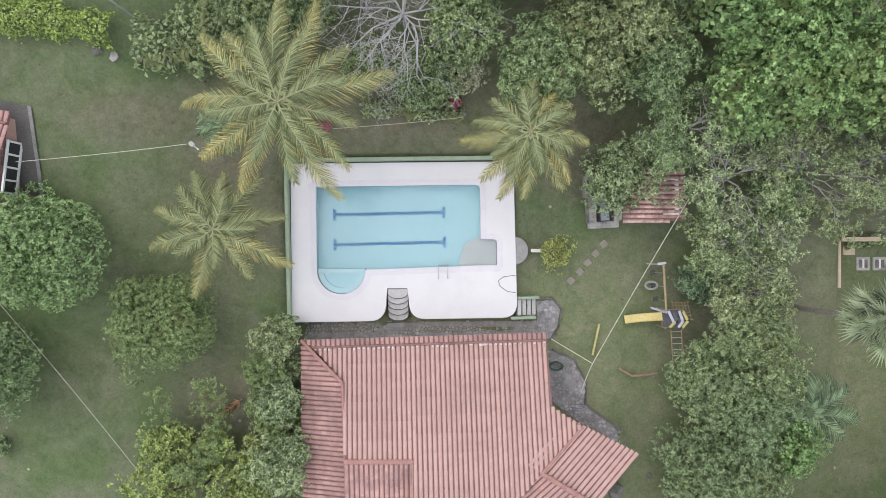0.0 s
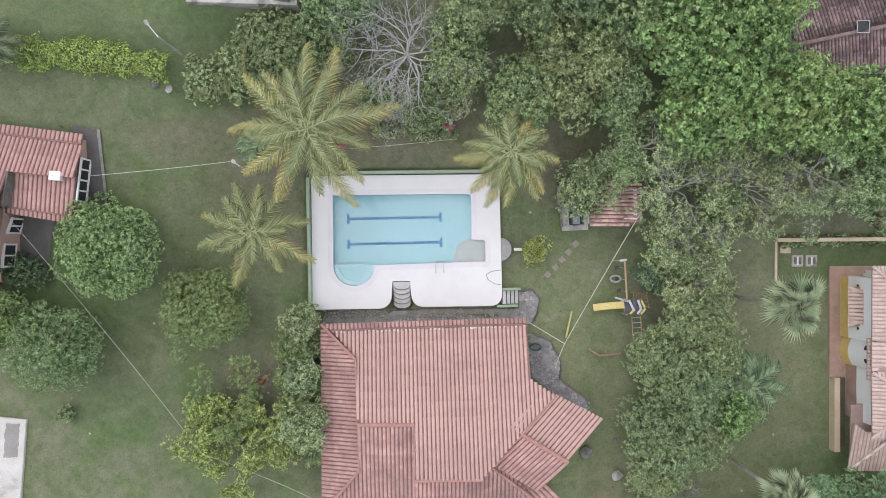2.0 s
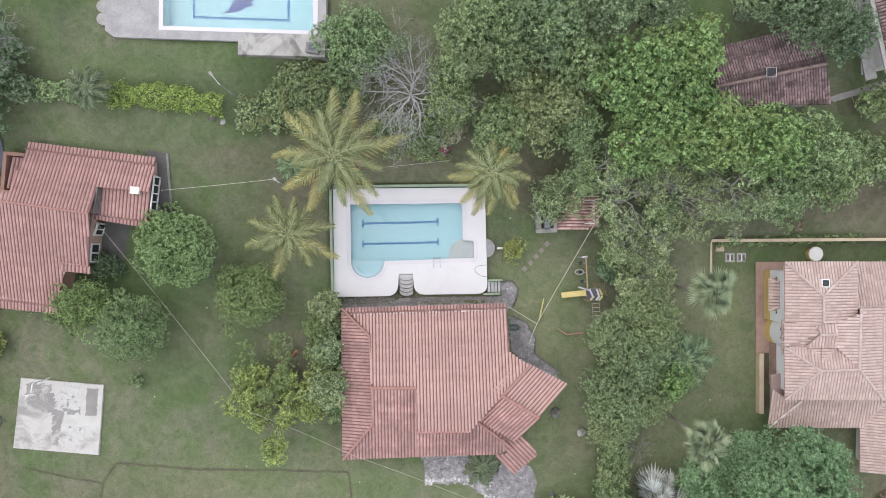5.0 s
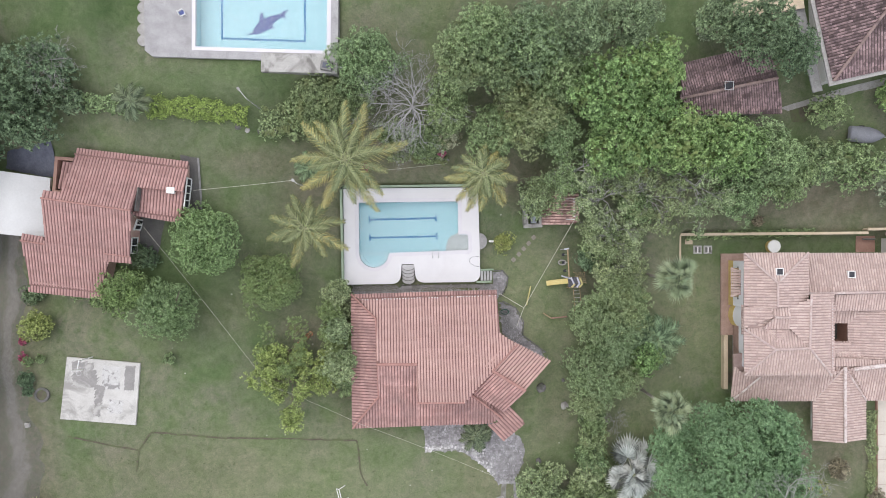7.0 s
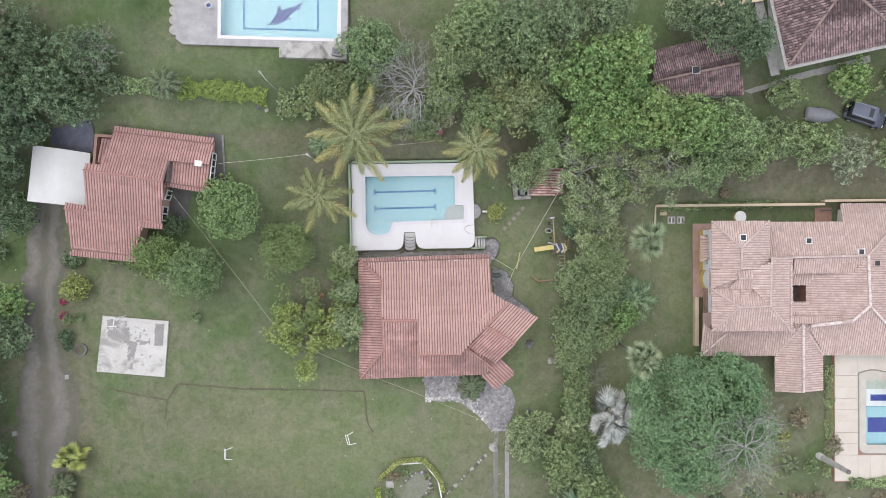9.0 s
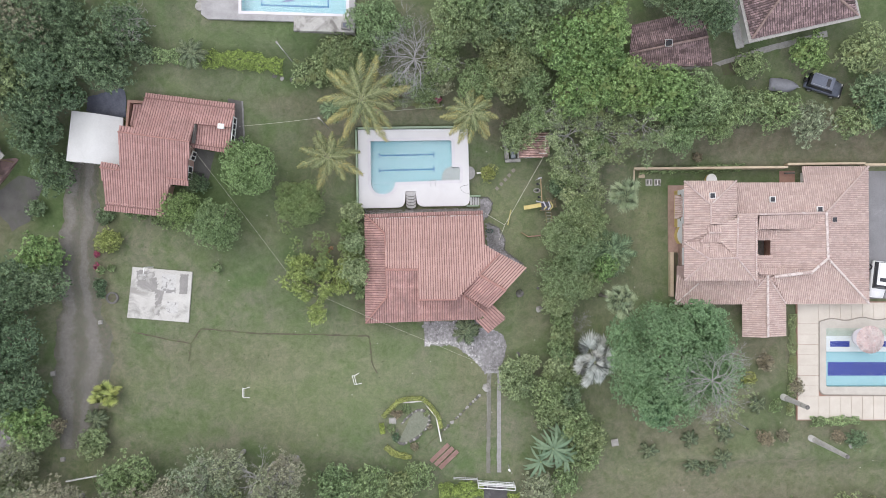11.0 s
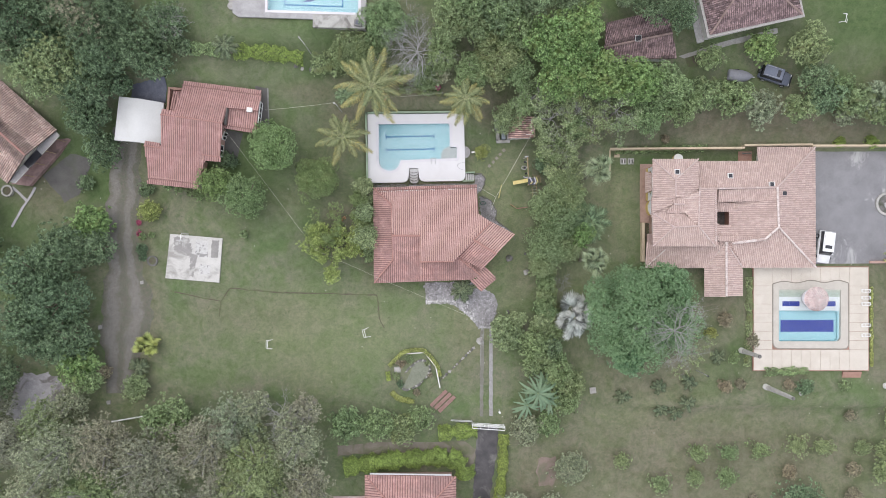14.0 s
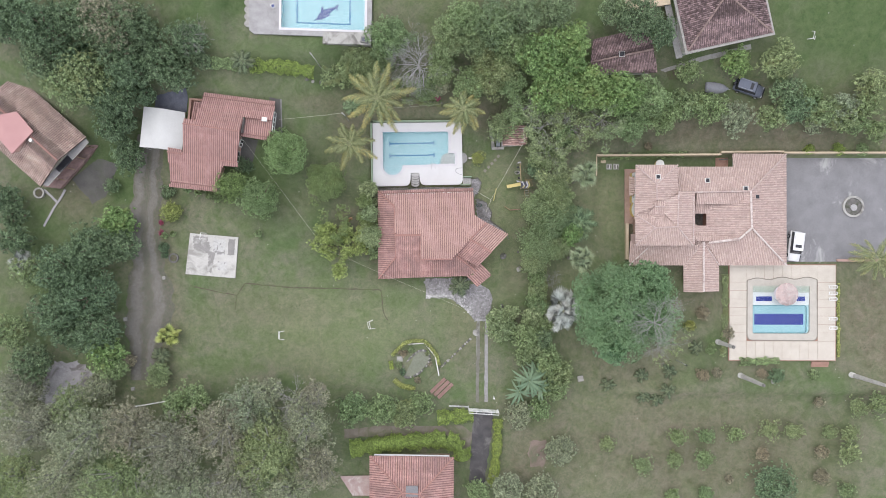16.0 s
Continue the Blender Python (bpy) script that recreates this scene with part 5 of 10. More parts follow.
tree(-40.78, 15.06, 5.05, 9, "deep", "grey-green tree with thin leaves", 0.22)
tree(-45.97, 9.34, 4.41, 9, "olive", "olive-green garden tree beside the hedge", 0.25)
tree(-48.70, 8.08, 3.34, 8, "olive", "olive-green garden tree beside the hedge", 0.25)
tree(-43.28, 6.85, 3.38, 7, "deep", "green leafy tree in the tree belt", 0.25)
tree(-40.57, 10.89, 3.68, 8, "deep", "grey-green tree with an open crown", 0.22)
tree(-36.00, 11.41, 3.34, 7, "deep", "green leafy tree in the tree belt", 0.25)
tree(-34.21, 9.85, 2.85, 6, "deep", "green leafy tree in the tree belt", 0.25)
tree(-32.46, 14.15, 2.98, 5, "deep", "grey-green tree with an open crown", 0.22)
tree(-44.46, 3.39, 2.60, 6, "deep", "dark green tree with a dense crown", 0.25)
tree(-43.20, -0.19, 2.81, 5, "deep", "dark green tree with a dense crown", 0.25)
tree(-42.23, 8.40, 2.26, 6, "deep", "green leafy tree in the tree belt", 0.25)
tree(-54.02, 16.77, 3.24, 8, "deep", "dark green tree with a dense crown", 0.25)
tree(-39.50, 7.61, 1.68, 4, "deep", "green leafy tree in the tree belt", 0.25)
tree(-30.92, 11.71, 1.52, 3, "deep", "green leafy tree in the tree belt", 0.25)
tree(-37.74, -8.18, 1.7, 2.5, "yellow", "yellow-green rounded shrub beside the lane", 0.18, name="shrub", category="shrub")
tree(-38.54, 14.44, 2.93, 7, "deep", "grey-green tree with thin leaves", 0.22)
tree(-44.92, -9.88, 3.01, 5, "bright", "bright green tree with broad leaves", 0.25, ratio=0.62)
tree(-43.52, -13.05, 2.84, 6, "deep", "green leafy tree in the tree belt", 0.25)
tree(-47.22, -13.46, 3.90, 8, "deep", "green leafy tree in the tree belt", 0.25)
tree(-50.81, -16.57, 4.26, 9, "deep", "green leafy tree in the tree belt", 0.25)
tree(-47.81, -19.68, 4.66, 9, "deep", "green leafy tree in the tree belt", 0.25)
tree(-51.70, -22.02, 4.27, 9, "deep", "green leafy tree in the tree belt", 0.25)
tree(-46.68, -24.83, 3.53, 8, "deep", "green leafy tree in the tree belt", 0.25)
tree(-46.17, -28.17, 2.86, 6, "bright", "bright green tree with broad leaves", 0.25, ratio=0.62)
tree(-55.36, -16.62, 2.74, 7, "olive", "olive-green garden tree beside the hedge", 0.25)
tree(-50.11, -25.30, 3.15, 7, "deep", "green leafy tree in the tree belt", 0.25)
tree(-43.77, -29.72, 1.14, 2.5, "dry", "half-dry brownish tree with thin leaves", 0.18)
tree(-39.47, -31.31, 1.79, 3, "olive", "olive-green garden tree beside the hedge", 0.25)
tree(-60.9, -6.6, 2.5, 4.5, "deep", "dark green thicket below the old house", 0.25)
tree(-58.33, -12.31, 2.75, 6, "deep", "dark green tree with a dense crown", 0.25)
tree(-59.39, -8.75, 2.21, 5, "deep", "dark green tree with a dense crown", 0.25)
tree(-57.72, -33.25, 3.95, 7, "twiggy", "half-bare greyish brown tree with thin leaves", 0.21, ratio=0.36, limbs=18, bark=BARE)
tree(-56.06, -29.27, 3.15, 7, "deep", "green leafy tree in the tree belt", 0.25)
tree(-45.32, -30.28, 2.40, 5, "mid", "green leafy tree in the tree belt", 0.25)
tree(-59.31, -25.30, 3.15, 7, "olive", "olive-green garden tree beside the hedge", 0.25)
tree(-47.46, -33.39, 2.87, 6, "grey", "grey-green tree with an open crown", 0.21, ratio=0.36, limbs=18, bark=BARE)
tree(-50.34, -35.66, 3.56, 7, "olive", "olive-green tree among the grey woods", 0.21, ratio=0.36, limbs=18, bark=BARE)
tree(-54.83, -38.38, 5.05, 10, "twiggy", "half-bare greyish brown tree with thin leaves", 0.21, ratio=0.36, limbs=18, bark=BARE, gaps=0.12)
tree(-47.60, -39.02, 5.42, 11, "grey", "grey-green tree with an open crown", 0.21, ratio=0.36, limbs=18, bark=BARE, gaps=0.12)
tree(-41.72, -38.41, 4.68, 10, "twiggy", "half-bare greyish brown tree with thin leaves", 0.21, ratio=0.36, limbs=18, bark=BARE, gaps=0.12)
tree(-50.80, -45.30, 5.43, 11, "grey", "grey-green tree with an open crown", 0.21, ratio=0.36, limbs=18, bark=BARE, gaps=0.12)
tree(-43.11, -45.33, 5.44, 11, "olive", "olive-green tree among the grey woods", 0.21, ratio=0.36, limbs=18, bark=BARE, gaps=0.12)
tree(-36.10, -41.40, 5.44, 11, "twiggy", "half-bare greyish brown tree with thin leaves", 0.21, ratio=0.36, limbs=18, bark=BARE, gaps=0.12)
tree(-33.87, -46.94, 5.06, 11, "grey", "grey-green tree with an open crown", 0.21, ratio=0.36, limbs=18, bark=BARE, gaps=0.12)
tree(-29.11, -38.27, 5.44, 11, "twiggy", "half-bare greyish brown tree with thin leaves", 0.21, ratio=0.36, limbs=18, bark=BARE, gaps=0.12)
tree(-25.56, -35.42, 4.32, 9, "grey", "grey-green tree with an open crown", 0.21, ratio=0.36, limbs=18, bark=BARE, gaps=0.12)
tree(-22.80, -41.26, 5.42, 12, "olive", "olive-green tree among the grey woods", 0.21, ratio=0.36, limbs=18, bark=BARE, gaps=0.12)
tree(-26.88, -45.39, 4.68, 11, "twiggy", "half-bare greyish brown tree with thin leaves", 0.21, ratio=0.36, limbs=18, bark=BARE, gaps=0.12)
tree(-17.62, -37.67, 4.54, 10, "grey", "grey-green tree with an open crown", 0.21, ratio=0.36, limbs=18, bark=BARE, gaps=0.12)
tree(-16.09, -43.24, 3.93, 10, "twiggy", "half-bare greyish brown tree with thin leaves", 0.21, ratio=0.36, limbs=18, bark=BARE, gaps=0.12)
tree(-20.03, -47.22, 4.32, 10, "grey", "grey-green tree with an open crown", 0.21, ratio=0.36, limbs=18, bark=BARE, gaps=0.12)
tree(-34.03, -35.02, 3.20, 6, "mid", "green leafy tree in the tree belt", 0.25, gaps=0.12)
tree(-36.65, -35.56, 2.41, 5, "mid", "green leafy tree in the tree belt", 0.25, gaps=0.12)
tree(-58.47, -45.69, 4.71, 9, "olive", "olive-green tree among the grey woods", 0.21, ratio=0.36, limbs=18, bark=BARE, gaps=0.12)
tree(-16.26, -33.97, 2.85, 8, "twiggy", "half-bare greyish brown tree with thin leaves", 0.21, ratio=0.36, limbs=18, bark=BARE, gaps=0.12)
tree(-22.56, -33.16, 2.69, 8, "grey", "grey-green tree with an open crown", 0.21, ratio=0.36, limbs=18, bark=BARE, gaps=0.12)
tree(-11.45, -36.56, 2.77, 4, "mid", "green leafy tree in the tree belt", 0.25)
tree(-7.39, -36.56, 2.61, 4, "mid", "green leafy tree in the tree belt", 0.25)
tree(-4.15, -37.48, 2.45, 3.5, "olive", "olive-green garden tree beside the hedge", 0.25)
tree(-1.72, -35.94, 2.14, 3, "mid", "green leafy tree in the tree belt", 0.25)
tree(9.50, -23.92, 2.3, 4, "pale", "pale green shrubby tree beside the drive", 0.22)
tree(9.80, -25.96, 1.5, 3, "pale", "pale green shrubby tree beside the drive", 0.22)
tree(15.39, -17.75, 1.3, 3, "mid", "slim green tree in the boundary hedge", 0.22)
tree(15.04, -20.45, 1.5, 3, "mid", "slim green tree in the boundary hedge", 0.22)
tree(14.86, -22.87, 1.7, 4, "pale", "pale green tree in the boundary hedge", 0.22)
tree(13.57, -25.86, 2.5, 5, "mid", "green leafy tree beside the banana plants", 0.24)
tree(15.94, -26.32, 1.8, 4, "dark", "dark green tree beside the silver palm", 0.24)
tree(16.94, -29.77, 2.4, 5, "mid", "green leafy tree beside the banana plants", 0.24)
tree(18.92, -31.57, 2.2, 4, "olive", "olive-green garden tree beside the hedge", 0.24)
tree(17.56, -33.60, 2.0, 4, "mid", "green leafy tree beside the banana plants", 0.24)
tree(13.29, -29.19, 1.6, 3, "olive", "olive-green shrubby tree beside the hedge", 0.24)
tree(17.31, -30.69, 2.65, 4, "olive", "olive-green garden tree beside the hedge", 0.25)
tree(18.24, -34.12, 2.00, 3.5, "mid", "green leafy tree in the tree belt", 0.25)
tree(12.83, -37.88, 2.50, 3, "grey", "grey-green tree with an open crown", 0.25)
tree(15.78, -37.09, 2.17, 3, "mid", "green leafy tree in the tree belt", 0.25)
tree(18.82, -43.52, 2.52, 3, "grey", "grey-green tree with an open crown", 0.25)
tree(16.23, -49.21, 2.84, 4, "grey", "grey-green tree with an open crown", 0.25)
tree(11.11, -48.84, 2.97, 5, "grey", "grey-green tree with an open crown", 0.25)
tree(6.58, -48.92, 1.99, 4, "mid", "green leafy tree in the tree belt", 0.25)
tree(16.9, -4.90, 2.3, 6, "belt", "green leafy tree in the tree belt", 0.16)
tree(15.2, -7.63, 3.07, 6, "belt", "green leafy tree in the tree belt", 0.16)
tree(16.90, -9.63, 3.08, 6, "belt", "green leafy tree in the tree belt", 0.16)
tree(17.69, -6.39, 2.59, 6, "olive", "green leafy tree in the tree belt", 0.16)
tree(15.29, -12.88, 3.24, 6, "belt", "green leafy tree in the tree belt", 0.16)
tree(17.87, -13.28, 2.13, 5, "belt", "green leafy tree in the tree belt", 0.16)
tree(19.92, -11.22, 1.97, 5, "bright", "bright green tree with broad leaves", 0.2, ratio=0.62)
tree(14.6, -1.87, 1.3, 3, "dark", "dark green tree with a dense crown", 0.16)
tree(19.58, -7.93, 1.97, 4, "belt", "green leafy tree in the tree belt", 0.16)
tree(14.57, -15.33, 2.12, 5, "belt", "green leafy tree in the tree belt", 0.16)
tree(26.22, -42.55, 1.53, 2.2, "olive", "small fruit tree in the grassy orchard", 0.18, dens=0.8, gaps=0.2)
tree(31.88, -46.08, 1.79, 2.4, "olive", "small fruit tree in the grassy orchard", 0.18, dens=0.8, gaps=0.2)
tree(36.92, -41.75, 1.70, 2.4, "mid", "small fruit tree in the grassy orchard", 0.18, dens=0.8, gaps=0.2)
tree(41.22, -41.51, 1.53, 2.2, "mid", "small fruit tree in the grassy orchard", 0.18, dens=0.8, gaps=0.2)
tree(45.59, -41.29, 1.70, 2.4, "mid", "small fruit tree in the grassy orchard", 0.18, dens=0.8, gaps=0.2)
tree(40.99, -44.93, 1.71, 2.4, "mid", "small fruit tree in the grassy orchard", 0.18, dens=0.8, gaps=0.2)
tree(36.64, -45.28, 1.37, 2, "olive", "small fruit shrub in the grassy orchard", 0.18, name="shrub", category="shrub")
tree(50.93, -40.58, 1.87, 2.4, "olive", "small fruit tree in the grassy orchard", 0.18, dens=0.8, gaps=0.2)
tree(54.34, -40.83, 1.70, 2.4, "olive", "small fruit tree in the grassy orchard", 0.18, dens=0.8, gaps=0.2)
tree(49.92, -44.40, 1.20, 1.8, "dry", "low garden shrub on the grass", 0.18, name="shrub", category="shrub")
tree(58.44, -36.42, 0.86, 1.2, "dry", "low garden shrub on the grass", 0.18, name="shrub", category="shrub")
tree(63.93, -37.07, 1.87, 2.6, "olive", "small fruit tree in the grassy orchard", 0.18, dens=0.8, gaps=0.2)
tree(67.14, -36.40, 2.20, 3, "olive", "small fruit tree in the grassy orchard", 0.25, dens=0.8, gaps=0.2)
tree(62.78, -41.20, 1.87, 2.6, "olive", "small fruit tree in the grassy orchard", 0.18, dens=0.8, gaps=0.2)
tree(60.07, -40.91, 1.20, 1.8, "olive", "low garden shrub on the grass", 0.18, name="shrub", category="shrub")
tree(62.73, -44.14, 2.21, 3, "olive", "small fruit tree in the grassy orchard", 0.25, dens=0.8, gaps=0.2)
tree(58.88, -43.94, 1.20, 1.8, "dry", "low garden shrub on the grass", 0.18, name="shrub", category="shrub")
tree(58.99, -47.85, 1.37, 1.8, "dry", "low garden shrub on the grass", 0.18, name="shrub", category="shrub")
tree(51.10, -48.71, 4.40, 4, "dark", "small fruit tree in the grassy orchard", 0.25, dens=0.8, gaps=0.2)
tree(41.45, -50.48, 1.37, 2, "mid", "small fruit shrub in the grassy orchard", 0.18, name="shrub", category="shrub")
tree(36.32, -50.93, 1.37, 2, "mid", "small fruit shrub in the grassy orchard", 0.18, name="shrub", category="shrub")
tree(45.08, -48.32, 0.69, 1, "dry", "low garden shrub on the grass", 0.18, name="shrub", category="shrub")
tree(62.84, -49.97, 1.54, 2, "olive", "small fruit shrub in the grassy orchard", 0.18, name="shrub", category="shrub")
tree(40.37, -32.20, 1.01, 1.4, "dry", "low garden shrub on the grass", 0.18, name="shrub", category="shrub")
tree(42.52, -31.79, 0.84, 1.2, "dry", "low garden shrub on the grass", 0.18, name="shrub", category="shrub")
tree(40.31, -22.91, 1.18, 1.5, "dry", "low garden shrub on the grass", 0.18, name="shrub", category="shrub")
tree(38.45, -24.79, 0.84, 1.2, "yellow", "low garden shrub on the grass", 0.18, name="shrub", category="shrub")
tree(51.27, -32.14, 1.35, 1.6, "dark", "low garden shrub on the grass", 0.18, name="shrub", category="shrub")
tree(49.28, -31.94, 0.84, 1.2, "dry", "low garden shrub on the grass", 0.18, name="shrub", category="shrub")
tree(31.89, 1.93, 0.67, 0.8, "dry", "low garden shrub on the grass", 0.18, name="shrub", category="shrub")
tree(56.94, -32.02, 0.85, 1, "olive", "low garden shrub on the grass", 0.18, name="shrub", category="shrub")
tree(44.12, -25.85, 1.01, 1.5, "dry", "low garden shrub on the grass", 0.18, name="shrub", category="shrub")
tree(41.67, -28.24, 0.84, 1.2, "mid", "low garden shrub on the grass", 0.18, name="shrub", category="shrub")

tree(26.52, -21.99, 7.5, 11, "blue", "broad blue-green shade tree with a dense domed crown", 0.18, dens=1.5)
tree(30.74, -17.13, 2.8, 8, "blue", "blue-green tree leaning on the shade tree", 0.24)
tree(25.98, -27.86, 2.6, 7, "blue", "blue-green tree beside the shade tree", 0.24)

tree(-46.63, -4.29, 1.3, 1.8, "dark", "dark shrubby tree at the yard corner", 0.22)
tree(-39.62, -32.12, 1.9, 3.2, "pale", "bright rounded tree at the end of the lane", 0.22)
tree(32.18, -23.27, 4.0, 8.5, "blue", "blue-green low side of the shade tree", 0.18, gaps=0.15)


tree(-38.45, -5.08, 1.1, 1.6, "dark", "dark shrub at the corner of the west house", 0.16, name="shrub", category="shrub")
tree(-38.94, -5.57, 0.7, 1.1, "deep", "dark shrub at the corner of the west house", 0.16, name="shrub", category="shrub")
tree(-34.01, -5.08, 0.8, 0.8, "mid", "low green planting under the west house eave", 0.16, name="shrub", category="shrub")
tree(-32.46, -5.57, 0.7, 0.8, "mid", "low green planting under the west house eave", 0.16, name="shrub", category="shrub")
tree(-35.63, -4.73, 0.6, 0.7, "mid", "low green planting under the west house eave", 0.16, name="shrub", category="shrub")
tree(-31.26, -6.06, 0.8, 1.0, "mid", "low green planting under the west house eave", 0.16, name="shrub", category="shrub")
tree(-38.94, -13.32, 0.9, 1.0, "deep", "dark low shrub beside the lane", 0.16, name="shrub", category="shrub")
tree(-38.80, -14.37, 0.6, 0.8, "deep", "dark low shrub beside the lane", 0.16, name="shrub", category="shrub")
tree(-38.94, -11.56, 0.5, 0.7, "mid", "small green shrub beside the lane", 0.16, name="shrub", category="shrub")
tree(-37.74, -11.35, 0.45, 0.6, "mid", "small green shrub beside the lane", 0.16, name="shrub", category="shrub")
tree(-27.53, -1.35, 1.3, 1.6, "dark", "dark shrub under the west house windows", 0.16, name="shrub", category="shrub")
tree(-26.47, -1.70, 1.1, 1.3, "deep", "dark shrub under the west house windows", 0.16, name="shrub", category="shrub")
tree(-4.25, -28.80, 0.55, 0.5, "dry", "low reddish planting inside the pond hedge", 0.13, name="shrub", category="shrub")
tree(-3.24, -28.22, 0.6, 0.5, "olive", "low olive planting inside the pond hedge", 0.13, name="shrub", category="shrub")
tree(-5.05, -30.39, 0.6, 0.5, "olive", "low olive planting inside the pond hedge", 0.13, name="shrub", category="shrub")
tree(-4.47, -31.48, 0.6, 0.6, "deep", "dark clump at the pond edge", 0.13, name="shrub", category="shrub")
tree(-0.84, -28.79, 0.4, 0.4, "olive", "low olive planting inside the pond hedge", 0.13, name="shrub", category="shrub")
tree(-0.48, -30.39, 0.4, 0.4, "dry", "low dry planting inside the pond hedge", 0.13, name="shrub", category="shrub")
tree(-2.29, -32.72, 0.6, 0.5, "dry", "low dry planting inside the pond hedge", 0.13, name="shrub", category="shrub")
tree(-4.83, -28.58, 0.4, 0.5, "dry", "low reddish planting inside the pond hedge", 0.13, name="shrub", category="shrub")
tree(-9.09, -4.74, 1.3, 3.0, "pale", "leafy shrub beside the pool deck", 0.17, name="shrub", category="shrub")
tree(-9.83, -6.64, 1.23, 3.2, "fruit", "shrubby tree beside the house wall", 0.17, name="shrub", category="shrub")
tree(-8.41, -6.79, 0.82, 2.5, "pale", "shrubby tree beside the house wall", 0.17, name="shrub", category="shrub")
tree(-9.20, -7.90, 1.07, 3.0, "pale", "shrubby tree beside the house wall", 0.17, name="shrub", category="shrub")
tree(-8.25, -9.64, 0.82, 2.5, "fruit", "shrubby tree beside the house wall", 0.17, name="shrub", category="shrub")
tree(-9.51, -9.96, 1.15, 3.0, "fruit", "shrubby tree beside the house wall", 0.17, name="shrub", category="shrub")
tree(-10.30, -8.85, 0.82, 2.2, "fruit", "shrubby tree beside the house wall", 0.17, name="shrub", category="shrub")
tree(-8.84, -11.38, 1.5, 3.5, "mid", "green tree touching the house roof", 0.17, name="shrub", category="shrub")


tree(15.2, -19.2, 1.6, 3, "olive", "leafy shrubby tree in the garden boundary", 0.2)
tree(15.3, -21.6, 1.7, 3.2, "mid", "leafy shrubby tree in the garden boundary", 0.2)
tree(14.4, -24.3, 1.7, 3.2, "olive", "leafy shrubby tree in the garden boundary", 0.2)
tree(16.2, -24.6, 1.6, 3, "mid", "leafy shrubby tree in the garden boundary", 0.2)
tree(14.9, -27.9, 2.0, 3.6, "olive", "leafy shrubby tree in the garden boundary", 0.2)
tree(11.2, -22.9, 1.6, 3, "pale", "leafy shrubby tree in the garden boundary", 0.2)
tree(10.9, -24.9, 1.7, 3, "pale", "leafy shrubby tree in the garden boundary", 0.2)
tree(16.6, -27.9, 1.6, 3, "mid", "leafy shrubby tree in the garden boundary", 0.2)


tree(2.38, 14.85, 3.0, 7, "olive", "olive-green tree in the tree belt", 0.18)
tree(1.02, 12.35, 2.3, 5, "mid", "green leafy tree in the tree belt", 0.17)
tree(3.75, 16.62, 3.2, 7, "olive", "olive-green tree in the tree belt", 0.18)
tree(5.92, 14.66, 2.6, 6, "olive", "olive-green tree in the tree belt", 0.18)
tree(-0.20, 9.11, 1.8, 3.5, "mid", "green shrubby tree beside the bare tree", 0.16)
tree(18.93, 11.67, 2.5, 8, "bright", "bright green tree with broad leaves", 0.2)
tree(8.31, 16.09, 2.8, 8, "mid", "green leafy tree in the tree belt", 0.18)
tree(-42.01, 16.14, 4.2, 9, "twiggy", "half-bare greyish brown tree with thin leaves", 0.22)
tree(-51.19, 11.52, 3.4, 8, "deep", "dark green tree behind the old house", 0.25)
tree(-54.99, 16.81, 4.0, 8, "deep", "dark green leafy tree behind the old house", 0.25)
tree(-47.17, 11.81, 3.2, 7, "deep", "dark green tree behind the old house", 0.25)
tree(-57.9, 15.4, 2.4, 6, "deep", "dark green tree behind the old house", 0.25)
tree(-46.14, 7.83, 2.8, 6, "deep", "dark green tree behind the old house", 0.25)
tree(-43.51, 4.15, 2.4, 5, "deep", "dark green tree beside the white canopy", 0.25)
tree(58.50, 5.59, 2.4, 5, "olive", "olive-green leafy tree in the tree belt", 0.25)
tree(61.68, 7.19, 2.2, 5, "mid", "green leafy tree in the tree belt", 0.25)
tree(56.10, 6.78, 2.0, 4, "olive", "olive-green leafy tree in the tree belt", 0.25)
tree(19.30, -42.92, 2.2, 4, "grey", "grey-green shrubby tree beside the orchard", 0.22)


tree(14.81, -16.85, 0.5, 0.9, "bloom", "white flowering plants in the garden bed", 0.14, name="shrub", category="shrub")
tree(15.04, -17.61, 0.55, 0.9, "bloom", "white flowering plants in the garden bed", 0.14, name="shrub", category="shrub")
tree(15.22, -18.41, 0.5, 0.9, "bloom", "white flowering plants in the garden bed", 0.14, name="shrub", category="shrub")
tree(15.49, -19.22, 0.4, 0.9, "bloom", "white flowering plants in the garden bed", 0.14, name="shrub", category="shrub")
tree(14.95, -16.18, 0.35, 0.9, "bloom", "white flowering plants in the garden bed", 0.14, name="shrub", category="shrub")


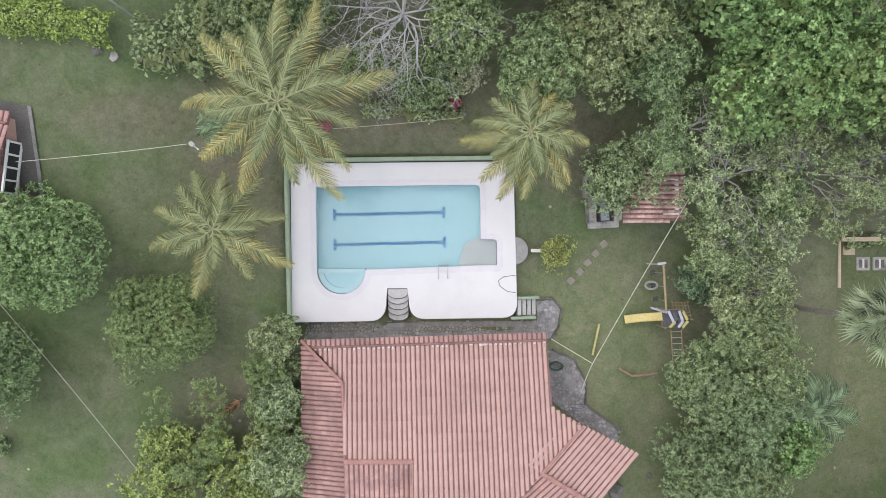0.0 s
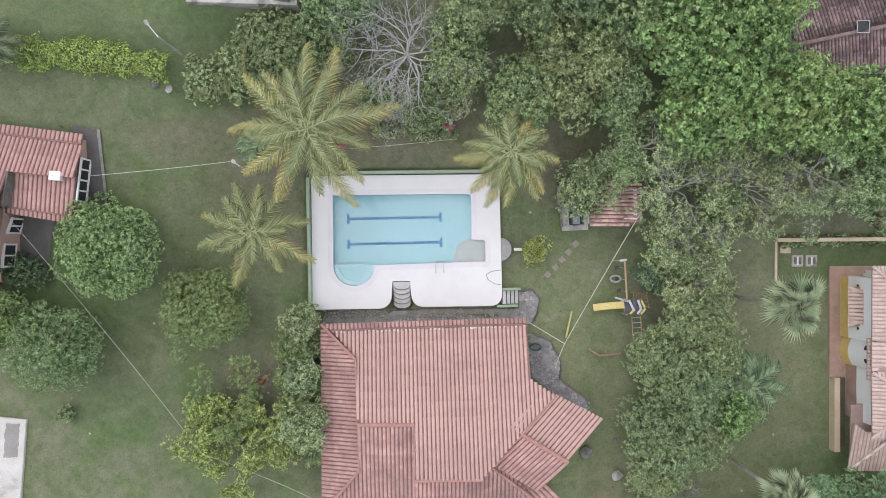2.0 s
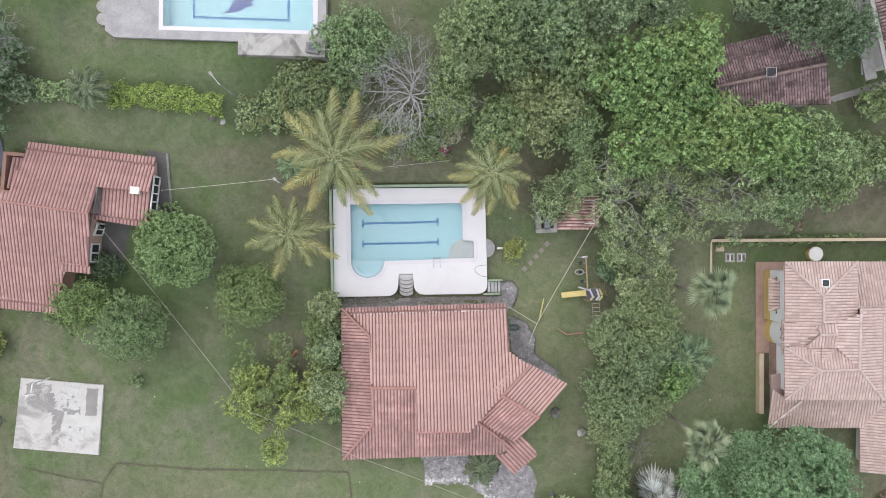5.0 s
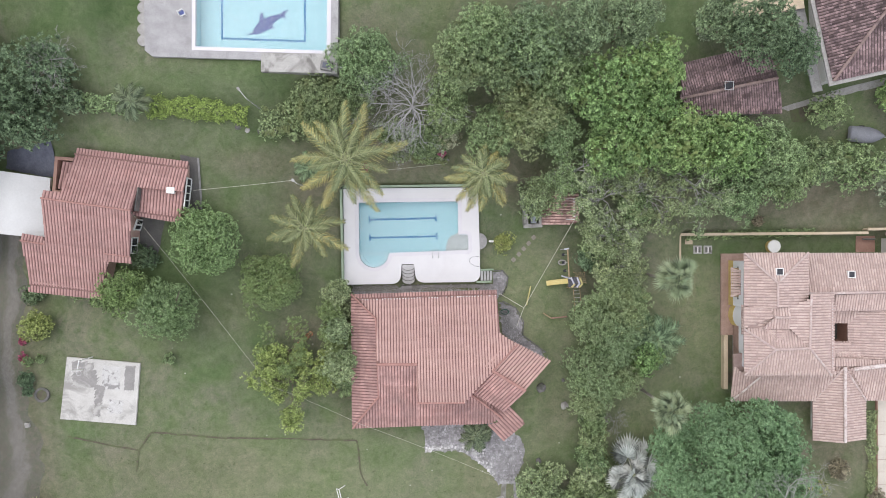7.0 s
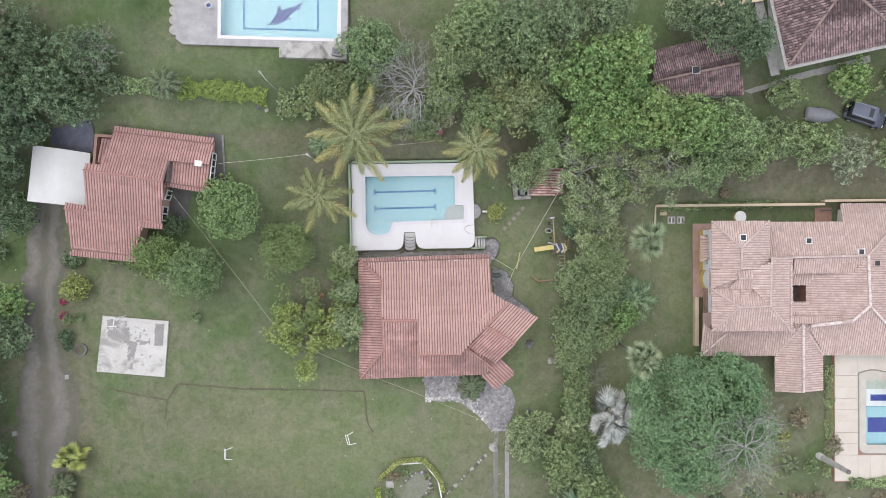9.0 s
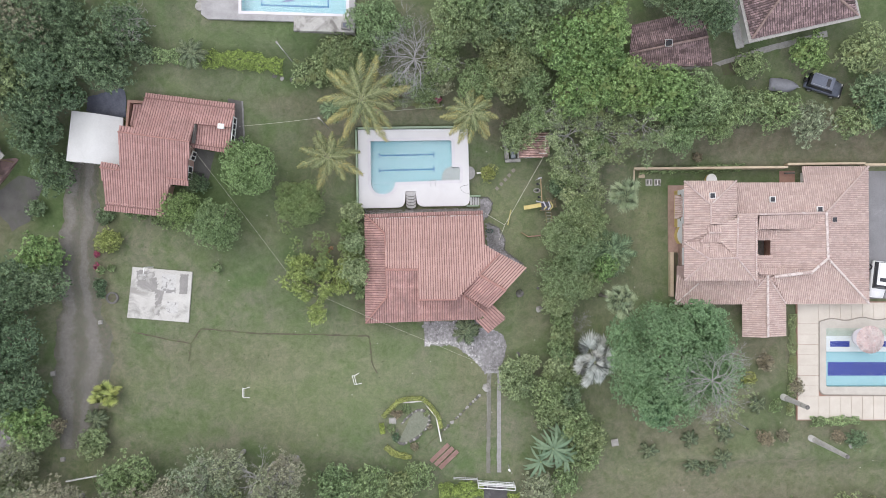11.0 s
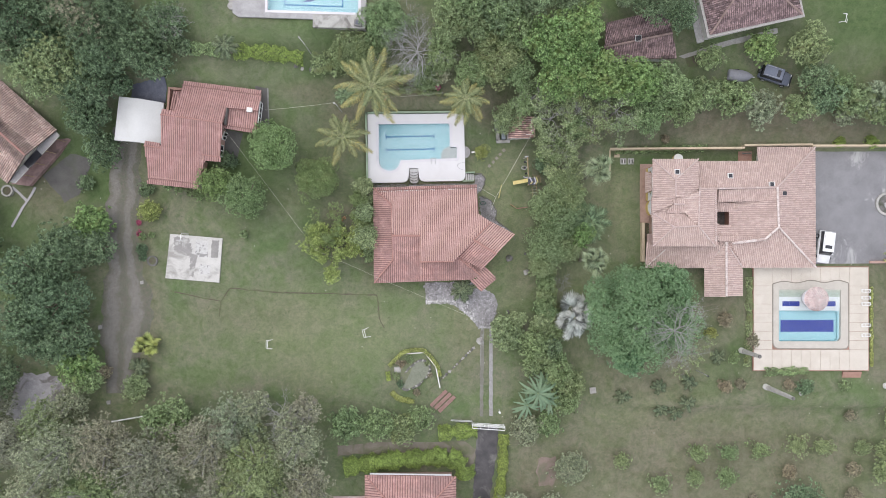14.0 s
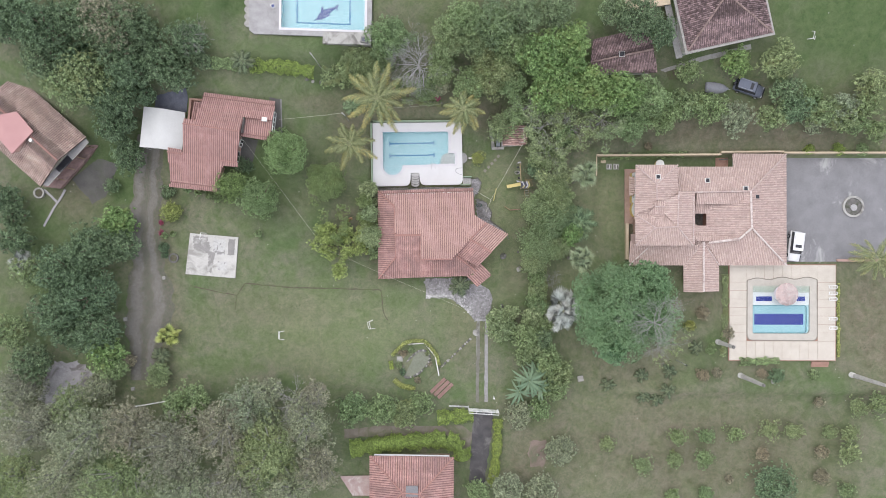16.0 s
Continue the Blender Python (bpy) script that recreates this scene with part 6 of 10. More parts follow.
# ---- palms and special plants ----
def frond_mesh(rng, ln, droop, lift, leaflets, leaf_len, width, mats, kink=0.0, dry=0.0):
    """A feather frond along +x: a tapering rib and two rows of hanging leaflets, the outer ones drier."""
    n = 14
    spine = []
    for i in range(n + 1):
        s = i / n
        spine.append(Vector((ln * s * (1 - 0.18 * s * droop), kink * s * s * ln, lift * ln * s - droop * ln * s * s * 0.62)))
    verts, faces, mat_ix = [], [], []
    for i, p in enumerate(spine):
        w = 0.04 * (1 - 0.85 * i / n)
        verts += [tuple(p + Vector((0, w, 0))), tuple(p + Vector((0, 0, w * 1.2))), tuple(p + Vector((0, -w, 0)))]
    for i in range(n):
        a = i * 3
        faces += [(a, a + 1, a + 4, a + 3), (a + 1, a + 2, a + 5, a + 4)]
        mat_ix += [1, 1]
    for k in range(leaflets):
        s = 0.1 + 0.9 * (k + rng.uniform(0, 0.6)) / leaflets
        i = min(n - 1, int(s * n))
        p = spine[i].lerp(spine[i + 1], s * n - i)
        d = (spine[i + 1] - spine[i]).normalized()
        size = leaf_len * (0.5 + 1.1 * math.sin(math.pi * min(1, s * 0.86 + 0.1))) * rng.uniform(0.8, 1.1)
        ragged = rng.normal(0, 0.1)
        for side in (-1, 1):
            out = (d * (0.7 + 0.75 * s + ragged) + Vector((0, side * (1.0 - 0.3 * s), 0)) + Vector((0, 0, -0.15 - 0.3 * rng.random()))).normalized()
            mid = p + out * size * 0.5
            tip = p + out * size + Vector((0, 0, -size * 0.4 * rng.uniform(0.4, 1.3)))
            w = d * width
            b = len(verts)
            verts += [tuple(p - w), tuple(p + w), tuple(mid + w * 1.1), tuple(mid - w * 1.1), tuple(tip)]
            faces += [(b, b + 1, b + 2, b + 3), (b + 3, b + 2, b + 4)]
            old = 2 if rng.random() < dry * (0.15 + 1.3 * s) else 0
            mat_ix += [old, 2 if rng.random() < dry * 1.2 else old]
    me = bpy.data.meshes.new("frond")
    me.from_pydata(verts, [], faces)
    for m in mats:
        me.materials.append(m)
    me.polygons.foreach_set("material_index", mat_ix)
    me.update()
    return me


def palm_trunk(ob, h, r, rng, lean=(0, 0)):
    bm = bmesh.new()
    rows = []
    for k in range(15):
        s = k / 14
        rr = r * (1.45 - 0.75 * min(1, s * 5)) if s < 0.2 else r * (0.72 - 0.12 * s)
        rr *= 1 + 0.05 * (k % 2)
        cx, cy = -lean[0] * (1 - s) ** 1.6, -lean[1] * (1 - s) ** 1.6
        rows.append([bm.verts.new((cx + rr * math.cos(g), cy + rr * math.sin(g), -0.2 + (h + 0.2) * s)) for g in [i * math.pi / 5 for i in range(10)]])
    for a, b in zip(rows, rows[1:]):
        for i in range(10):
            bm.faces.new((a[i], a[(i + 1) % 10], b[(i + 1) % 10], b[i]))
    bm.faces.new(rows[-1])
    t = part("trunk", bm, PALM_TRUNK, None, "", True)
    t.parent = ob


def coconut(x, y, h, fronds, label, seed, lean=(0, 0)):
    """A coconut palm; fronds: compass in degrees from +x, reach in metres, and how dry each one is."""
    rng = np.random.default_rng(seed)
    ob = thing("palm_tree", x, y, ground_z(x, y), label, "palm tree")
    palm_trunk(ob, h, 0.2, rng, lean)
    for az, reach, dry in fronds:
        young = dry < 0.05
        droop, lift = (rng.uniform(0.45, 0.65), rng.uniform(0.4, 0.7)) if young else (rng.uniform(0.65, 0.85), rng.uniform(0.2, 0.34) - 0.12 * dry)
        ln = reach * 1.18
        me = frond_mesh(rng, ln, droop, lift, int(44 + 15 * ln), 0.28 + ln * 0.078, 0.018, (LEAF["palm"], PALM_RIB, LEAF["palmtip"]), rng.uniform(-0.12, 0.12), dry)
        f = new("frond", me)
        f.parent = ob
        f.matrix_basis = pose(0, 0, h - 0.1 + (0.15 if young else 0), rng.uniform(-14, 14), 0, az)
    bm = bmesh.new()
    for k in range(7):
        g = k * 0.9
        bmesh.ops.create_icosphere(bm, subdivisions=1, radius=0.12, matrix=Matrix.Translation((0.25 * math.cos(g), 0.25 * math.sin(g), h - 0.35 - 0.05 * (k % 2))))
    c = part("coconut_cluster", bm, LEAF["olive"], None, "", True)
    c.parent = ob
    return ob


coconut(-7.30, 6.44, 8.0, ((94, 4.9, 0.3), (65, 5.0, 0.6), (40, 4.0, 0.25), (10, 5.0, 0.5), (-12, 3.4, 0.1), (-36, 3.9, 0.4), (-65, 4.7, 0.6), (-80, 3.4, 0.2), (-118, 4.1, 0.6), (-143, 4.4, 0.75), (-160, 2.9, 0.1), (171, 4.5, 0.35), (147, 4.8, 0.6), (124, 4.4, 0.3), (108, 3.1, 0), (22, 2.8, 0), (200, 2.6, 0), (300, 2.7, 0), (62, 2.4, 0), (150, 2.2, 0), (250, 2.5, 0)), "tall coconut palm with yellowing fronds beside the pool", 11, (0.5, 0.3))
coconut(4.19, 5.65, 6.5, ((90, 2.7, 0.2), (62, 2.3, 0.8), (40, 2.4, 0.3), (14, 2.5, 0.2), (-7, 2.9, 0.4), (-40, 3.0, 0.5), (-62, 3.2, 0.3), (-88, 3.0, 0.4), (-108, 3.4, 0.5), (-131, 3.1, 0.5), (-167, 3.3, 0.7), (162, 2.7, 0.2), (135, 2.3, 0.15), (100, 1.8, 0), (-30, 2.0, 0), (-150, 2.0, 0), (30, 1.7, 0), (-75, 1.9, 0), (-115, 2.2, 0)), "coconut palm at the corner of the pool deck", 12, (0.2, 0.2))
coconut(-11.42, 0.97, 5.4, ((106, 3.2, 0.15), (78, 2.7, 0.1), (48, 3.2, 0.2), (17, 3.3, 0.15), (-27, 3.9, 0.5), (-50, 2.9, 0.15), (-104, 3.6, 0.3), (-121, 2.5, 0.2), (-167, 3.6, 0.2), (161, 3.4, 0.2), (130, 2.2, 0), (0, 2.0, 0), (220, 1.9, 0), (280, 1.8, 0), (62, 1.8, 0)), "slim coconut palm on the lawn by the pool", 13)
coconut(62.75, -14.59, 6.0, [(k * 137.5, 3.0 + 0.5 * math.sin(k * 1.7), 0.0 if k > 9 else 0.15) for k in range(14)], "feather palm at the edge of the paved court", 14)


def small_feather(x, y, h, ln, count, label, seed, kind="mid"):
    rng = np.random.default_rng(seed)
    ob = thing("palm_tree", x, y, ground_z(x, y), label, "palm tree")
    palm_trunk(ob, h, 0.12, rng)
    for k in range(count):
        me = frond_mesh(rng, ln * rng.uniform(0.8, 1.1), rng.uniform(0.4, 0.9), rng.uniform(0.2, 0.6), 30, ln * 0.26, 0.03, (LEAF[kind], LEAF[kind]))
        f = new("frond", me)
        f.parent = ob
        f.matrix_basis = pose(0, 0, h, 0, 0, k * 137.5 + rng.uniform(-12, 12))
    return ob


small_feather(20.9, -9.4, 3.0, 3.1, 15, "small green feather palm on the grass", 21, "dark")
small_feather(18.9, -5.6, 2.4, 1.7, 12, "young green feather palm at the edge of the trees", 27, "mid")
small_feather(3.87, -18.73, 1.8, 1.7, 16, "dark green cycad-like palm by the patio", 22, "cycad")
small_feather(-25.23, 11.38, 2.5, 1.8, 13, "ragged feather palm in the hedge", 23, "cycad")
small_feather(-8.65, -13.92, 1.2, 1.2, 12, "low feather palm beside the house wall", 24, "mid")
small_feather(-10.97, 6.33, 3.4, 1.7, 12, "dark young palm under the coconut palm", 25, "dark")
small_feather(-39.32, -28.99, 1.0, 1.5, 12, "low dark palm beside the lane", 26, "cycad")
for x, y in ((26.09, -33.64), (31.17, -32.28), (31.65, -35.52), (33.75, -36.03), (35.09, -34.45), (39.34, -28.10), (35.30, -31.62)):
    small_feather(x, y, 0.6, 1.25, 9, "low dark green palm in a garden bed", int(abs(x * 100)), "cycad")


def fan_leaf_mesh(rng, r, segs, mat, rib, reach=0.9, split=0.62):
    """A round pleated fan on a stalk along +x."""
    verts, faces, ix = [], [], []
    stalk = r * reach
    for p in ((0, 0.025, 0), (0, -0.025, 0), (stalk, -0.02, 0.02), (stalk, 0.02, 0.02)):
        verts.append(p)
    faces.append((0, 1, 2, 3))
    ix.append(1)
    for k in range(segs):
        g0, g1 = radians(-140 + 280 * k / segs), radians(-140 + 280 * (k + 1) / segs)
        gm = (g0 + g1) / 2
        ln = r * rng.uniform(0.85, 1.05) * (0.78 + 0.22 * math.cos(gm))
        b = len(verts)
        for g, f, z in ((g0, split, -0.04), (gm, split, 0.05), (g1, split, -0.04), (gm, 1.0, -0.16)):
            verts.append((stalk + math.cos(g) * ln * f, math.sin(g) * ln * f, z * r))
        verts.append((stalk, 0, 0))
        faces += [(b + 4, b, b + 1), (b + 4, b + 1, b + 2), (b, b + 3, b + 1), (b + 1, b + 3, b + 2)]
        ix += [0] * 4
    me = bpy.data.meshes.new("fan_leaf")
    me.from_pydata(verts, [], faces)
    me.materials.append(mat)
    me.materials.append(rib)
    me.polygons.foreach_set("material_index", ix)
    me.update()
    return me


def fan_palm(x, y, h, r, count, kind, label, seed, lean=(0, 0)):
    rng = np.random.default_rng(seed)
    ob = thing("palm_tree", x, y, ground_z(x, y), label, "palm tree")
    palm_trunk(ob, h, 0.2, rng, lean)
    wild = 20 if kind == "silver" else 34
    if kind == "fan":
        skirt = fan_leaf_mesh(rng, r * 0.8, 18, LEAF["dry"], LEAF["dry"], 0.8)
        for k in range(9):
            f = new("dead_leaf", skirt)
            f.parent = ob
            f.matrix_basis = pose(0, 0, h - 0.3, rng.uniform(-40, 40), 62 + rng.uniform(-12, 12), k * 40 + rng.uniform(-15, 15))
    shapes = [fan_leaf_mesh(rng, r, 26 if kind == "silver" else 24, LEAF[kind], PALM_RIB if kind == "fan" else LEAF["white"], reach * (1.25 if kind == "silver" else 1), 0.38 if kind == "fan" else 0.62) for reach in (0.9, 0.8, 0.9, 0.85, 0.3, 0.2, 0.4, 0.3)]
    for k in range(count):
        s = k / count
        f = new("fan_leaf", shapes[k % 4 + (4 if s > 0.62 else 0)])
        f.parent = ob
        size = 1.05 - 0.4 * s
        f.matrix_basis = pose(0, 0, h - 0.1 + 0.3 * s, rng.uniform(-1, 1) * wild * 2, 36 - 70 * s + rng.uniform(-1, 1) * wild, k * 137.5 + rng.uniform(-22, 22)) @ Matrix.Scale(size * rng.uniform(0.75, 1.12), 4)
    return ob


fan_palm(20.58, -3.42, 9.5, 1.15, 84, "fan" , "tall fan palm with grey-green leaves and a bare trunk", 31)
fan_palm(20.21, -14.66, 10.5, 1.15, 84, "fan", "tall fan palm with a pale rounded crown", 32)
fan_palm(18.85, -22.3, 3.4, 1.75, 26, "silver", "silver-leaved fan palm on the grass", 33)
fan_palm(-56.85, -15.44, 4.5, 1.1, 28, "silver", "silvery fan palm below the terrace", 34)
fan_palm(-37.88, -25.98, 2.0, 1.15, 20, "yellow", "yellow-green fan palm beside the lane", 35)


def banana(x, y, h, ln, count, label, seed):
    rng = np.random.default_rng(seed)
    ob = thing("banana_plant", x, y, ground_z(x, y), label, "banana plant")
    bm = rod_bm((0, 0, -0.2), (0, 0, h), 0.16, 0.1, 10)
    t = part("stem", bm, LEAF["olive"], None, "", True)
    t.parent = ob
    for k in range(count):
        verts, faces = [], []
        n = 10
        for i in range(n + 1):
            s = i / n
            p = (ln * s * (1 - 0.15 * s), 0, ln * (0.55 * s - 0.75 * s * s))
            w = 0.17 * math.sin(math.pi * min(1, 0.08 + s * 0.9)) ** 0.7 * (0.9 + 0.2 * rng.random())
            verts += [(p[0], -w, p[2] + 0.1 * w), (p[0], 0, p[2] - 0.02), (p[0], w, p[2] + 0.1 * w)]
        for i in range(n):
            a = i * 3
            faces += [(a, a + 3, a + 4, a + 1), (a + 1, a + 4, a + 5, a + 2)]
        f = mesh_ob("banana_leaf", verts, faces, LEAF["banana"], None, "", True)
        f.parent = ob
        f.matrix_basis = pose(0, 0, h - 0.2, rng.uniform(-15, 15), rng.uniform(-10, 15), k * 137.5 + rng.uniform(-15, 15)) @ Matrix.Scale(rng.uniform(0.75, 1.1), 4)
    return ob


banana(14.01, -32.46, 3.6, 3.2, 22, "large banana plant with broad pale leaves", 41)
banana(15.61, -33.37, 3.0, 2.9, 14, "banana plant with broad pale leaves", 42)
banana(12.66, -34.22, 2.8, 2.8, 14, "banana plant with broad pale leaves", 43)
banana(15.2, -31.2, 2.6, 2.5, 12, "banana plant with broad pale leaves", 44)


def branchwork(rng, h, r, forks, twigs, crotch, thick):
    """A trunk and wandering boughs that fork again and again: a mesh and the ends of its twigs."""
    verts, faces, ends = [], [], []

    def tube(p, q, r0, r1, n=4):
        side = (q - p).cross(Vector((0.3, 0.2, 0.93))).normalized()
        other = side.cross((q - p).normalized())
        k = len(verts)
        for c, rad in ((p, r0), (q, r1)):
            for i in range(n):
                g = 2 * math.pi * i / n
                verts.append(tuple(c + side * math.cos(g) * rad + other * math.sin(g) * rad))
        for i in range(n):
            faces.append((k + i, k + (i + 1) % n, k + n + (i + 1) % n, k + n + i))

    def grow(p, d, ln, rad, depth):
        steps = 5 if depth < 2 else 3
        for i in range(steps):
            turn = Vector(rng.normal(0, 0.32, 3))
            turn.z = turn.z * 0.4 - (0.06 if depth == 1 else 0.0)
            d = (d + turn).normalized()
            q = p + d * ln / steps
            r1 = max(0.007, rad * (1 - 0.8 * (i + 1) / steps))
            tube(p, q, max(0.008, rad * (1 - 0.8 * i / steps)), r1, 4 if depth < 3 else 3)
            p = q
            if depth < forks and i < steps - 1:
                for _ in range(1 if rng.random() < 0.65 else 2):
                    side = Vector((-d.y, d.x, rng.normal(0, 0.3))) * (1 if rng.random() < 0.5 else -1)
                    grow(p, (d * 0.8 + side * rng.uniform(0.5, 1.0)).normalized(), ln * rng.uniform(0.4, 0.6), max(0.009, r1 * 0.7), depth + 1)
        if depth >= 2:
            ends.append(tuple(p))

    fork = Vector((0, 0, h * crotch))
    tube(Vector((0, 0, -0.2)), fork, 0.018 * h, 0.013 * h, 8)
    for k in range(twigs + 3):
        g = k * 2.39996 + rng.uniform(-0.3, 0.3)
        grow(fork - Vector((0, 0, 0.15 * (k % 3))), Vector((math.cos(g), math.sin(g), rng.uniform(0.25, 0.9))).normalized(), r * rng.uniform(0.75, 1.0), thick * h, 1)
    return verts, faces, np.array(ends)


def bare_tree(x, y, h, r, label, seed, mat=None, forks=3, twigs=5, crotch=0.5, thick=0.0075):
    """A leafless tree."""
    rng = np.random.default_rng(seed)
    ob = thing("bare_tree", x, y, ground_z(x, y), label, "bare tree")
    verts, faces, ends = branchwork(rng, h, r, forks, twigs, crotch, thick)
    t = mesh_ob("branchwork", verts, faces, mat or BARE)
    t.parent = ob
    return ob


def open_tree(x, y, h, r, kind, label, seed, leaf=0.15, share=0.8, tuft=0.28, forks=3, twigs=5, crotch=0.5, mat=None, each=7):
    """A thin-crowned tree: pale limbs in plain view, with tufts of leaves at the ends of the twigs."""
    rng = np.random.default_rng(seed)
    ob = thing("tree", x, y, ground_z(x, y), label, "tree")
    verts, faces, ends = branchwork(rng, h, r, forks, twigs, crotch, 0.0075)
    t = mesh_ob("branchwork", verts, faces, mat or BARE)
    t.parent = ob
    ends = ends[rng.uniform(0, 1, len(ends)) < share]
    mids = np.repeat(ends, 4, 0) + rng.normal(0, tuft * 0.6, (len(ends) * 4, 3)) * [1, 1, 0.6]
    axes = np.array([0, 0, 1.0]) + rng.normal(0, 0.45, (len(mids), 3))
    ps, ns, ts = rosettes(rng, mids, axes, leaf, each)
    f = new("crown", leaves_mesh("crown", ps, ns, leaf, 0.45, LEAF[kind], 0.25, ts))
    f.parent = ob
    return ob


bare_tree(-1.98, 11.57, 6.0, 4.8, "leafless pale grey tree with spreading branches", 51, FLAG_C, 4, 11, 0.5, 0.0095)
bare_tree(-4.12, 12.53, 5.0, 3.2, "leafless grey tree beside the hedge", 52, None, 4, 6)
bare_tree(17.59, -17.90, 1.8, 1.5, "small leafless shrub beside the flower bed", 53, None, 3, 7)
bare_tree(30.2, -23.4, 11.9, 5.2, "leafless grey boughs over the shade tree", 54, BARE, 4, 8, 0.84, 0.005)
tree(32.4, -19.0, 2.6, 7.5, "blue", "blue-green bough side of the shade tree", 0.2)
bare_tree(-31.42, 14.70, 5.0, 2.6, "thin grey leafless tree on the north lawn", 55, None, 4, 5)
bare_tree(-19.10, -34.62, 11.5, 3.6, "pale bare boughs among the grey trees", 56, None, 4, 4)
open_tree(-13.42, -13.32, 4.8, 3.6, "citrus", "open citrus-like tree with yellow-green leaves by the house", 71, 0.2, 0.95, 0.36, 4, 4, 0.4, BARK)
open_tree(-13.79, -10.41, 4.2, 2.8, "fruit", "open olive-green tree by the house", 72, 0.16, 0.75, 0.34, 4, 3, 0.4, BARK)
open_tree(-11.60, -12.20, 4.0, 2.4, "citrus", "open citrus-like tree with yellow-green leaves by the house", 73, 0.2, 0.95, 0.34, 4, 3, 0.4, BARK)
open_tree(15.34, 3.77, 8, 4.2, "pale", "olive-green tree with an open crown and pale twisting limbs", 61, 0.16, 0.85, forks=4, twigs=4)
open_tree(19.34, 4.21, 8, 4.2, "olive", "olive-green tree with an open crown and pale twisting limbs", 62, 0.16, 0.85, forks=4, twigs=4)
open_tree(16.39, 0.43, 6, 3.4, "pale", "grey-green tree with an open crown", 63, 0.16, 0.85, forks=4, twigs=3)
open_tree(15.67, -0.30, 5, 2.6, "mid", "grey-green tree with an open crown", 64, 0.16, 0.85, forks=4, twigs=3)
open_tree(16.93, -2.71, 5, 3.2, "pale", "grey-green tree with an open crown", 65, 0.16, 0.85, forks=4, twigs=3)
open_tree(23.93, 4.88, 8, 3.8, "pale", "thin green tree with pale limbs in the tree belt", 66, 0.16, 0.85, forks=4, twigs=4)
open_tree(12.83, 6.33, 8, 3.2, "mid", "thin green tree with pale limbs in the tree belt", 67, 0.16, 0.85, forks=4, twigs=3)
open_tree(33.12, -26.36, 8, 3.6, "olive", "thin tree with bare pale limbs beside the shade tree", 68, 0.16, 0.3, forks=4, twigs=4)
tree(-10.40, 11.87, 3.3, 3.6, "olive", "open olive-green tree beside the bare tree", 0.13)
tree(-1.37, 8.96, 2.0, 3.2, "mid", "green tree below the bare tree", 0.14)
tree(-4.04, 9.69, 1.6, 2.6, "mid", "green tree below the bare tree", 0.14)
tree(-7.21, 12.37, 2.2, 3.0, "olive", "olive-green tree beside the north pool", 0.14)

# hedges and flower beds
hedge(pts2(-24.76, 11.39, -19.92, 11.24, -16.22, 10.67), 1.5, 1.1, "lime", "lime-green clipped hedge along the north lawn", 0.16)
hedge(pts2(-30.56, 11.83, -25.21, 11.34), 1.3, 1.2, "mid", "loose green hedge along the north lawn", 0.26)
hedge(pts2(-15.33, 10.34, -12.22, 9.87), 2.0, 1.4, "olive", "loose olive hedge along the stone edging", 0.28)
hedge(pts2(-12.07, -42.85, -6.18, -41.94, 1.91, -41.49, 4.27, -42.83, 4.43, -44.75), 2.1, 1.5, "lime", "thick lime-green hedge round the south house", 0.16, 1.5)
hedge(pts2(0.66, -38.35, 3.16, -38.16, 6.00, -38.10), 1.8, 1.2, "lime", "lime-green hedge beside the gate", 0.16)
hedge(pts2(9.65, -38.59, 9.61, -42.44, 9.21, -46.73, 8.62, -48.81), 1.2, 1.0, "lime", "narrow lime-green hedge beside the asphalt drive", 0.16)
hedge(pts2(14.98, -16.27, 15.37, -19.49, 15.03, -22.71, 15.42, -25.95), 1.9, 1.5, "mid", "mixed green hedge on the garden boundary", 0.28)
hedge(pts2(16.24, -15.21, 16.28, -20.57, 16.71, -27.77), 1.0, 1.0, "olive", "thin olive hedge along the boundary wire", 0.26)
hedge(pts2(43.82, -17.04, 43.84, -23.03, 43.54, -29.48), 0.9, 0.6, "olive", "green and yellow planting along the terrace", 0.16, 0.6)
hedge(pts2(45.85, -30.17, 51.83, -30.01), 1.0, 0.7, "mid", "low green planting below the terrace", 0.22)
hedge(pts2(60.82, -18.38, 60.86, -29.45), 0.4, 0.35, "yellow", "narrow yellow planting along the terrace", 0.16)
hedge(pts2(-4.47, 7.74, -2.01, 7.64, 1.11, 7.40), 0.8, 0.6, "olive", "low planting along the flower bed edging", 0.2)
hedge(pts2(25.12, 0.43, 36.44, 0.75, 37.56, 0.75), 0.7, 0.5, "mid", "low plants along the top of the boundary wall", 0.22)
for x, y, r, h, k, n in ((55.79, 1.50, 0.9, 1.0, "lime", "bright lime-green round shrub on the wall"), (60.21, 1.51, 1.0, 1.0, "lime", "bright lime-green round shrub on the wall"), (63.54, 1.52, 1.0, 1.0, "mid", "green round shrub on the wall"), (-39.28, -11.24, 0.5, 0.7, "flower", "magenta flowering shrub beside the lane"), (-39.54, -9.71, 0.35, 0.6, "flower", "magenta flowering shrub beside the lane"), (-6.48, 6.78, 0.4, 0.9, "flower", "red-leaved shrub under the palm"), (0.58, 8.07, 0.45, 0.9, "flower", "pink flowering shrub beside the tree belt"), (1.08, 9.21, 1.3, 3.0, "white", "cream flowering shrub beside the bare tree"), (15.50, -17.52, 0.5, 0.8, "white", "white flowering plant in the garden bed"), (38.56, 16.34, 0.9, 1.2, "white", "pale grey shrub by the garden shed"), (24.26, 18.65, 1.0, 1.4, "grey", "pale round shrub near the old barn")):
    tree(x, y, r, h, k, n, 0.13, name="shrub", category="shrub")


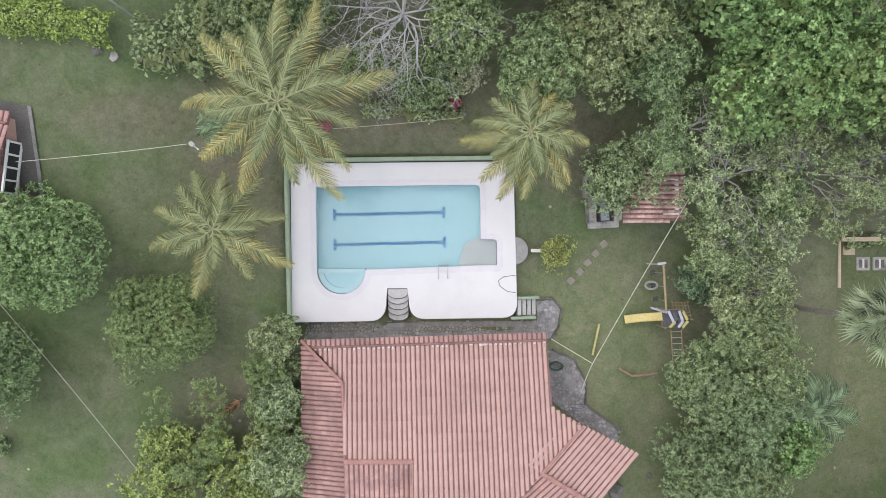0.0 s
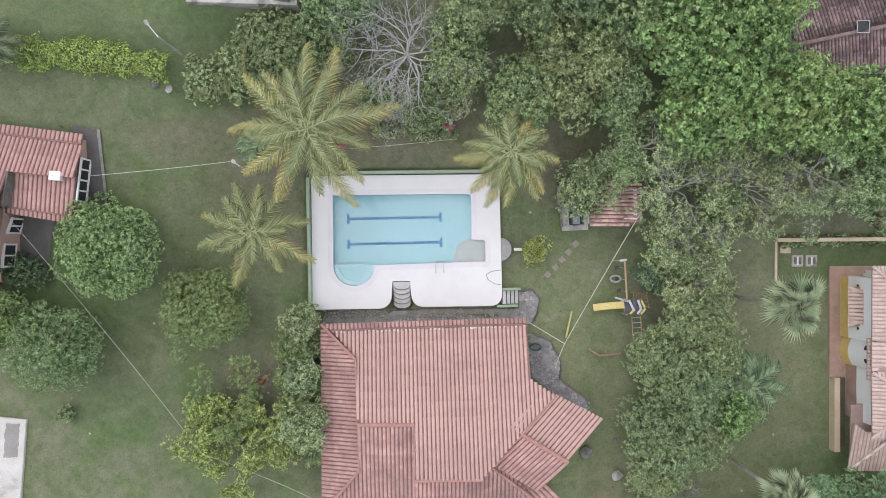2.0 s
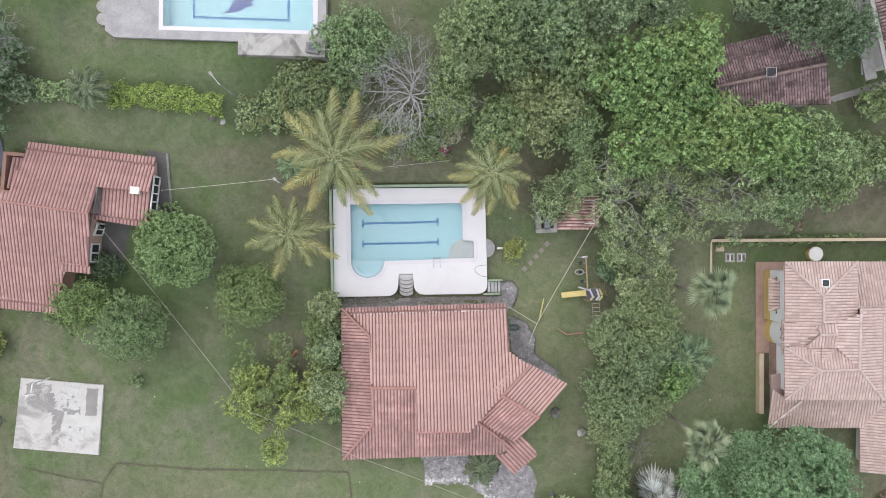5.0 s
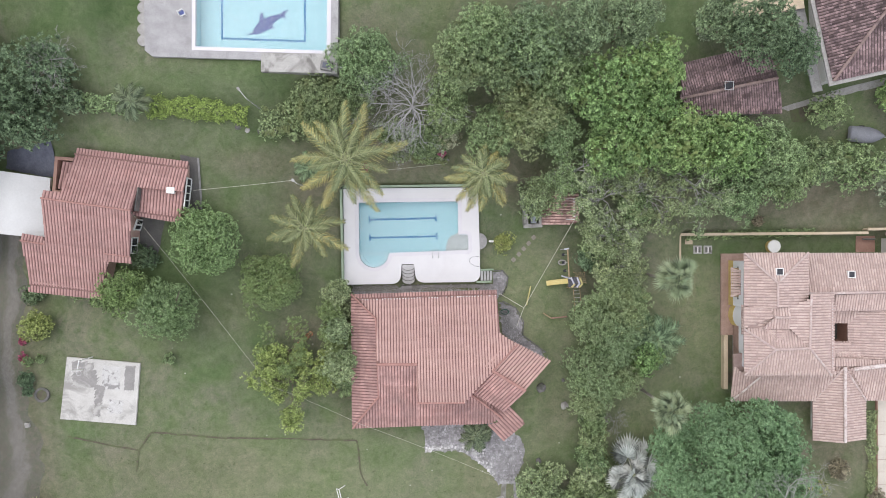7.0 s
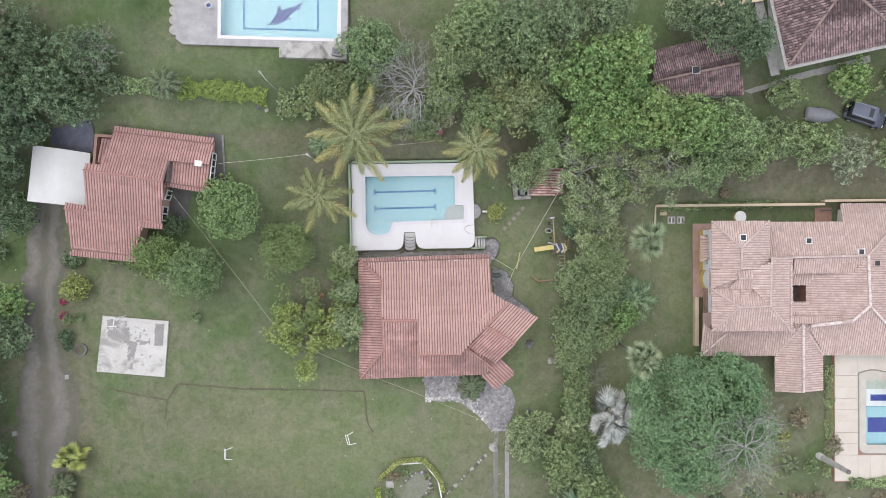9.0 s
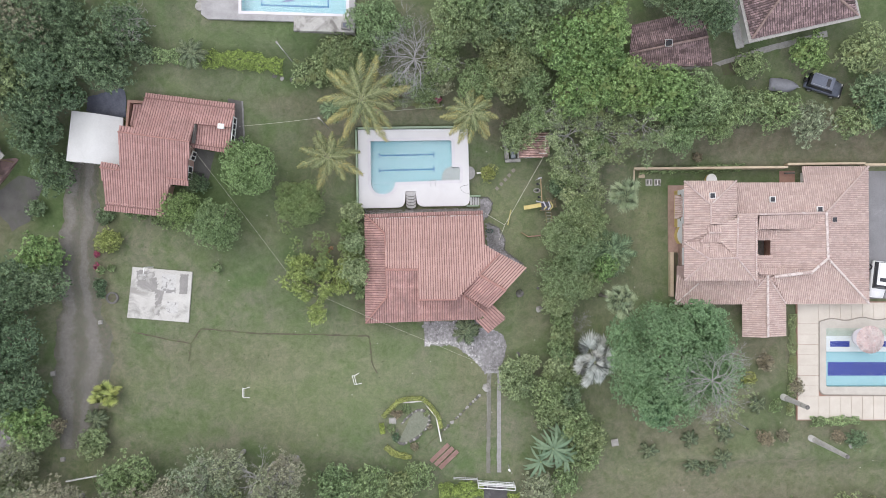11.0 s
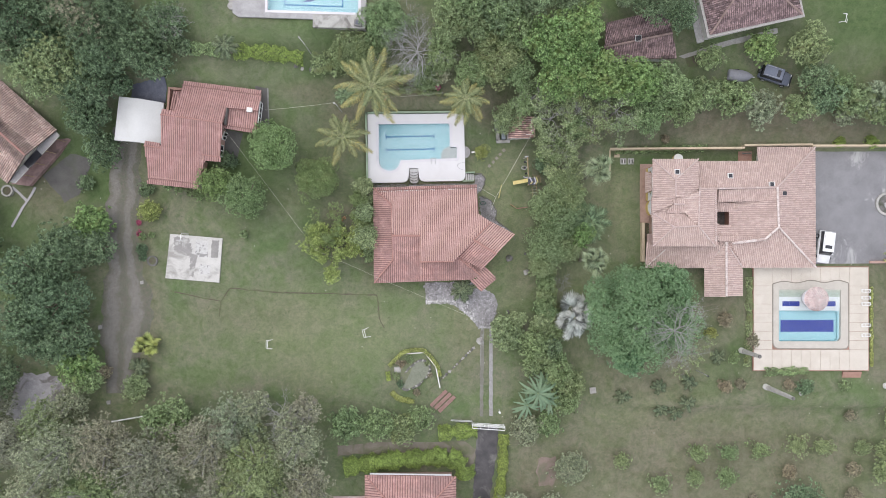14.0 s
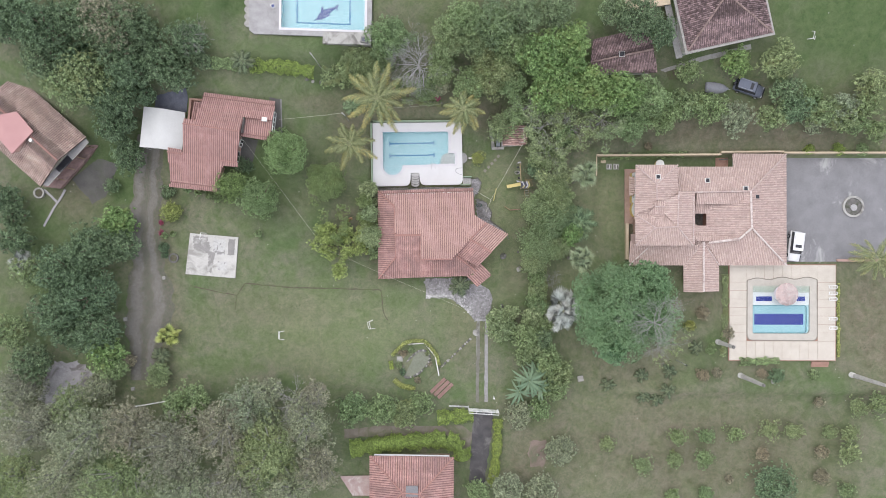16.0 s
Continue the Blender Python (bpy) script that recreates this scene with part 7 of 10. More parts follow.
# ---- house to the east ----
def east_house():
    h = thing("house", 40.01, -8.45, -3.3, "large house with pale weathered clay tile roofs", "house")

    def slope(points, at, z, up, s, label=""):
        return roof_plane(h, points, at, z, up, s, TILE_PALE, 0.25, 0.55, 0.045, False)

    ez = -1.15
    ne, se, r0, r1 = pts2(51.92, 0.72, 52.02, -15.64, 45.93, -4.89, 46.13, -10.23)
    zr = ez + 0.29 * (ne[0] - r0[0])
    slope([ne, se, r1, r0], ne, ez, 180, 0.29)
    n0, n1, n2, n3, n4 = pts2(44.06, 0.74, 43.98, -1.27, 35.82, -1.29, 35.42, -5.13, 39.17, -5.04)
    slope([n0, ne, r0, n4, n3, n2, n1], ne, ez, -90, 0.29)
    w0, w1, w2, w3 = pts2(40.12, -6.91, 40.13, -10.14, 41.26, -11.35, 44.35, -11.83)
    slope([r0, r1, w3, w2, w1, w0, pts2(41.06, -6.64)[0], pts2(44.65, -6.65)[0]], r0, zr, 0, 0.24)
    slope(pts2(38.19, -5.26, 45.98, -5.01, 44.69, -6.65, 38.30, -6.80), r0, zr, 90, 0.25)
    slope(pts2(38.36, -6.86, 41.05, -6.90, 40.28, -8.05, 38.48, -8.06), pts2(38.48, -8.06)[0], -0.75, 90, 0.25)
    s0, s1 = pts2(42.26, -15.67, 40.02, -12.38)
    slope([se, s0, s1, w3, r1], se, ez, 90, 0.29)
    slope(pts2(38.39, -9.90, 40.28, -9.90, 41.44, -11.35, 38.21, -11.35), pts2(38.39, -9.90)[0], -0.75, -90, 0.25)
    slope(pts2(38.14, -11.36, 44.48, -11.65, 44.26, -12.19, 38.32, -12.12), pts2(38.14, -11.36)[0], 0.02, -90, 0.1)
    ridge_cap(h, lifted(ne, ez + 0.08), lifted(r0, zr + 0.08), CAP_PALE)
    ridge_cap(h, lifted(se, ez + 0.08), lifted(r1, zr + 0.08), CAP_WHITE)
    ridge_cap(h, lifted(r0, zr + 0.08), lifted(r1, zr + 0.08), CAP_WHITE, 0.16)
    ridge_cap(h, lifted(n3, zr + 0.05), lifted(r0, zr + 0.08), CAP_PALE)
    ridge_cap(h, lifted(r1, zr + 0.06), lifted(w3, zr - 0.1), CAP_WHITE, 0.16)
    ridge_cap(h, lifted(w3, zr - 0.1), lifted(s1, zr - 0.25), CAP_WHITE, 0.18)
    # south wing with its own ridge
    a, b, c, d, e, f = pts2(39.44, -12.29, 39.47, -19.53, 36.93, -15.68, 36.94, -19.66, 42.08, -15.67, 42.10, -19.55)
    za = -1.2 + 0.4 * (a[0] - c[0])
    slope([a, c, d, b], c, -1.2, 0, 0.4)
    slope([a, b, f, e], f, -1.2, 180, 0.4 * (a[0] - c[0]) / (e[0] - a[0]))
    slope([pts2(38.75, -11.80)[0], pts2(44.57, -11.65)[0], pts2(42.49, -15.67)[0], pts2(37.38, -15.68)[0]], se, ez - 0.12, 90, 0.27)
    ridge_cap(h, lifted(a, za + 0.08), lifted(b, za + 0.08), CAP_WHITE, 0.15)
    ridge_cap(h, lifted(c, -1.1), lifted(a, za), CAP_PALE, 0.1)
    ridge_cap(h, lifted(e, -1.1), lifted(a, za), CAP_PALE, 0.1)
    # low south-west slope
    q = pts2(28.70, -12.14, 29.57, -12.77, 38.08, -12.74, 38.90, -12.56, 36.99, -15.68, 28.82, -15.70)
    slope(q, q[5], -1.0, 90, 0.28)
    ridge_cap(h, lifted(q[5], -0.9), lifted(pts2(31.26, -13.21)[0], -0.1), CAP_WHITE, 0.1)
    # raised north-west block
    z0 = 1.3
    p0, p1, p2, p3 = pts2(29.11, -1.26, 35.11, -1.24, 31.88, -4.03, 31.89, -6.30)
    rise = 0.27
    zt = z0 + rise * (p0[1] - p2[1])
    slope([p0, p1, p2], p0, z0, -90, rise)
    slope([p0, p2, p3, pts2(31.25, -6.46)[0], pts2(29.09, -6.25)[0]], p0, z0, 0, rise)
    slope([p1, pts2(35.13, -6.23)[0], p3, p2], p1, z0, 180, rise)
    for u in ((p0, p2), (p1, p2)):
        ridge_cap(h, lifted(u[0], z0 + 0.06), lifted(u[1], zt + 0.06), CAP_PALE, 0.11)
    ridge_cap(h, lifted(p2, zt + 0.06), lifted(p3, zt + 0.06), CAP_PALE, 0.11)
    # the slopes run on under the little cross gable and the valleys
    under = pts2(29.09, -6.16, 31.92, -6.21, 31.93, -9.44, 29.09, -8.98, 35.13, -6.14, 35.07, -10.21)
    slope([under[0], under[1], under[2], under[3]], p0, z0 - 0.5, 0, rise)
    slope([under[1], under[4], under[5], under[2]], p1, z0 - 0.45, 180, rise)
    slope(pts2(37.83, -9.69, 44.84, -10.89, 44.84, -12.54, 37.88, -12.92), pts2(44.84, -11.33)[0], -0.32, 0, 0.03)
    g = pts2(29.09, -6.33, 31.35, -6.36, 33.19, -6.35, 33.10, -7.25, 31.70, -7.25, 33.20, -8.33, 29.09, -8.32)
    slope([g[0], g[1], g[4], g[6]], g[0], z0 - 0.05, 0, 0.2)
    slope([g[1], g[2], g[3], g[4]], g[3], 1.95, -90, 0.25)
    slope([g[4], g[3], g[5], pts2(30.62, -8.32)[0]], g[3], 1.95, 90, 0.25)
    ridge_cap(h, lifted(g[4], 2.02), lifted(g[3], 2.02), CAP_PALE, 0.1)
    k0, k1, k2, k3, k4 = pts2(29.12, -8.40, 29.18, -12.77, 37.35, -12.75, 31.79, -10.27, 34.95, -10.13)
    zk = 1.2 + 0.27 * (k3[1] - k1[1])
    slope([k0, k3, k1], k1, 1.2, 0, 0.27)
    slope([k1, k3, k4, k2], k1, 1.2, 90, 0.27)
    slope([k0, pts2(33.45, -8.32)[0], k4, k3], k3, zk, -90, 0.27)
    slope([k4, pts2(35.11, -5.12)[0], pts2(37.68, -5.06)[0], pts2(37.70, -12.75)[0], k2], k4, zk, 180, 0.3)
    slope(pts2(33.22, -6.25, 35.11, -5.55, 35.06, -10.21, 33.23, -8.32), k4, zk, 0, 0.12)
    for u in ((k0, k3), (k1, k3), (k2, k4)):
        ridge_cap(h, lifted(u[0], 1.26), lifted(u[1], zk + 0.06), CAP_PALE, 0.11)
    ridge_cap(h, lifted(k3, zk + 0.06), lifted(k4, zk + 0.06), CAP_PALE, 0.11)
    ridge_cap(h, lifted(pts2(35.11, -5.12)[0], zk + 0.02), lifted(k4, zk + 0.06), CAP_PALE, 0.11)
    # boarded roof decks under the valleys
    part("roof_deck", prism_bm(pts2(29.39, -1.46, 34.96, -1.44, 34.97, -5.60, 37.45, -5.59, 37.47, -12.57, 29.43, -12.60), 0.9, 1.2), CHANNEL_PALE, h)
    part("roof_deck", prism_bm(pts2(36.04, -1.55, 43.98, -1.53, 51.64, 0.21, 51.70, -15.41, 40.51, -15.44, 40.48, -7.86, 38.40, -7.86, 38.40, -5.42, 36.05, -5.43), -1.35, -1.15), CHANNEL_PALE, h)
    part("roof_deck", prism_bm(pts2(29.12, -11.14, 40.40, -10.07, 40.42, -15.44, 29.13, -15.48), -1.35, -1.15), CHANNEL_PALE, h)
    # walls
    wall_run(h, spread(pts2(44.44, 0.69, 52.37, 0.71, 52.43, -15.52, 37.52, -15.57, 29.86, -15.50, 29.85, -11.57, 30.67, -11.34, 30.64, -1.36, 44.45, -1.32), -0.5), -3.35, -1.3, WHITEWALL)
    wall_run(h, spread(pts2(37.52, -15.20, 42.17, -15.19, 42.18, -19.38, 37.53, -19.40), -0.3), -3.35, -1.4, WHITEWALL)
    wall_run(h, spread(pts2(29.88, -1.23, 35.38, -1.22, 35.39, -5.51, 37.94, -5.50, 37.96, -12.57, 29.92, -12.59), -0.35), -1.3, 1.1, WHITEWALL)
    wall_run(h, pts2(38.45, -8.00, 40.44, -7.99, 40.44, -9.93, 38.46, -9.94), -3.3, -0.95, TERRACOTTA, -0.15, "courtyard_wall")
    x, y = 40.20, -8.86
    part("courtyard_floor", box_bm(x, y, -3.22, 2.2, 2.2, 0.1), DARKSTONE, h)
    # white west front with yellow-lined arches over the terrace
    part("porch_floor", prism_bm(pts2(28.69, -1.34, 35.2, -1.30, 35.2, -2.2, 30.05, -2.2, 30.05, -9.54, 28.70, -9.54), -3.4, -3.1, 0.02), PORCHTILE, h, "terracotta paved terrace")
    wx = 29.48
    part("west_front", box_bm(wx + 0.15, -4.27, -1.24, 0.3, 4.4, 4.22, 0, 0.01), WHITEFRONT, h, "bright white front wall")
    part("north_front", box_bm(32.3, -2.2, -1.24, 5.2, 0.3, 4.22, 0, 0.01), WHITEFRONT, h)
    part("yellow_plinth", box_bm(wx - 0.01, -4.25, -2.6, 0.05, 4.45, 1.0), YELLOW, h, "ochre yellow painted plinth")
    part("front_window", box_bm(wx - 0.01, -4.1, -1.4, 0.05, 2.0, 1.1), DARKGLASS, h, "dark front window")
    for y in (-2.68, -5.68):
        part("vent_hole", rod_bm((wx - 0.03, y, -0.95), (wx + 0.05, y, -0.95), 0.11, 0.11, 14), DARKGLASS, h, "round dark vent")
    # little hipped tile awning over the front window
    for i in range(11):
        y = -2.76 - 0.27 * i
        end = min(i, 10 - i)
        part("awning_tile", rod_bm((wx - 0.72, y, -0.85), (wx - 0.02 - (0.2 if end < 1 else 0), y + (0.25 if i == 10 else -0.25 if i == 0 else 0), -0.3 - (0.15 if end < 1 else 0)), 0.14, 0.115, 8), TILE_PALE, h, "clay tile of the window awning")
    part("awning_board", box_bm(wx - 0.36, -4.11, -0.72, 0.62, 2.8, 0.05), WOOD, h, "wooden awning board")
    # rounded bay with a yellow plinth and two slot windows
    bow = arc(31.05, -7.45, 1.6, 141, 219, 14)
    rim = arc(31.05, -7.45, 1.63, 140, 220, 14)
    part("rounded_bay", prism_bm(bow, -3.3, 0.75), WHITEFRONT, h, "rounded white bay")
    part("yellow_arch", ring_bm(rim + [(30.2, -8.5), (30.2, -6.4)], bow + [(30.15, -8.45), (30.15, -6.45)], -3.12, -2.1), YELLOW, h, "ochre yellow bay plinth")
    for y, tn in ((-6.95, 17), (-7.85, -15)):
        part("slot_window", box_bm(29.53, y, 0.15, 0.09, 0.32, 0.8, -tn), DARKGLASS, h, "dark slot window in the bay")
    part("side_front", box_bm(30.1, -10.4, -1.8, 0.3, 3.9, 3.0, 0, 0.01), WHITEFRONT, h, "white side wall")
    part("side_plinth", box_bm(29.94, -10.4, -2.5, 0.05, 3.9, 1.2), PORCHTILE, h, "terracotta painted plinth")
    # dark recess under the roof edge, its shade put in as a solid dark box
    part("dark_soffit", box_bm(30.25, -10.4, 0.2, 0.3, 3.9, 1.2), CHANNEL_OLD, h)
    # shade on the far side of the low wall, laid as a dark strip
    part("bed_soil", box_bm(29.55, -12.1, -3.22, 0.7, 5.2, 0.12), DARKEARTH_SHADE, h, "dark strip standing for the shade behind the low wall")
    part("side_wall", box_bm(28.98, -12.2, -2.95, 0.42, 5.4, 0.75, 0, 0.02), BEIGEWALL, h, "low beige garden wall")


east_house()
for x, y, z, mat in ((32.15, -2.99, 1.55, WHITEWALL), (39.85, -3.31, -0.1, WHITEWALL), (45.27, -4.49, 0.2, WHITEWALL), (47.01, -5.69, 0.1, CAP_PALE)):
    c = thing("chimney", x, y, z, "short square flue with a worn rim on the tiles", "chimney", "roof chimneys")
    bm = ring_bm([(x - 0.34, y - 0.33), (x + 0.36, y - 0.36), (x + 0.33, y + 0.36), (x - 0.36, y + 0.34)], [(x - 0.27, y - 0.27), (x + 0.27, y - 0.27), (x + 0.27, y + 0.27), (x - 0.27, y + 0.27)], z - 0.5, z + 0.4)
    part("rim", bm, mat, c)
    part("flue", box_bm(x, y, z + 0.32, 0.52, 0.52, 0.1), DARKGLASS, c)
    part("flashing", box_bm(x - 0.4, y - 0.25, z + 0.1, 0.25, 0.4, 0.06, 10), mat, c)


def boundary_wall():
    w = thing("boundary_wall", 33.44, 0.64, -3.3, "beige rendered retaining wall behind the east house", "wall", kind="structure")
    a, b, c, d = 24.21, 0.50, 24.21, -1.60
    part("wall", box_bm((a + c) / 2, (b + d) / 2 - 0.4, -2.7, 0.2, math.hypot(c - a, d - b) + 0.8, 1.4, 0, 0.02), BEIGEWALL, w)
    runs = [(24.14, 0.56, 42.57, 0.72), (42.57, 1.08, 51.86, 1.18), (51.86, 1.02, 69.12, 1.06)]
    for a, b, c, d in runs:
        ln, tn = math.hypot(c - a, d - b), math.degrees(math.atan2(d - b, c - a))
        part("wall", box_bm((a + c) / 2, (b + d) / 2, -2.55, ln, 0.2, 1.9, tn, 0.02), BEIGEWALL, w)
        part("wall_cap", box_bm((a + c) / 2, (b + d) / 2, -1.58, ln + 0.05, 0.27, 0.08, tn, 0.02), BEIGEWALL, w)
    part("paving", box_bm(43.3, -0.25, -3.3, 1.9, 1.9, 0.2, 0, 0.02), TERRACOTTA, w, "terracotta paved corner")
    part("pipe", rod_bm((42.7, 0.1, -2.7), (43.9, 0.1, -2.6), 0.09), DARKSTONE, w)


boundary_wall()
tank = thing("water_tank", 33.84, -0.61, -3.3, "round white water tank with a yellow side", "water tank")
part("body", rod_bm((33.84, -0.61, -3.35), (33.84, -0.61, -2.68), 0.64, 0.64, 28), YELLOW, tank)
part("lid", rod_bm((33.84, -0.61, -2.68), (33.84, -0.61, -2.6), 0.66, 0.6, 28), WHITEPLASTIC, tank, "white domed lid")
g = thing("drain_cover", 26.89, -0.93, -3.3, "pair of grey concrete drain covers in the grass", "drain cover")
for dx in (-0.52, 0.52):
    part("cover", box_bm(26.91 + dx, -0.95, -3.27, 0.85, 0.85, 0.12, 0, 0.03), CONCRETE, g)
    part("grille", box_bm(26.91 + dx, -0.95, -3.205, 0.55, 0.5, 0.02, 0), DARKSTONE, g)
    part("crossbar", box_bm(26.91 + dx, -0.95, -3.19, 0.12, 0.6, 0.02, 0), WHITEWALL, g)
c = thing("concrete_cover", 25.49, -0.08, -3.3, "pale square concrete cover beside the wall", "concrete cover")
part("cover", box_bm(25.49, -0.1, -3.25, 0.75, 0.6, 0.14, 0, 0.02), BEIGEWALL, c)

# court
court = thing("paved_court", 60.51, -6.87, -3.25, "grey concrete court with pale worn patches", "paved court", kind="structure")
part("paving", prism_bm(pts2(52.51, 1.00, 74.06, 1.06, 74.12, -14.99, 52.56, -15.22), -3.5, -3.2), COURT, court)
part("kerb", prism_bm(pts2(60.54, -14.77, 74.12, -14.56, 74.12, -15.16, 60.54, -15.11), -3.5, -2.9), PINKWALL, court)
rx, ry = 62.98, -6.86
ring = thing("planter_ring", rx, ry, -3.2, "round concrete kerb ring on the grey court", "planter ring")
part("outer_kerb", ring_bm(arc(rx, ry, 1.6, 0, 360, 40)[:-1], arc(rx, ry, 1.3, 0, 360, 40)[:-1], -3.2, -2.95), CONCRETE, ring)
part("bed", rod_bm((rx, ry, -3.2), (rx, ry, -3.1), 1.28, 1.28, 32), DARKSTONE, ring)
part("cover_stone", rod_bm((rx + 0.1, ry - 0.15, -3.1), (rx + 0.1, ry - 0.15, -2.98), 0.5, 0.46, 20), FLAG_C, ring)


# ---- east pool terrace ----
def east_terrace():
    zt = -3.0
    corner = pts2(44.34, -15.66, 60.35, -15.04, 60.35, -30.46, 44.20, -29.97)
    t = thing("pool_terrace", corner[0][0], corner[0][1], zt, "cream paving slabs round the east pool", "pool terrace", kind="structure")
    stone = rough_mat("cream_paving", (0.54, 0.488, 0.42), (0.61, 0.56, 0.49), 0.8, 16, 0.85, 0.15, (0.52, 0.46, 0.4), (0.6, 0.8))
    x0, x1, y1, y0 = corner[0][0] + 0.1, corner[1][0], corner[0][1], corner[3][1]
    line = rounded(pts2(47.00, -17.92, 48.59, -17.46, 50.34, -17.86, 52.35, -17.31, 54.23, -17.81, 56.11, -17.30, 57.62, -17.78, 57.69, -27.09, 47.01, -27.01), [0.2, 0.8, 0.8, 0.8, 0.8, 0.8, 0.2, 1.0, 1.0])
    bed = thing("pool_surround", corner[0][0] + 4, corner[0][1] - 6, zt, "beige pebble surround of the east pool", "pool surround", kind="structure")
    basin = rounded(pts2(47.91, -18.77, 56.49, -18.77, 56.49, -25.96, 47.91, -25.96), [0.1, 0.1, 0.7, 0.3])
    part("kerb", hole_slab_bm(line, [spread(line, -0.14)], zt - 0.4, zt + 0.05), STEPSTONE, bed, "brownish grey kerb")
    part("surround", hole_slab_bm(spread(line, -0.14), [basin], zt - 0.4, zt + 0.02), PALESTONE_WARM, bed)
    lx0, lx1 = pts2(47.01, -21.68, 57.69, -21.67)
    top, bot = pts2(50.72, -17.91, 50.72, -27.10)
    xa, xb, ya, yb = lx0[0], lx1[0], top[1] - 0.35, bot[1]
    gap = 0.035

    def slab(ax, ay, bx, by):
        part("paving_slab", box_bm((ax + bx) / 2, (ay + by) / 2, zt - 0.1, abs(bx - ax) - gap, abs(by - ay) - gap, 0.2 + 0.008 * random.random()), stone, t)

    rows = 7
    for i in range(rows):
        ay, by = ya + (yb - ya) * i / rows, ya + (yb - ya) * (i + 1) / rows
        slab(x0, ay, xa, by)
        slab(xb, ay, x1, by)
    cols = 8
    for i in range(cols):
        ax, bx = xa + (xb - xa) * i / cols, xa + (xb - xa) * (i + 1) / cols
        slab(ax, ya, bx, y1)
        slab(ax, y0, bx, yb)
    for ax, bx in ((x0, xa), (xb, x1)):
        slab(ax, ya, bx, y1)
        slab(ax, y0, bx, yb)
    part("mortar_bed", hole_slab_bm([(x0 - 0.1, y0 - 0.1), (x1 + 0.1, y0 - 0.1), (x1 + 0.1, y1 + 0.1), (x0 - 0.1, y1 + 0.1)], [spread(line, -0.15)], zt - 0.45, zt - 0.04), TERRACOTTA, t)
    for k in range(3):
        sx, sy = 58.12, -30.21
        part("step", box_bm(sx, sy - 0.28 * k - 0.1, zt - 0.1 - 0.12 * k, 2.6, 0.3, 0.2), TERRACOTTA, t)
    pool = thing("swimming_pool", (xa + xb) / 2, (ya + yb) / 2, zt - 0.9, "light blue pool with navy tile bands", "swimming pool")
    part("basin_wall", ring_bm(spread(basin, 0.12), spread(basin, 0.01), zt - 1.0, zt - 0.02), RIMBLUE, pool)
    deep = rounded(pts2(48.0, -21.74, 56.12, -21.74, 56.12, -25.88, 48.0, -25.88), [0.25, 0.6, 0.6, 0.25])
    part("basin_floor", prism_bm(spread(basin, 0.1), zt - 1.1, zt - 0.52), POOLBLUE, pool)
    part("raised_ledge", hole_slab_bm(rounded(pts2(47.92, -21.71, 56.47, -21.71, 56.47, -25.95, 47.92, -25.95), [0.1, 0.1, 0.7, 0.3]), [deep], zt - 0.6, zt - 0.3), RIMBLUE, pool, "pale blue ledge round the deep end")
    part("deep_rim", ring_bm(spread(deep, 0.07), spread(deep, -0.05), zt - 0.3, zt - 0.25), POOLRIM, pool, "thin darker tile rim")
    part("shallow_shelf", prism_bm(pts2(47.93, -19.80, 56.46, -19.80, 56.46, -21.70, 47.93, -21.70), zt - 0.95, zt - 0.2), DECK, pool, "pale shallow shelf")
    bm = bmesh.new()
    v = [bm.verts.new(p) for p in ((47.93, -18.79, zt - 0.04), (56.47, -18.79, zt - 0.04), (56.47, -19.79, zt - 0.19), (47.93, -19.79, zt - 0.19), (47.93, -18.79, zt - 0.6), (56.47, -18.79, zt - 0.6), (56.47, -19.79, zt - 0.6), (47.93, -19.79, zt - 0.6))]
    for f in ((0, 3, 2, 1), (4, 5, 6, 7), (0, 1, 5, 4), (1, 2, 6, 5), (2, 3, 7, 6), (3, 0, 4, 7)):
        bm.faces.new([v[n] for n in f])
    part("beach", bm, POOLBEACH, pool, "pale greenish shallow beach")
    for q, z in ((pts2(48.4, -23.03, 55.78, -23.03, 55.78, -24.68, 48.4, -24.68), zt - 0.5), (pts2(48.51, -20.40, 50.88, -20.40, 50.88, -21.1, 48.51, -21.1), zt - 0.19), (pts2(54.6, -20.40, 55.88, -20.40, 55.88, -21.1, 54.6, -21.1), zt - 0.19)):
        part("tile_band", prism_bm(q, z - 0.03, z), NAVY, pool, "navy blue tile band")
    w = part("water", prism_bm(spread(basin, -0.005), zt - 0.1, zt - 0.075), WATER, pool, "still clear water")
    w.visible_shadow = False
    ux, uy = 52.23, -19.95
    ix, iy = 52.10, -19.97
    isl = thing("pool_island", ix, iy, zt - 0.3, "round paved island in the shallow pool", "pool island")
    part("island", rod_bm((ux, uy, zt - 0.3), (ux, uy, zt + 0.05), 1.12, 1.12, 28), COPING, isl)
    ux, uy = 52.0, -19.92
    um = thing("parasol", ux, uy, zt, "round parasol of overlapping pinkish clay shingles", "parasol")
    part("pole", rod_bm((ux, uy, zt + 0.05), (ux, uy, zt + 2.3), 0.08, 0.07, 10), WOOD, um)
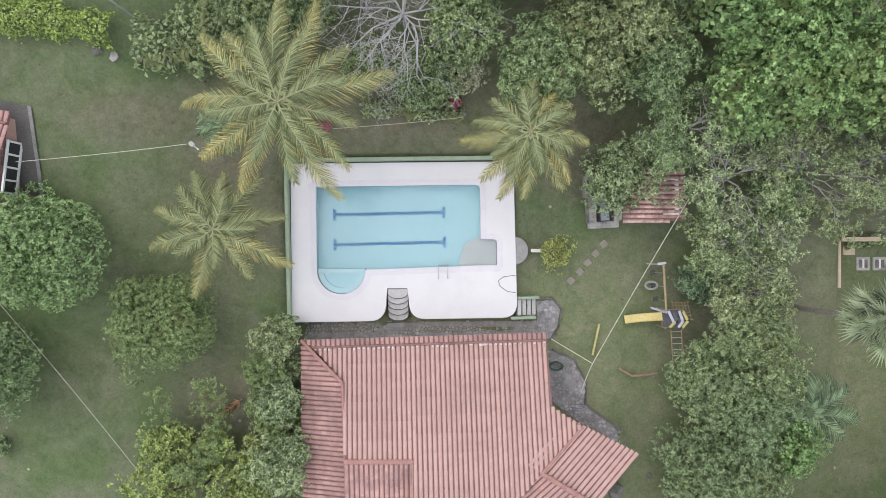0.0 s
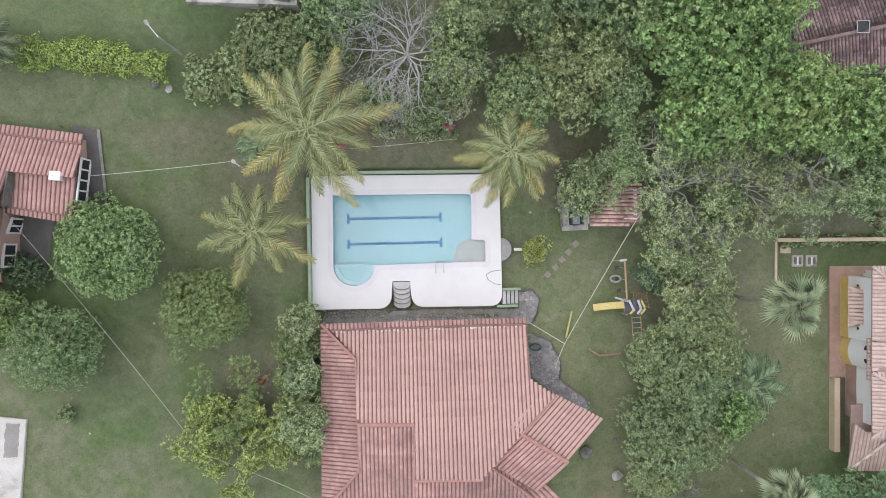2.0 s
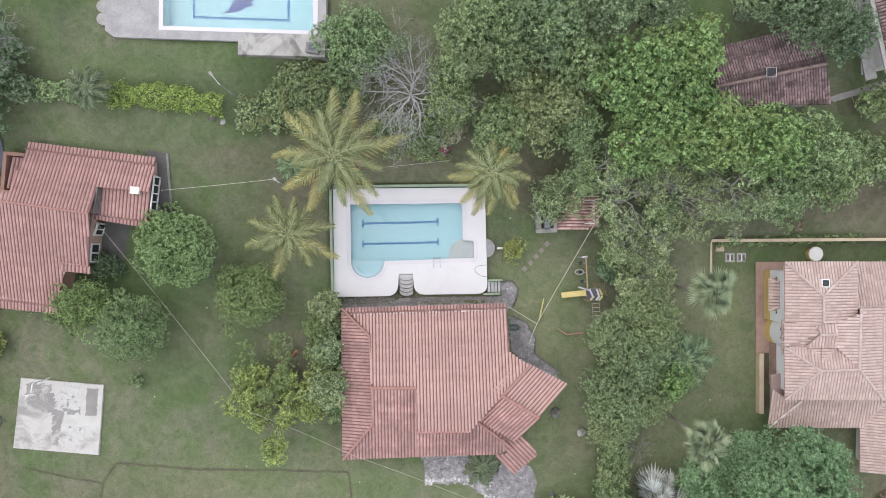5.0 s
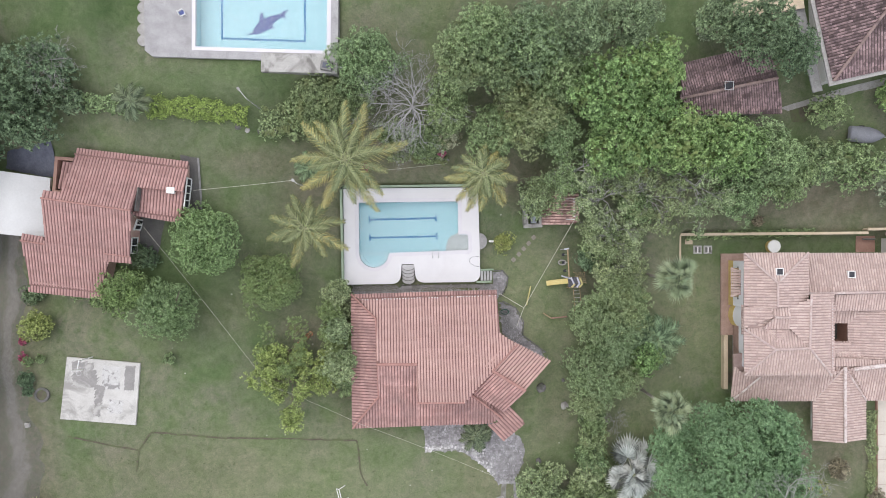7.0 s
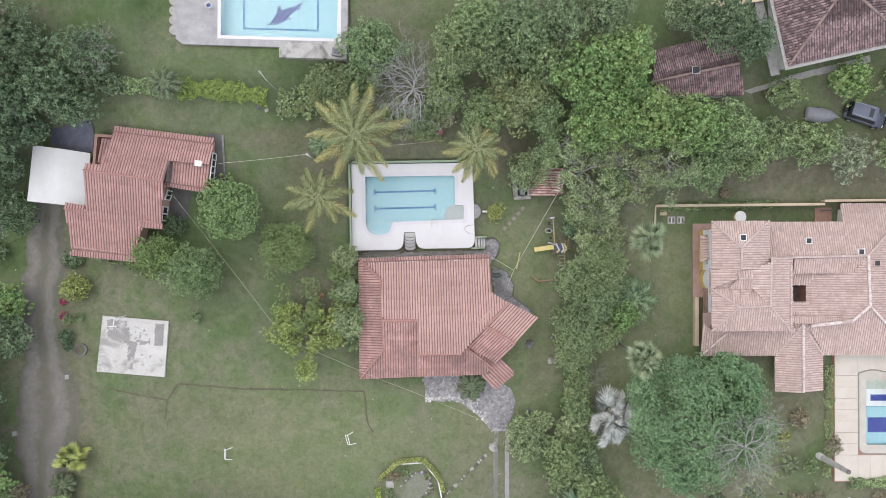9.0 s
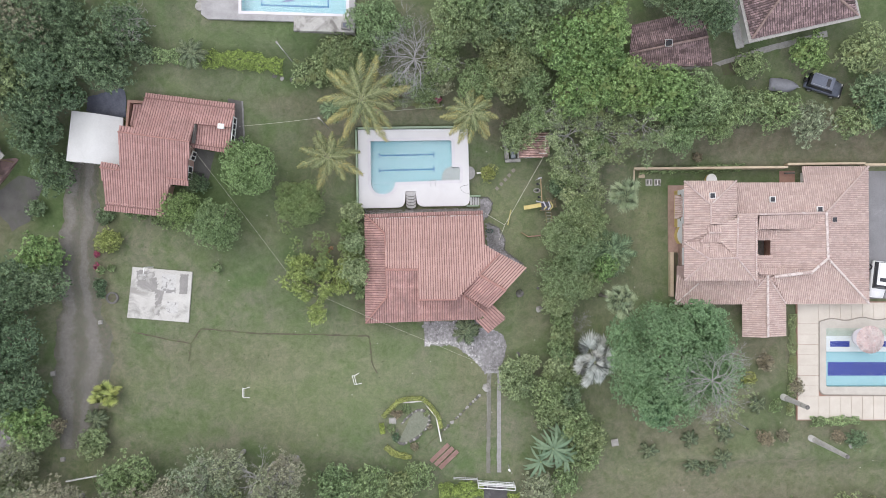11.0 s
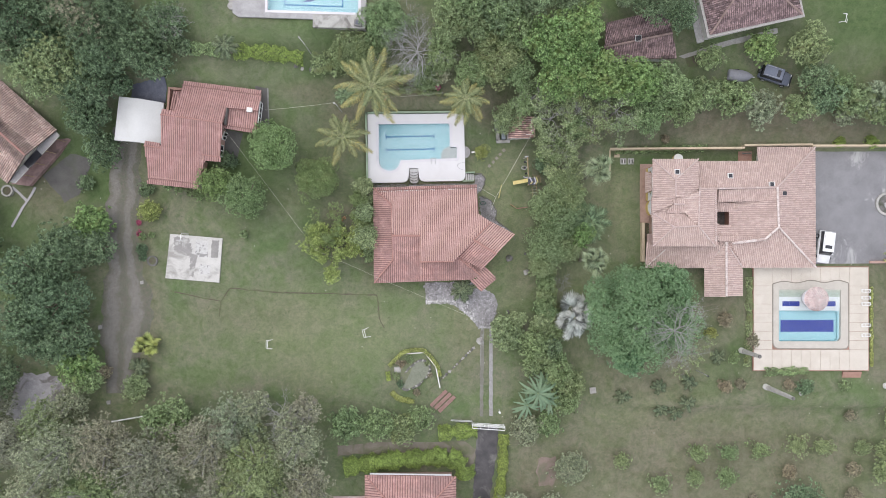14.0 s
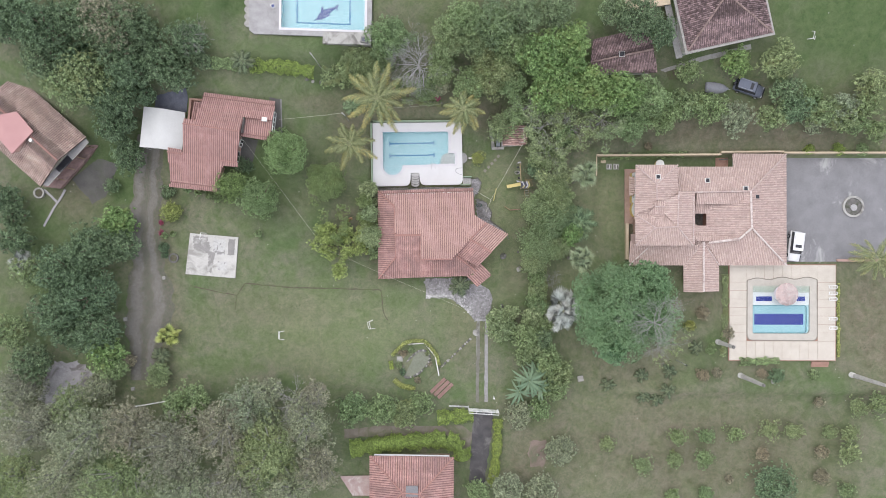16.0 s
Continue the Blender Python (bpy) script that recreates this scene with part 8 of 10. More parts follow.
    for ring_no in range(4):
        r_in, r_out = 0.05 + 0.39 * ring_no, 0.5 + 0.39 * ring_no
        verts, faces = [], []
        n = 10 + 6 * ring_no
        for i in range(n):
            a0, a1 = 2 * math.pi * (i + 0.03) / n, 2 * math.pi * (i + 0.97) / n
            b = len(verts)
            for a, r, z in ((a0, r_in, 0.0), (a1, r_in, 0.0), (a1, r_out, -0.05), (a0, r_out, -0.05)):
                zz = zt + 2.75 - 0.42 * (r - 0.0) + 0.05 + z * 0 + 0.02 * (3 - ring_no) + 0.03 * random.random()
                verts.append((ux + r * math.cos(a), uy + r * math.sin(a), zz))
            am = (a0 + a1) / 2
            verts.append((ux + (r_in + r_out) / 2 * math.cos(am), uy + (r_in + r_out) / 2 * math.sin(am), zt + 2.85 - 0.42 * (r_in + r_out) / 2 + 0.05))
            faces += [(b, b + 1, b + 4), (b + 1, b + 2, b + 4), (b + 2, b + 3, b + 4), (b + 3, b, b + 4)]
        mesh_ob("shingle_ring", verts, faces, SHINGLE, um)
    for x, y in ((59.75, -18.91), (59.75, -19.86), (59.75, -20.72), (59.75, -23.68), (59.75, -25.06)):
        lounger(x, y, zt)




def lounger(x, y, z):
    """White plastic sun lounger lying east to west."""
    lo = thing("sun_lounger", x, y, z, "white plastic sun lounger on the terrace", "sun lounger", "loungers by the east pool")
    loop = rounded([(x - 0.55, y - 0.24), (x + 0.75, y - 0.24), (x + 0.75, y + 0.24), (x - 0.55, y + 0.24)], 0.2)
    part("frame", ring_bm(loop, spread(loop, -0.07), z + 0.26, z + 0.32), WHITEPLASTIC, lo)
    for k in range(6):
        part("slat", box_bm(x - 0.4 + 0.2 * k, y, z + 0.27, 0.04, 0.36, 0.02), WHITEPLASTIC, lo)
    for dx, dy in ((-0.48, -0.18), (-0.48, 0.18), (0.3, -0.18), (0.3, 0.18)):
        part("leg", rod_bm((x + dx, y + dy, z), (x + dx, y + dy, z + 0.27), 0.025), WHITEPLASTIC, lo)


east_terrace()


# ---- bare trunks with whitewashed feet ----
for x, y, h, lx, ly in ((46.21, -32.30, 7.6, 0.1, 0.1), (62.93, -32.16, 8.5, 0, 0), (42.83, -27.26, 5.6, 0, 0)):
    ob = thing("dead_palm", x, y, ground_z(x, y), "tall bare palm trunk with a whitewashed foot", "dead palm", "bare palm trunks")
    gz = ground_z(x, y)
    part("foot", rod_bm((x, y, gz - 0.1), (x, y, gz + 0.9), 0.42, 0.36, 14), WHITEWALL, ob, "whitewashed foot")
    bm = bmesh.new()
    for k in range(8):
        rod_bm((x, y, gz + 0.9 + (h - 0.9) * k / 8), (x, y, gz + 0.9 + (h - 0.9) * (k + 1) / 8), 0.34 - 0.012 * k, 0.32 - 0.012 * k, 12, bm)
    part("trunk", bm, PALETRUNK, ob)
    part("rotten_top", rod_bm((x, y, gz + h), (x, y, gz + h + 0.12), 0.26, 0.18, 12), DARKSTONE, ob, "dark rotten top")


# ---- lamp posts ----
def lamp_post(x, y, h, arm, label, head=WHITEPLASTIC):
    gz = ground_z(x, y)
    ob = thing("street_lamp", x, y, gz, label, "street lamp")
    part("post", rod_bm((x, y, gz - 0.2), (x, y, gz + h), 0.06, 0.045, 10), METAL, ob)
    a, b = x + arm[0], y + arm[1]
    part("arm", rod_bm((x, y, gz + h - 0.05), (a, b, gz + h + 0.05), 0.03, None, 8), METAL, ob)
    part("lamp_head", box_bm(a, b, gz + h + 0.02, 0.32, 0.22, 0.12, math.degrees(math.atan2(arm[1], arm[0])), 0.04), head, ob)
    return ob


lamp_post(-15.46, 11.53, 4.2, (-0.6, 0.75), "leaning pool floodlight post on the north lawn", CONCRETE)
lamp_post(-12.1, 4.9, 4.2, (-0.3, 0.25), "slim lamp post among the palms", CONCRETE)
lamp_post(36.52, -30.01, 3.6, (0.3, -0.2), "dark garden lamp post on the orchard grass", DARKGLASS)
lamp_post(9.06, -35.35, 2.6, (-0.15, 0.2), "white lamp post beside the gate")


# ---- far west house ----
def far_house():
    h = thing("house", -56.03, 3.24, 0.4, "old house with mottled clay tiles and a pink porch", "house")
    a, b, c, d = pts2(-58.67, 10.93, -48.81, 2.16, -55.15, -4.76, -65.00, 4.02)
    m0, m1 = (Vector(a) + Vector(d)) / 2, (Vector(b) + Vector(c)) / 2
    m0, m1 = tuple(m0), tuple(m1)
    up = math.degrees(math.atan2(m0[1] - a[1], m0[0] - a[0]))
    dist = math.hypot(m1[0] - b[0], m1[1] - b[1])
    roof_plane(h, [a, b, m1, m0], m1, 4.9, up, 1.4 / dist, TILE_MIX, 0.27, 0.42, 0.08)
    roof_plane(h, [m0, m1, c, d], m1, 4.9, up + 180, 1.4 / dist, TILE_MIX, 0.27, 0.42, 0.08)
    ridge_cap(h, lifted(m0, 5.0), lifted(m1, 5.0), CAP_RED)
    wall_run(h, spread([a, b, c, d], -0.9), 0.0, 3.3, WHITEWALL)
    q = pts2(-59.69, 4.92, -57.35, 5.38, -55.08, 2.67, -57.98, -0.44, -60.06, 1.90)
    part("upper_roof", prism_bm(q, 5.3, 5.5), PINKSHEET, h, "flat pinkish red roof sheet")
    part("upper_wall", prism_bm(spread(q, -0.3), 3.0, 5.3), PINKWALL, h)
    x, y = -55.58, 1.48
    part("vent", rod_bm((x, y, 4.4), (x, y, 5.3), 0.3, 0.25, 12), METAL, h)
    # grey boarded canopy with a dark skylight, over a terracotta porch
    k = pts2(-49.3, 2.4, -48.55, 1.5, -54.3, -4.7, -55.3, -4.5)
    part("canopy", prism_bm(k, 3.15, 3.3, 0.02), FLAG_B, h, "grey boarded porch canopy")
    part("canopy_edge", rod_bm((*k[1], 3.32), (*k[2], 3.32), 0.06, None, 8), CONCRETE, h, "white canopy edge")
    x, y = -51.99, -1.62
    sky_win = part("skylight", box_bm(x, y, 3.34, 2.5, 0.95, 0.1, math.degrees(math.atan2(k[1][1] - k[2][1], k[1][0] - k[2][0])), 0.01), DARKGLASS, h, "dark porch skylight")
    p = pts2(-50.31, 2.59, -48.4, 1.35, -53.95, -4.84, -56.42, -4.52)
    part("porch_floor", prism_bm(p, 0.2, 0.9, 0.02), DUSTYPINK, h, "dusty pink porch floor")
    for i in range(4):
        x, y = k[1][0] + (k[2][0] - k[1][0]) * (i + 0.3) / 4, k[1][1] + (k[2][1] - k[1][1]) * (i + 0.3) / 4
        part("post", rod_bm((x, y, 0.9), (x, y, 3.2), 0.05), WOOD, h)


far_house()
for k, (p, q) in enumerate((((-56.96, -4.88), (-54.98, -6.76)), ((-53.92, -4.87), (-55.2, -7.3)), ((-55.2, -7.3), (-56.5, -10.3)))):
    ln = math.hypot(q[0] - p[0], q[1] - p[1])
    nx, ny = -(q[1] - p[1]) / ln * 0.16, (q[0] - p[0]) / ln * 0.16
    draped("garden_kerb", [(p[0] + nx, p[1] + ny), (q[0] + nx, q[1] + ny), (q[0] - nx, q[1] - ny), (p[0] - nx, p[1] - ny)], 0.1 + 0.004 * k, FLAG_C, "narrow pale kerb on the lawn below the old house", "kerb", 0.4, 0.06)
well = thing("planter", -57.61, -5.38, ground_z(-57.61, -5.38), "round grey concrete planter ring beside the old house", "planter")
ring = arc(-57.61, -5.38, 0.8, 0, 345, 24)
part("ring", ring_bm(ring, [(-57.61 + (x + 57.61) * 0.72, -5.38 + (y + 5.38) * 0.72) for x, y in ring], ground_z(-57.61, -5.38) - 0.2, ground_z(-57.61, -5.38) + 0.35), CONCRETE, well)
part("soil", rod_bm((-57.61, -5.38, ground_z(-57.61, -5.38) - 0.2), (-57.61, -5.38, ground_z(-57.61, -5.38) + 0.2), 0.6, 0.6, 20), DARKEARTH_SHADE, well, "dark soil")


# ---- old barn and north-east house ----
def barn():
    h = thing("barn", 27.16, 14.12, 1.2, "old barn with a dark weathered tile roof", "barn")
    a, b, c, d, e, f = pts2(22.24, 15.78, 27.57, 17.05, 30.51, 14.35, 21.83, 12.50, 22.95, 11.12, 31.34, 11.36)
    b = pts2(29.88, 17.56)[0]
    up = math.degrees(math.atan2(c[1] - d[1], c[0] - d[0])) - 90
    roof_plane(h, [a, b, c, d], d, 4.9, up, 0.16, TILE_OLD, 0.22, 0.32, 0.08)
    roof_plane(h, [d, c, f, e], d, 4.9, up, -0.28, TILE_OLD, 0.22, 0.32, 0.08)
    ridge_cap(h, lifted(d, 4.95), lifted(c, 4.95), CAP_OLD)
    wall_run(h, spread([a, b, f, e], -0.5), 0.8, 4.1, WHITEWALL)
    x, y = 26.08, 13.62
    part("solar_panel", box_bm(x, y, 5.1, 0.85, 0.55, 0.06, 25), DARKGLASS, h, "small dark solar panel")
    part("panel_frame", ring_bm(arc(x, y, 0.56, 45, 405, 4)[:-1], arc(x, y, 0.5, 45, 405, 4)[:-1], 5.06, 5.16), METAL, h)


barn()


def north_house():
    h = thing("house", 40.16, 17.40, 1.9, "house with a dark brown hipped tile roof", "house")
    a, b = pts2(34.97, 13.87, 46.56, 16.46)
    k = Vector((b[0] - a[0], b[1] - a[1])).normalized()
    n = Vector((-k.y, k.x))
    w = math.hypot(b[0] - a[0], b[1] - a[1])
    deep = w * 1.05
    c, d = tuple(Vector(b) + n * deep), tuple(Vector(a) + n * deep)
    top = Vector(a) + k * w / 2 + n * w * 0.5
    t2 = Vector(a) + k * w / 2 + n * (deep - w * 0.5)
    up = math.degrees(math.atan2(n.y, n.x))
    zt = 5.7 + 0.34 * w / 2
    roof_plane(h, [a, b, tuple(top)], a, 5.7, up, 0.34, TILE_OLD, 0.26, 0.4, 0.08)
    roof_plane(h, [b, c, tuple(t2), tuple(top)], b, 5.7, up + 90, 0.34, TILE_OLD, 0.26, 0.4, 0.08, False)
    roof_plane(h, [d, a, tuple(top), tuple(t2)], a, 5.7, up - 90, 0.34, TILE_OLD, 0.26, 0.4, 0.08, False)
    roof_plane(h, [c, d, tuple(t2)], c, 5.7, up + 180, 0.34, TILE_OLD, 0.26, 0.4, 0.08, False)
    for p in (a, b):
        ridge_cap(h, lifted(p, 5.78), (top.x, top.y, zt + 0.08), CAP_OLD)
    rim = spread([a, b, c, d], 0.35)
    part("gutter", ring_bm(rim, [a, b, c, d], 5.45, 5.62), PALESTONE, h, "pale concrete eave gutter")
    wall_run(h, spread([a, b, c, d], -0.35), 1.4, 5.45, WHITEWALL)
    q = [tuple(Vector(a) - k * 1.4 + n * t) for t in (-0.5, 9)] + [tuple(Vector(a) - k * 0.5 + n * t) for t in (9, -0.5)]
    part("side_canopy", prism_bm(q, 4.6, 4.72), FLAG_A, h, "grey metal side canopy")


north_house()
x, y = 29.42, 20.81
shed = thing("shed", x, y, 2.5, "shed with a pale flat sheet roof", "shed")
part("roof_sheet", box_bm(x, y + 1.5, 5.0, 6.2, 4.5, 0.12, 8, 0.02), BEIGEWALL, shed)
part("wall", box_bm(x, y + 1.5, 3.6, 5.6, 4.0, 2.7, 8), PINKWALL, shed)
draped("path", pts2(32.54, 12.47, 33.30, 12.72, 38.12, 14.19, 45.19, 15.88, 45.32, 15.27, 38.37, 13.57, 33.38, 12.22), 0.08, PALESTONE, "pale concrete path beside the north house", "path", 0.6, 0.08)


# ---- cars ----
def car(x, y, z, turn, ln, wd, ht, paint, label, seed=0, rack=False):
    """An estate car: lower body, cabin with dark windows, four wheels, lamps and mirrors."""
    ob = thing("car", 0, 0, 0, label, "car")
    bm = bmesh.new()
    sect = [(-0.5, 0.42, 0.62), (-0.47, 0.46, 0.86), (-0.2, 0.5, 0.9), (0.18, 0.5, 0.9), (0.3, 0.49, 0.86), (0.46, 0.46, 0.76), (0.5, 0.4, 0.56)]
    rows = []
    for s, w, top in sect:
        rows.append([bm.verts.new((s * ln, yy * wd, zz)) for yy, zz in ((-w, 0.32), (-w, top * 0.72), (-w * 0.93, top), (w * 0.93, top), (w, top * 0.72), (w, 0.32))])
    for a, b in zip(rows, rows[1:]):
        for i in range(5):
            bm.faces.new((a[i], a[i + 1], b[i + 1], b[i]))
        bm.faces.new((a[5], a[0], b[0], b[5]))
    bm.faces.new(rows[0])
    bm.faces.new(rows[-1][::-1])
    bmesh.ops.recalc_face_normals(bm, faces=bm.faces[:])
    bmesh.ops.bevel(bm, geom=bm.edges[:], offset=0.03, segments=2, affect="EDGES")
    body = part("body", bm, paint, ob, "", True)
    bm = bmesh.new()
    lo = [(-0.475 * ln, 0.45 * wd, 0.87), (0.255 * ln, 0.45 * wd, 0.88)]
    hi = [(-0.44 * ln, 0.4 * wd, ht), (0.14 * ln, 0.4 * wd, ht)]
    v = [bm.verts.new(p) for p in ((lo[0][0], -lo[0][1], lo[0][2]), (lo[1][0], -lo[1][1], lo[1][2]), (lo[1][0], lo[1][1], lo[1][2]), (lo[0][0], lo[0][1], lo[0][2]), (hi[0][0], -hi[0][1], ht), (hi[1][0], -hi[1][1], ht), (hi[1][0], hi[1][1], ht), (hi[0][0], hi[0][1], ht))]
    for f in ((0, 1, 5, 4), (1, 2, 6, 5), (2, 3, 7, 6), (3, 0, 4, 7), (4, 5, 6, 7), (3, 2, 1, 0)):
        bm.faces.new([v[i] for i in f])
    bmesh.ops.recalc_face_normals(bm, faces=bm.faces[:])
    bmesh.ops.bevel(bm, geom=bm.edges[:], offset=0.05, segments=2, affect="EDGES")
    part("cabin", bm, DARKGLASS, ob, "dark glazed cabin", True)
    part("roof_panel", box_bm(-0.15 * ln, 0, ht + 0.01, 0.6 * ln, 0.84 * wd, 0.05, 0, 0.02), paint, ob)
    part("sunroof", box_bm(0.02, 0, ht + 0.04, 0.1 * ln, 0.5 * wd, 0.015), DARKGLASS, ob)
    for s in (-1, 1):
        part("roof_rail", rod_bm((-0.4 * ln, s * 0.35 * wd, ht + 0.08), (0.06 * ln, s * 0.35 * wd, ht + 0.08), 0.02), METAL, ob)
        part("mirror", box_bm(0.2 * ln, s * 0.55 * wd, 1.0, 0.12, 0.2, 0.14, 0, 0.03), paint, ob)
        part("headlight", box_bm(0.475 * ln, s * 0.36 * wd, 0.66, 0.12, 0.3, 0.14, 0, 0.03), WHITEPLASTIC, ob)
        for f in (-0.31, 0.32):
            wl = part("tyre", rod_bm((f * ln, s * 0.5 * wd - 0.1, 0.33), (f * ln, s * 0.5 * wd + 0.1, 0.33), 0.33, 0.33, 20), DARKGLASS, ob, "black tyre")
            part("rim", rod_bm((f * ln, s * 0.5 * wd + 0.09 * s, 0.33), (f * ln, s * 0.5 * wd + 0.12 * s, 0.33), 0.2, 0.2, 14), METAL, wl)
    if rack:
        part("spare_wheel", rod_bm((-0.5 * ln - 0.22, 0, 0.85), (-0.5 * ln, 0, 0.85), 0.36, 0.36, 18), DARKGLASS, ob)
        part("front_bumper", box_bm(0.52 * ln, 0, 0.5, 0.14, wd * 0.95, 0.2, 0, 0.03), DARKGLASS, ob)
    ob.matrix_basis = pose(x, y, z, 0, 0, turn)
    return ob


car(54.01, -12.84, -3.2, -97, 4.5, 1.85, 1.65, WHITECAR, "white estate car parked on the grey court")
car(45.55, 9.97, ground_z(45.55, 9.97) , -18, 4.3, 1.8, 1.75, GREYCAR, "dark grey off-road car parked on the grass", 1, True)


def covered_boat(x, y, turn):
    z = ground_z(x, y)
    ob = thing("covered_trailer", 0, 0, 0, "small trailer under a taut grey cover", "trailer")
    bm = bmesh.new()
    rows = []
    for s, w in ((-1.6, 0.6), (-1.4, 0.75), (0.2, 0.8), (1.0, 0.6), (1.55, 0.25), (1.75, 0.04)):
        rows.append([bm.verts.new((s, yy * w, zz)) for yy, zz in ((-1, 0.45), (-0.9, 0.75), (0, 0.95), (0.9, 0.75), (1, 0.45))])
    for a, b in zip(rows, rows[1:]):
        for i in range(4):
            bm.faces.new((a[i], a[i + 1], b[i + 1], b[i]))
    bm.faces.new(rows[0])
    bmesh.ops.recalc_face_normals(bm, faces=bm.faces[:])
    part("cover", bm, rough_mat("grey_boat_cover", (0.2, 0.205, 0.23), (0.25, 0.255, 0.28), 1, 12, 0.6, 0.2), ob, "", True)
    for s in (-1, 1):
        part("wheel", rod_bm((-0.3, s * 0.72, 0.28), (-0.3, s * 0.86, 0.28), 0.28, 0.28, 16), DARKGLASS, ob)
    part("drawbar", rod_bm((1.2, 0, 0.4), (2.1, 0, 0.38), 0.04), METAL, ob)
    part("chassis", box_bm(-0.2, 0, 0.4, 2.6, 1.0, 0.08), METAL, ob)
    ob.matrix_basis = pose(x, y, z, 0, 0, turn)


covered_boat(40.88, 10.00, -6)


# ---- white tent and slab by the lane ----
def tent():
    c = pts2(-40.31, 6.34, -34.55, 5.54, -34.97, 0.10, -40.92, 0.73)
    ob = thing("marquee", c[0][0], c[0][1], 2.0, "white tarpaulin canopy over the end of the lane", "canopy")
    n = 10
    verts, faces = [], []
    for j in range(n + 1):
        for i in range(n + 1):
            u, v = i / n, j / n
            p = Vector(c[0]) * (1 - u) * (1 - v) + Vector(c[1]) * u * (1 - v) + Vector(c[2]) * u * v + Vector(c[3]) * (1 - u) * v
            z = 4.35 + 0.55 * (1 - abs(2 * u - 1)) ** 0.9 - 0.06 * math.sin(math.pi * 3 * v) ** 2
            verts.append((p.x, p.y, z))
    for j in range(n):
        for i in range(n):
            a = j * (n + 1) + i
            faces.append((a, a + n + 1, a + n + 2, a + 1))
    mesh_ob("canopy", verts, faces, TARP, ob, "", True)
    for i, p in enumerate(c):
        q = c[(i + 1) % 4]
        mesh_ob("valance", [(p[0], p[1], 4.36), (q[0], q[1], 4.36), (q[0], q[1], 4.12), (p[0], p[1], 4.12)], [(0, 1, 2, 3)], TARP, ob)
        inner = Vector(c[(i + 2) % 4])
        x, y = Vector(p).lerp(inner, 0.02)
        part("pole", rod_bm((x, y, ground_z(x, y) - 0.1), (x, y, 4.35), 0.04), METAL, ob)


tent()
draped("plastic_sheet", pts2(-38.89, 8.08, -34.22, 8.86, -34.22, 7.10, -34.60, 5.68, -35.58, 5.75, -39.38, 6.53), 0.12, BLACKTARP, "dark crumpled plastic sheet on the grass", "plastic sheet", 0.3, 0.15, "")


def slab():
    z = 0.28
    q = pts2(-35.37, -11.19, -28.33, -11.79, -28.77, -17.75, -36.02, -17.15)
    ob = thing("concrete_slab", q[0][0], q[0][1], z, "weathered concrete slab with dark stains on the lawn", "concrete slab", kind="structure")
    part("slab", prism_bm(q, -0.3, z, 0.03), SLABMAT, ob)
    # screed patches left on the slab, each a few millimetres thick
    rag = random.Random(12)
    for lay, (nm, m, pl, k) in enumerate((("dark_screed", DARKSTAIN, pts2(-34.89, -11.62, -32.97, -11.76, -32.33, -13.33, -32.61, -14.11, -33.89, -14.11, -34.82, -13.82), 0.3), ("pale_screed", PALESCREED, pts2(-31.90, -12.04, -30.19, -12.11, -30.33, -14.39, -32.04, -14.25), 0.05), ("dark_screed", DARKSTAIN, pts2(-29.69, -12.04, -28.77, -12.11, -28.91, -14.39, -29.90, -14.39), 0.06), ("dark_screed", DARKSTAIN, pts2(-32.75, -13.82, -31.61, -14.04, -31.90, -15.10, -32.18, -16.88, -32.89, -16.88, -32.61, -15.10), 0.25), ("pale_screed", PALESCREED, pts2(-31.33, -15.25, -29.90, -15.39, -30.05, -16.67, -31.47, -16.60), 0.2))):
        edge = []
        for (ax, ay), (bx, by) in zip(pl, pl[1:] + pl[:1]):
            for q in range(16):
                w = k * noise.noise((q * 0.9 + ax, ay, lay)) * 1.6 + rag.uniform(-0.05, 0.05)
                edge.append((ax + (bx - ax) * q / 16 + w, ay + (by - ay) * q / 16 + w * 0.7))
        part(nm, prism_bm(edge, z - 0.05, z + 0.006 + 0.004 * lay), m, ob)
    x, y = -37.73, -14.83
    # dark ring like an old tyre, with an earth bed inside
    ring = thing("tyre_ring", x, y, ground_z(x, y), "dark tyre-like ring lying on the ground beside the slab", "fire ring")
    part("ring", ring_bm(arc(x, y, 0.72, 0, 360, 24)[:-1], arc(x, y, 0.5, 0, 360, 24)[:-1], ground_z(x, y) - 0.1, ground_z(x, y) + 0.1), DARKSTONE, ring)
    part("ash", rod_bm((x, y, ground_z(x, y) - 0.1), (x, y, ground_z(x, y) + 0.07), 0.49, 0.47, 20), DARKEARTH_SHADE, ring)
    x, y = -32.99, -11.51
    hoop = thing("basketball_stand", x, y, z, "white steel basketball stand at the slab edge", "basketball stand")
    part("post", rod_bm((x, y + 0.3, z - 0.3), (x, y + 0.3, z + 2.3), 0.06), WHITEPLASTIC, hoop)
    part("arm", rod_bm((x, y + 0.3, z + 2.3), (x - 0.1, y - 0.5, z + 2.35), 0.05), WHITEPLASTIC, hoop)
    part("backboard", box_bm(x - 0.1, y - 0.55, z + 2.3, 0.9, 0.05, 0.7, 2), WHITEPLASTIC, hoop)
    part("hoop", ring_bm(arc(x - 0.1, y - 0.85, 0.24, 0, 360, 20)[:-1], arc(x - 0.1, y - 0.85, 0.22, 0, 360, 20)[:-1], z + 2.08, z + 2.11), METAL, hoop)


slab()


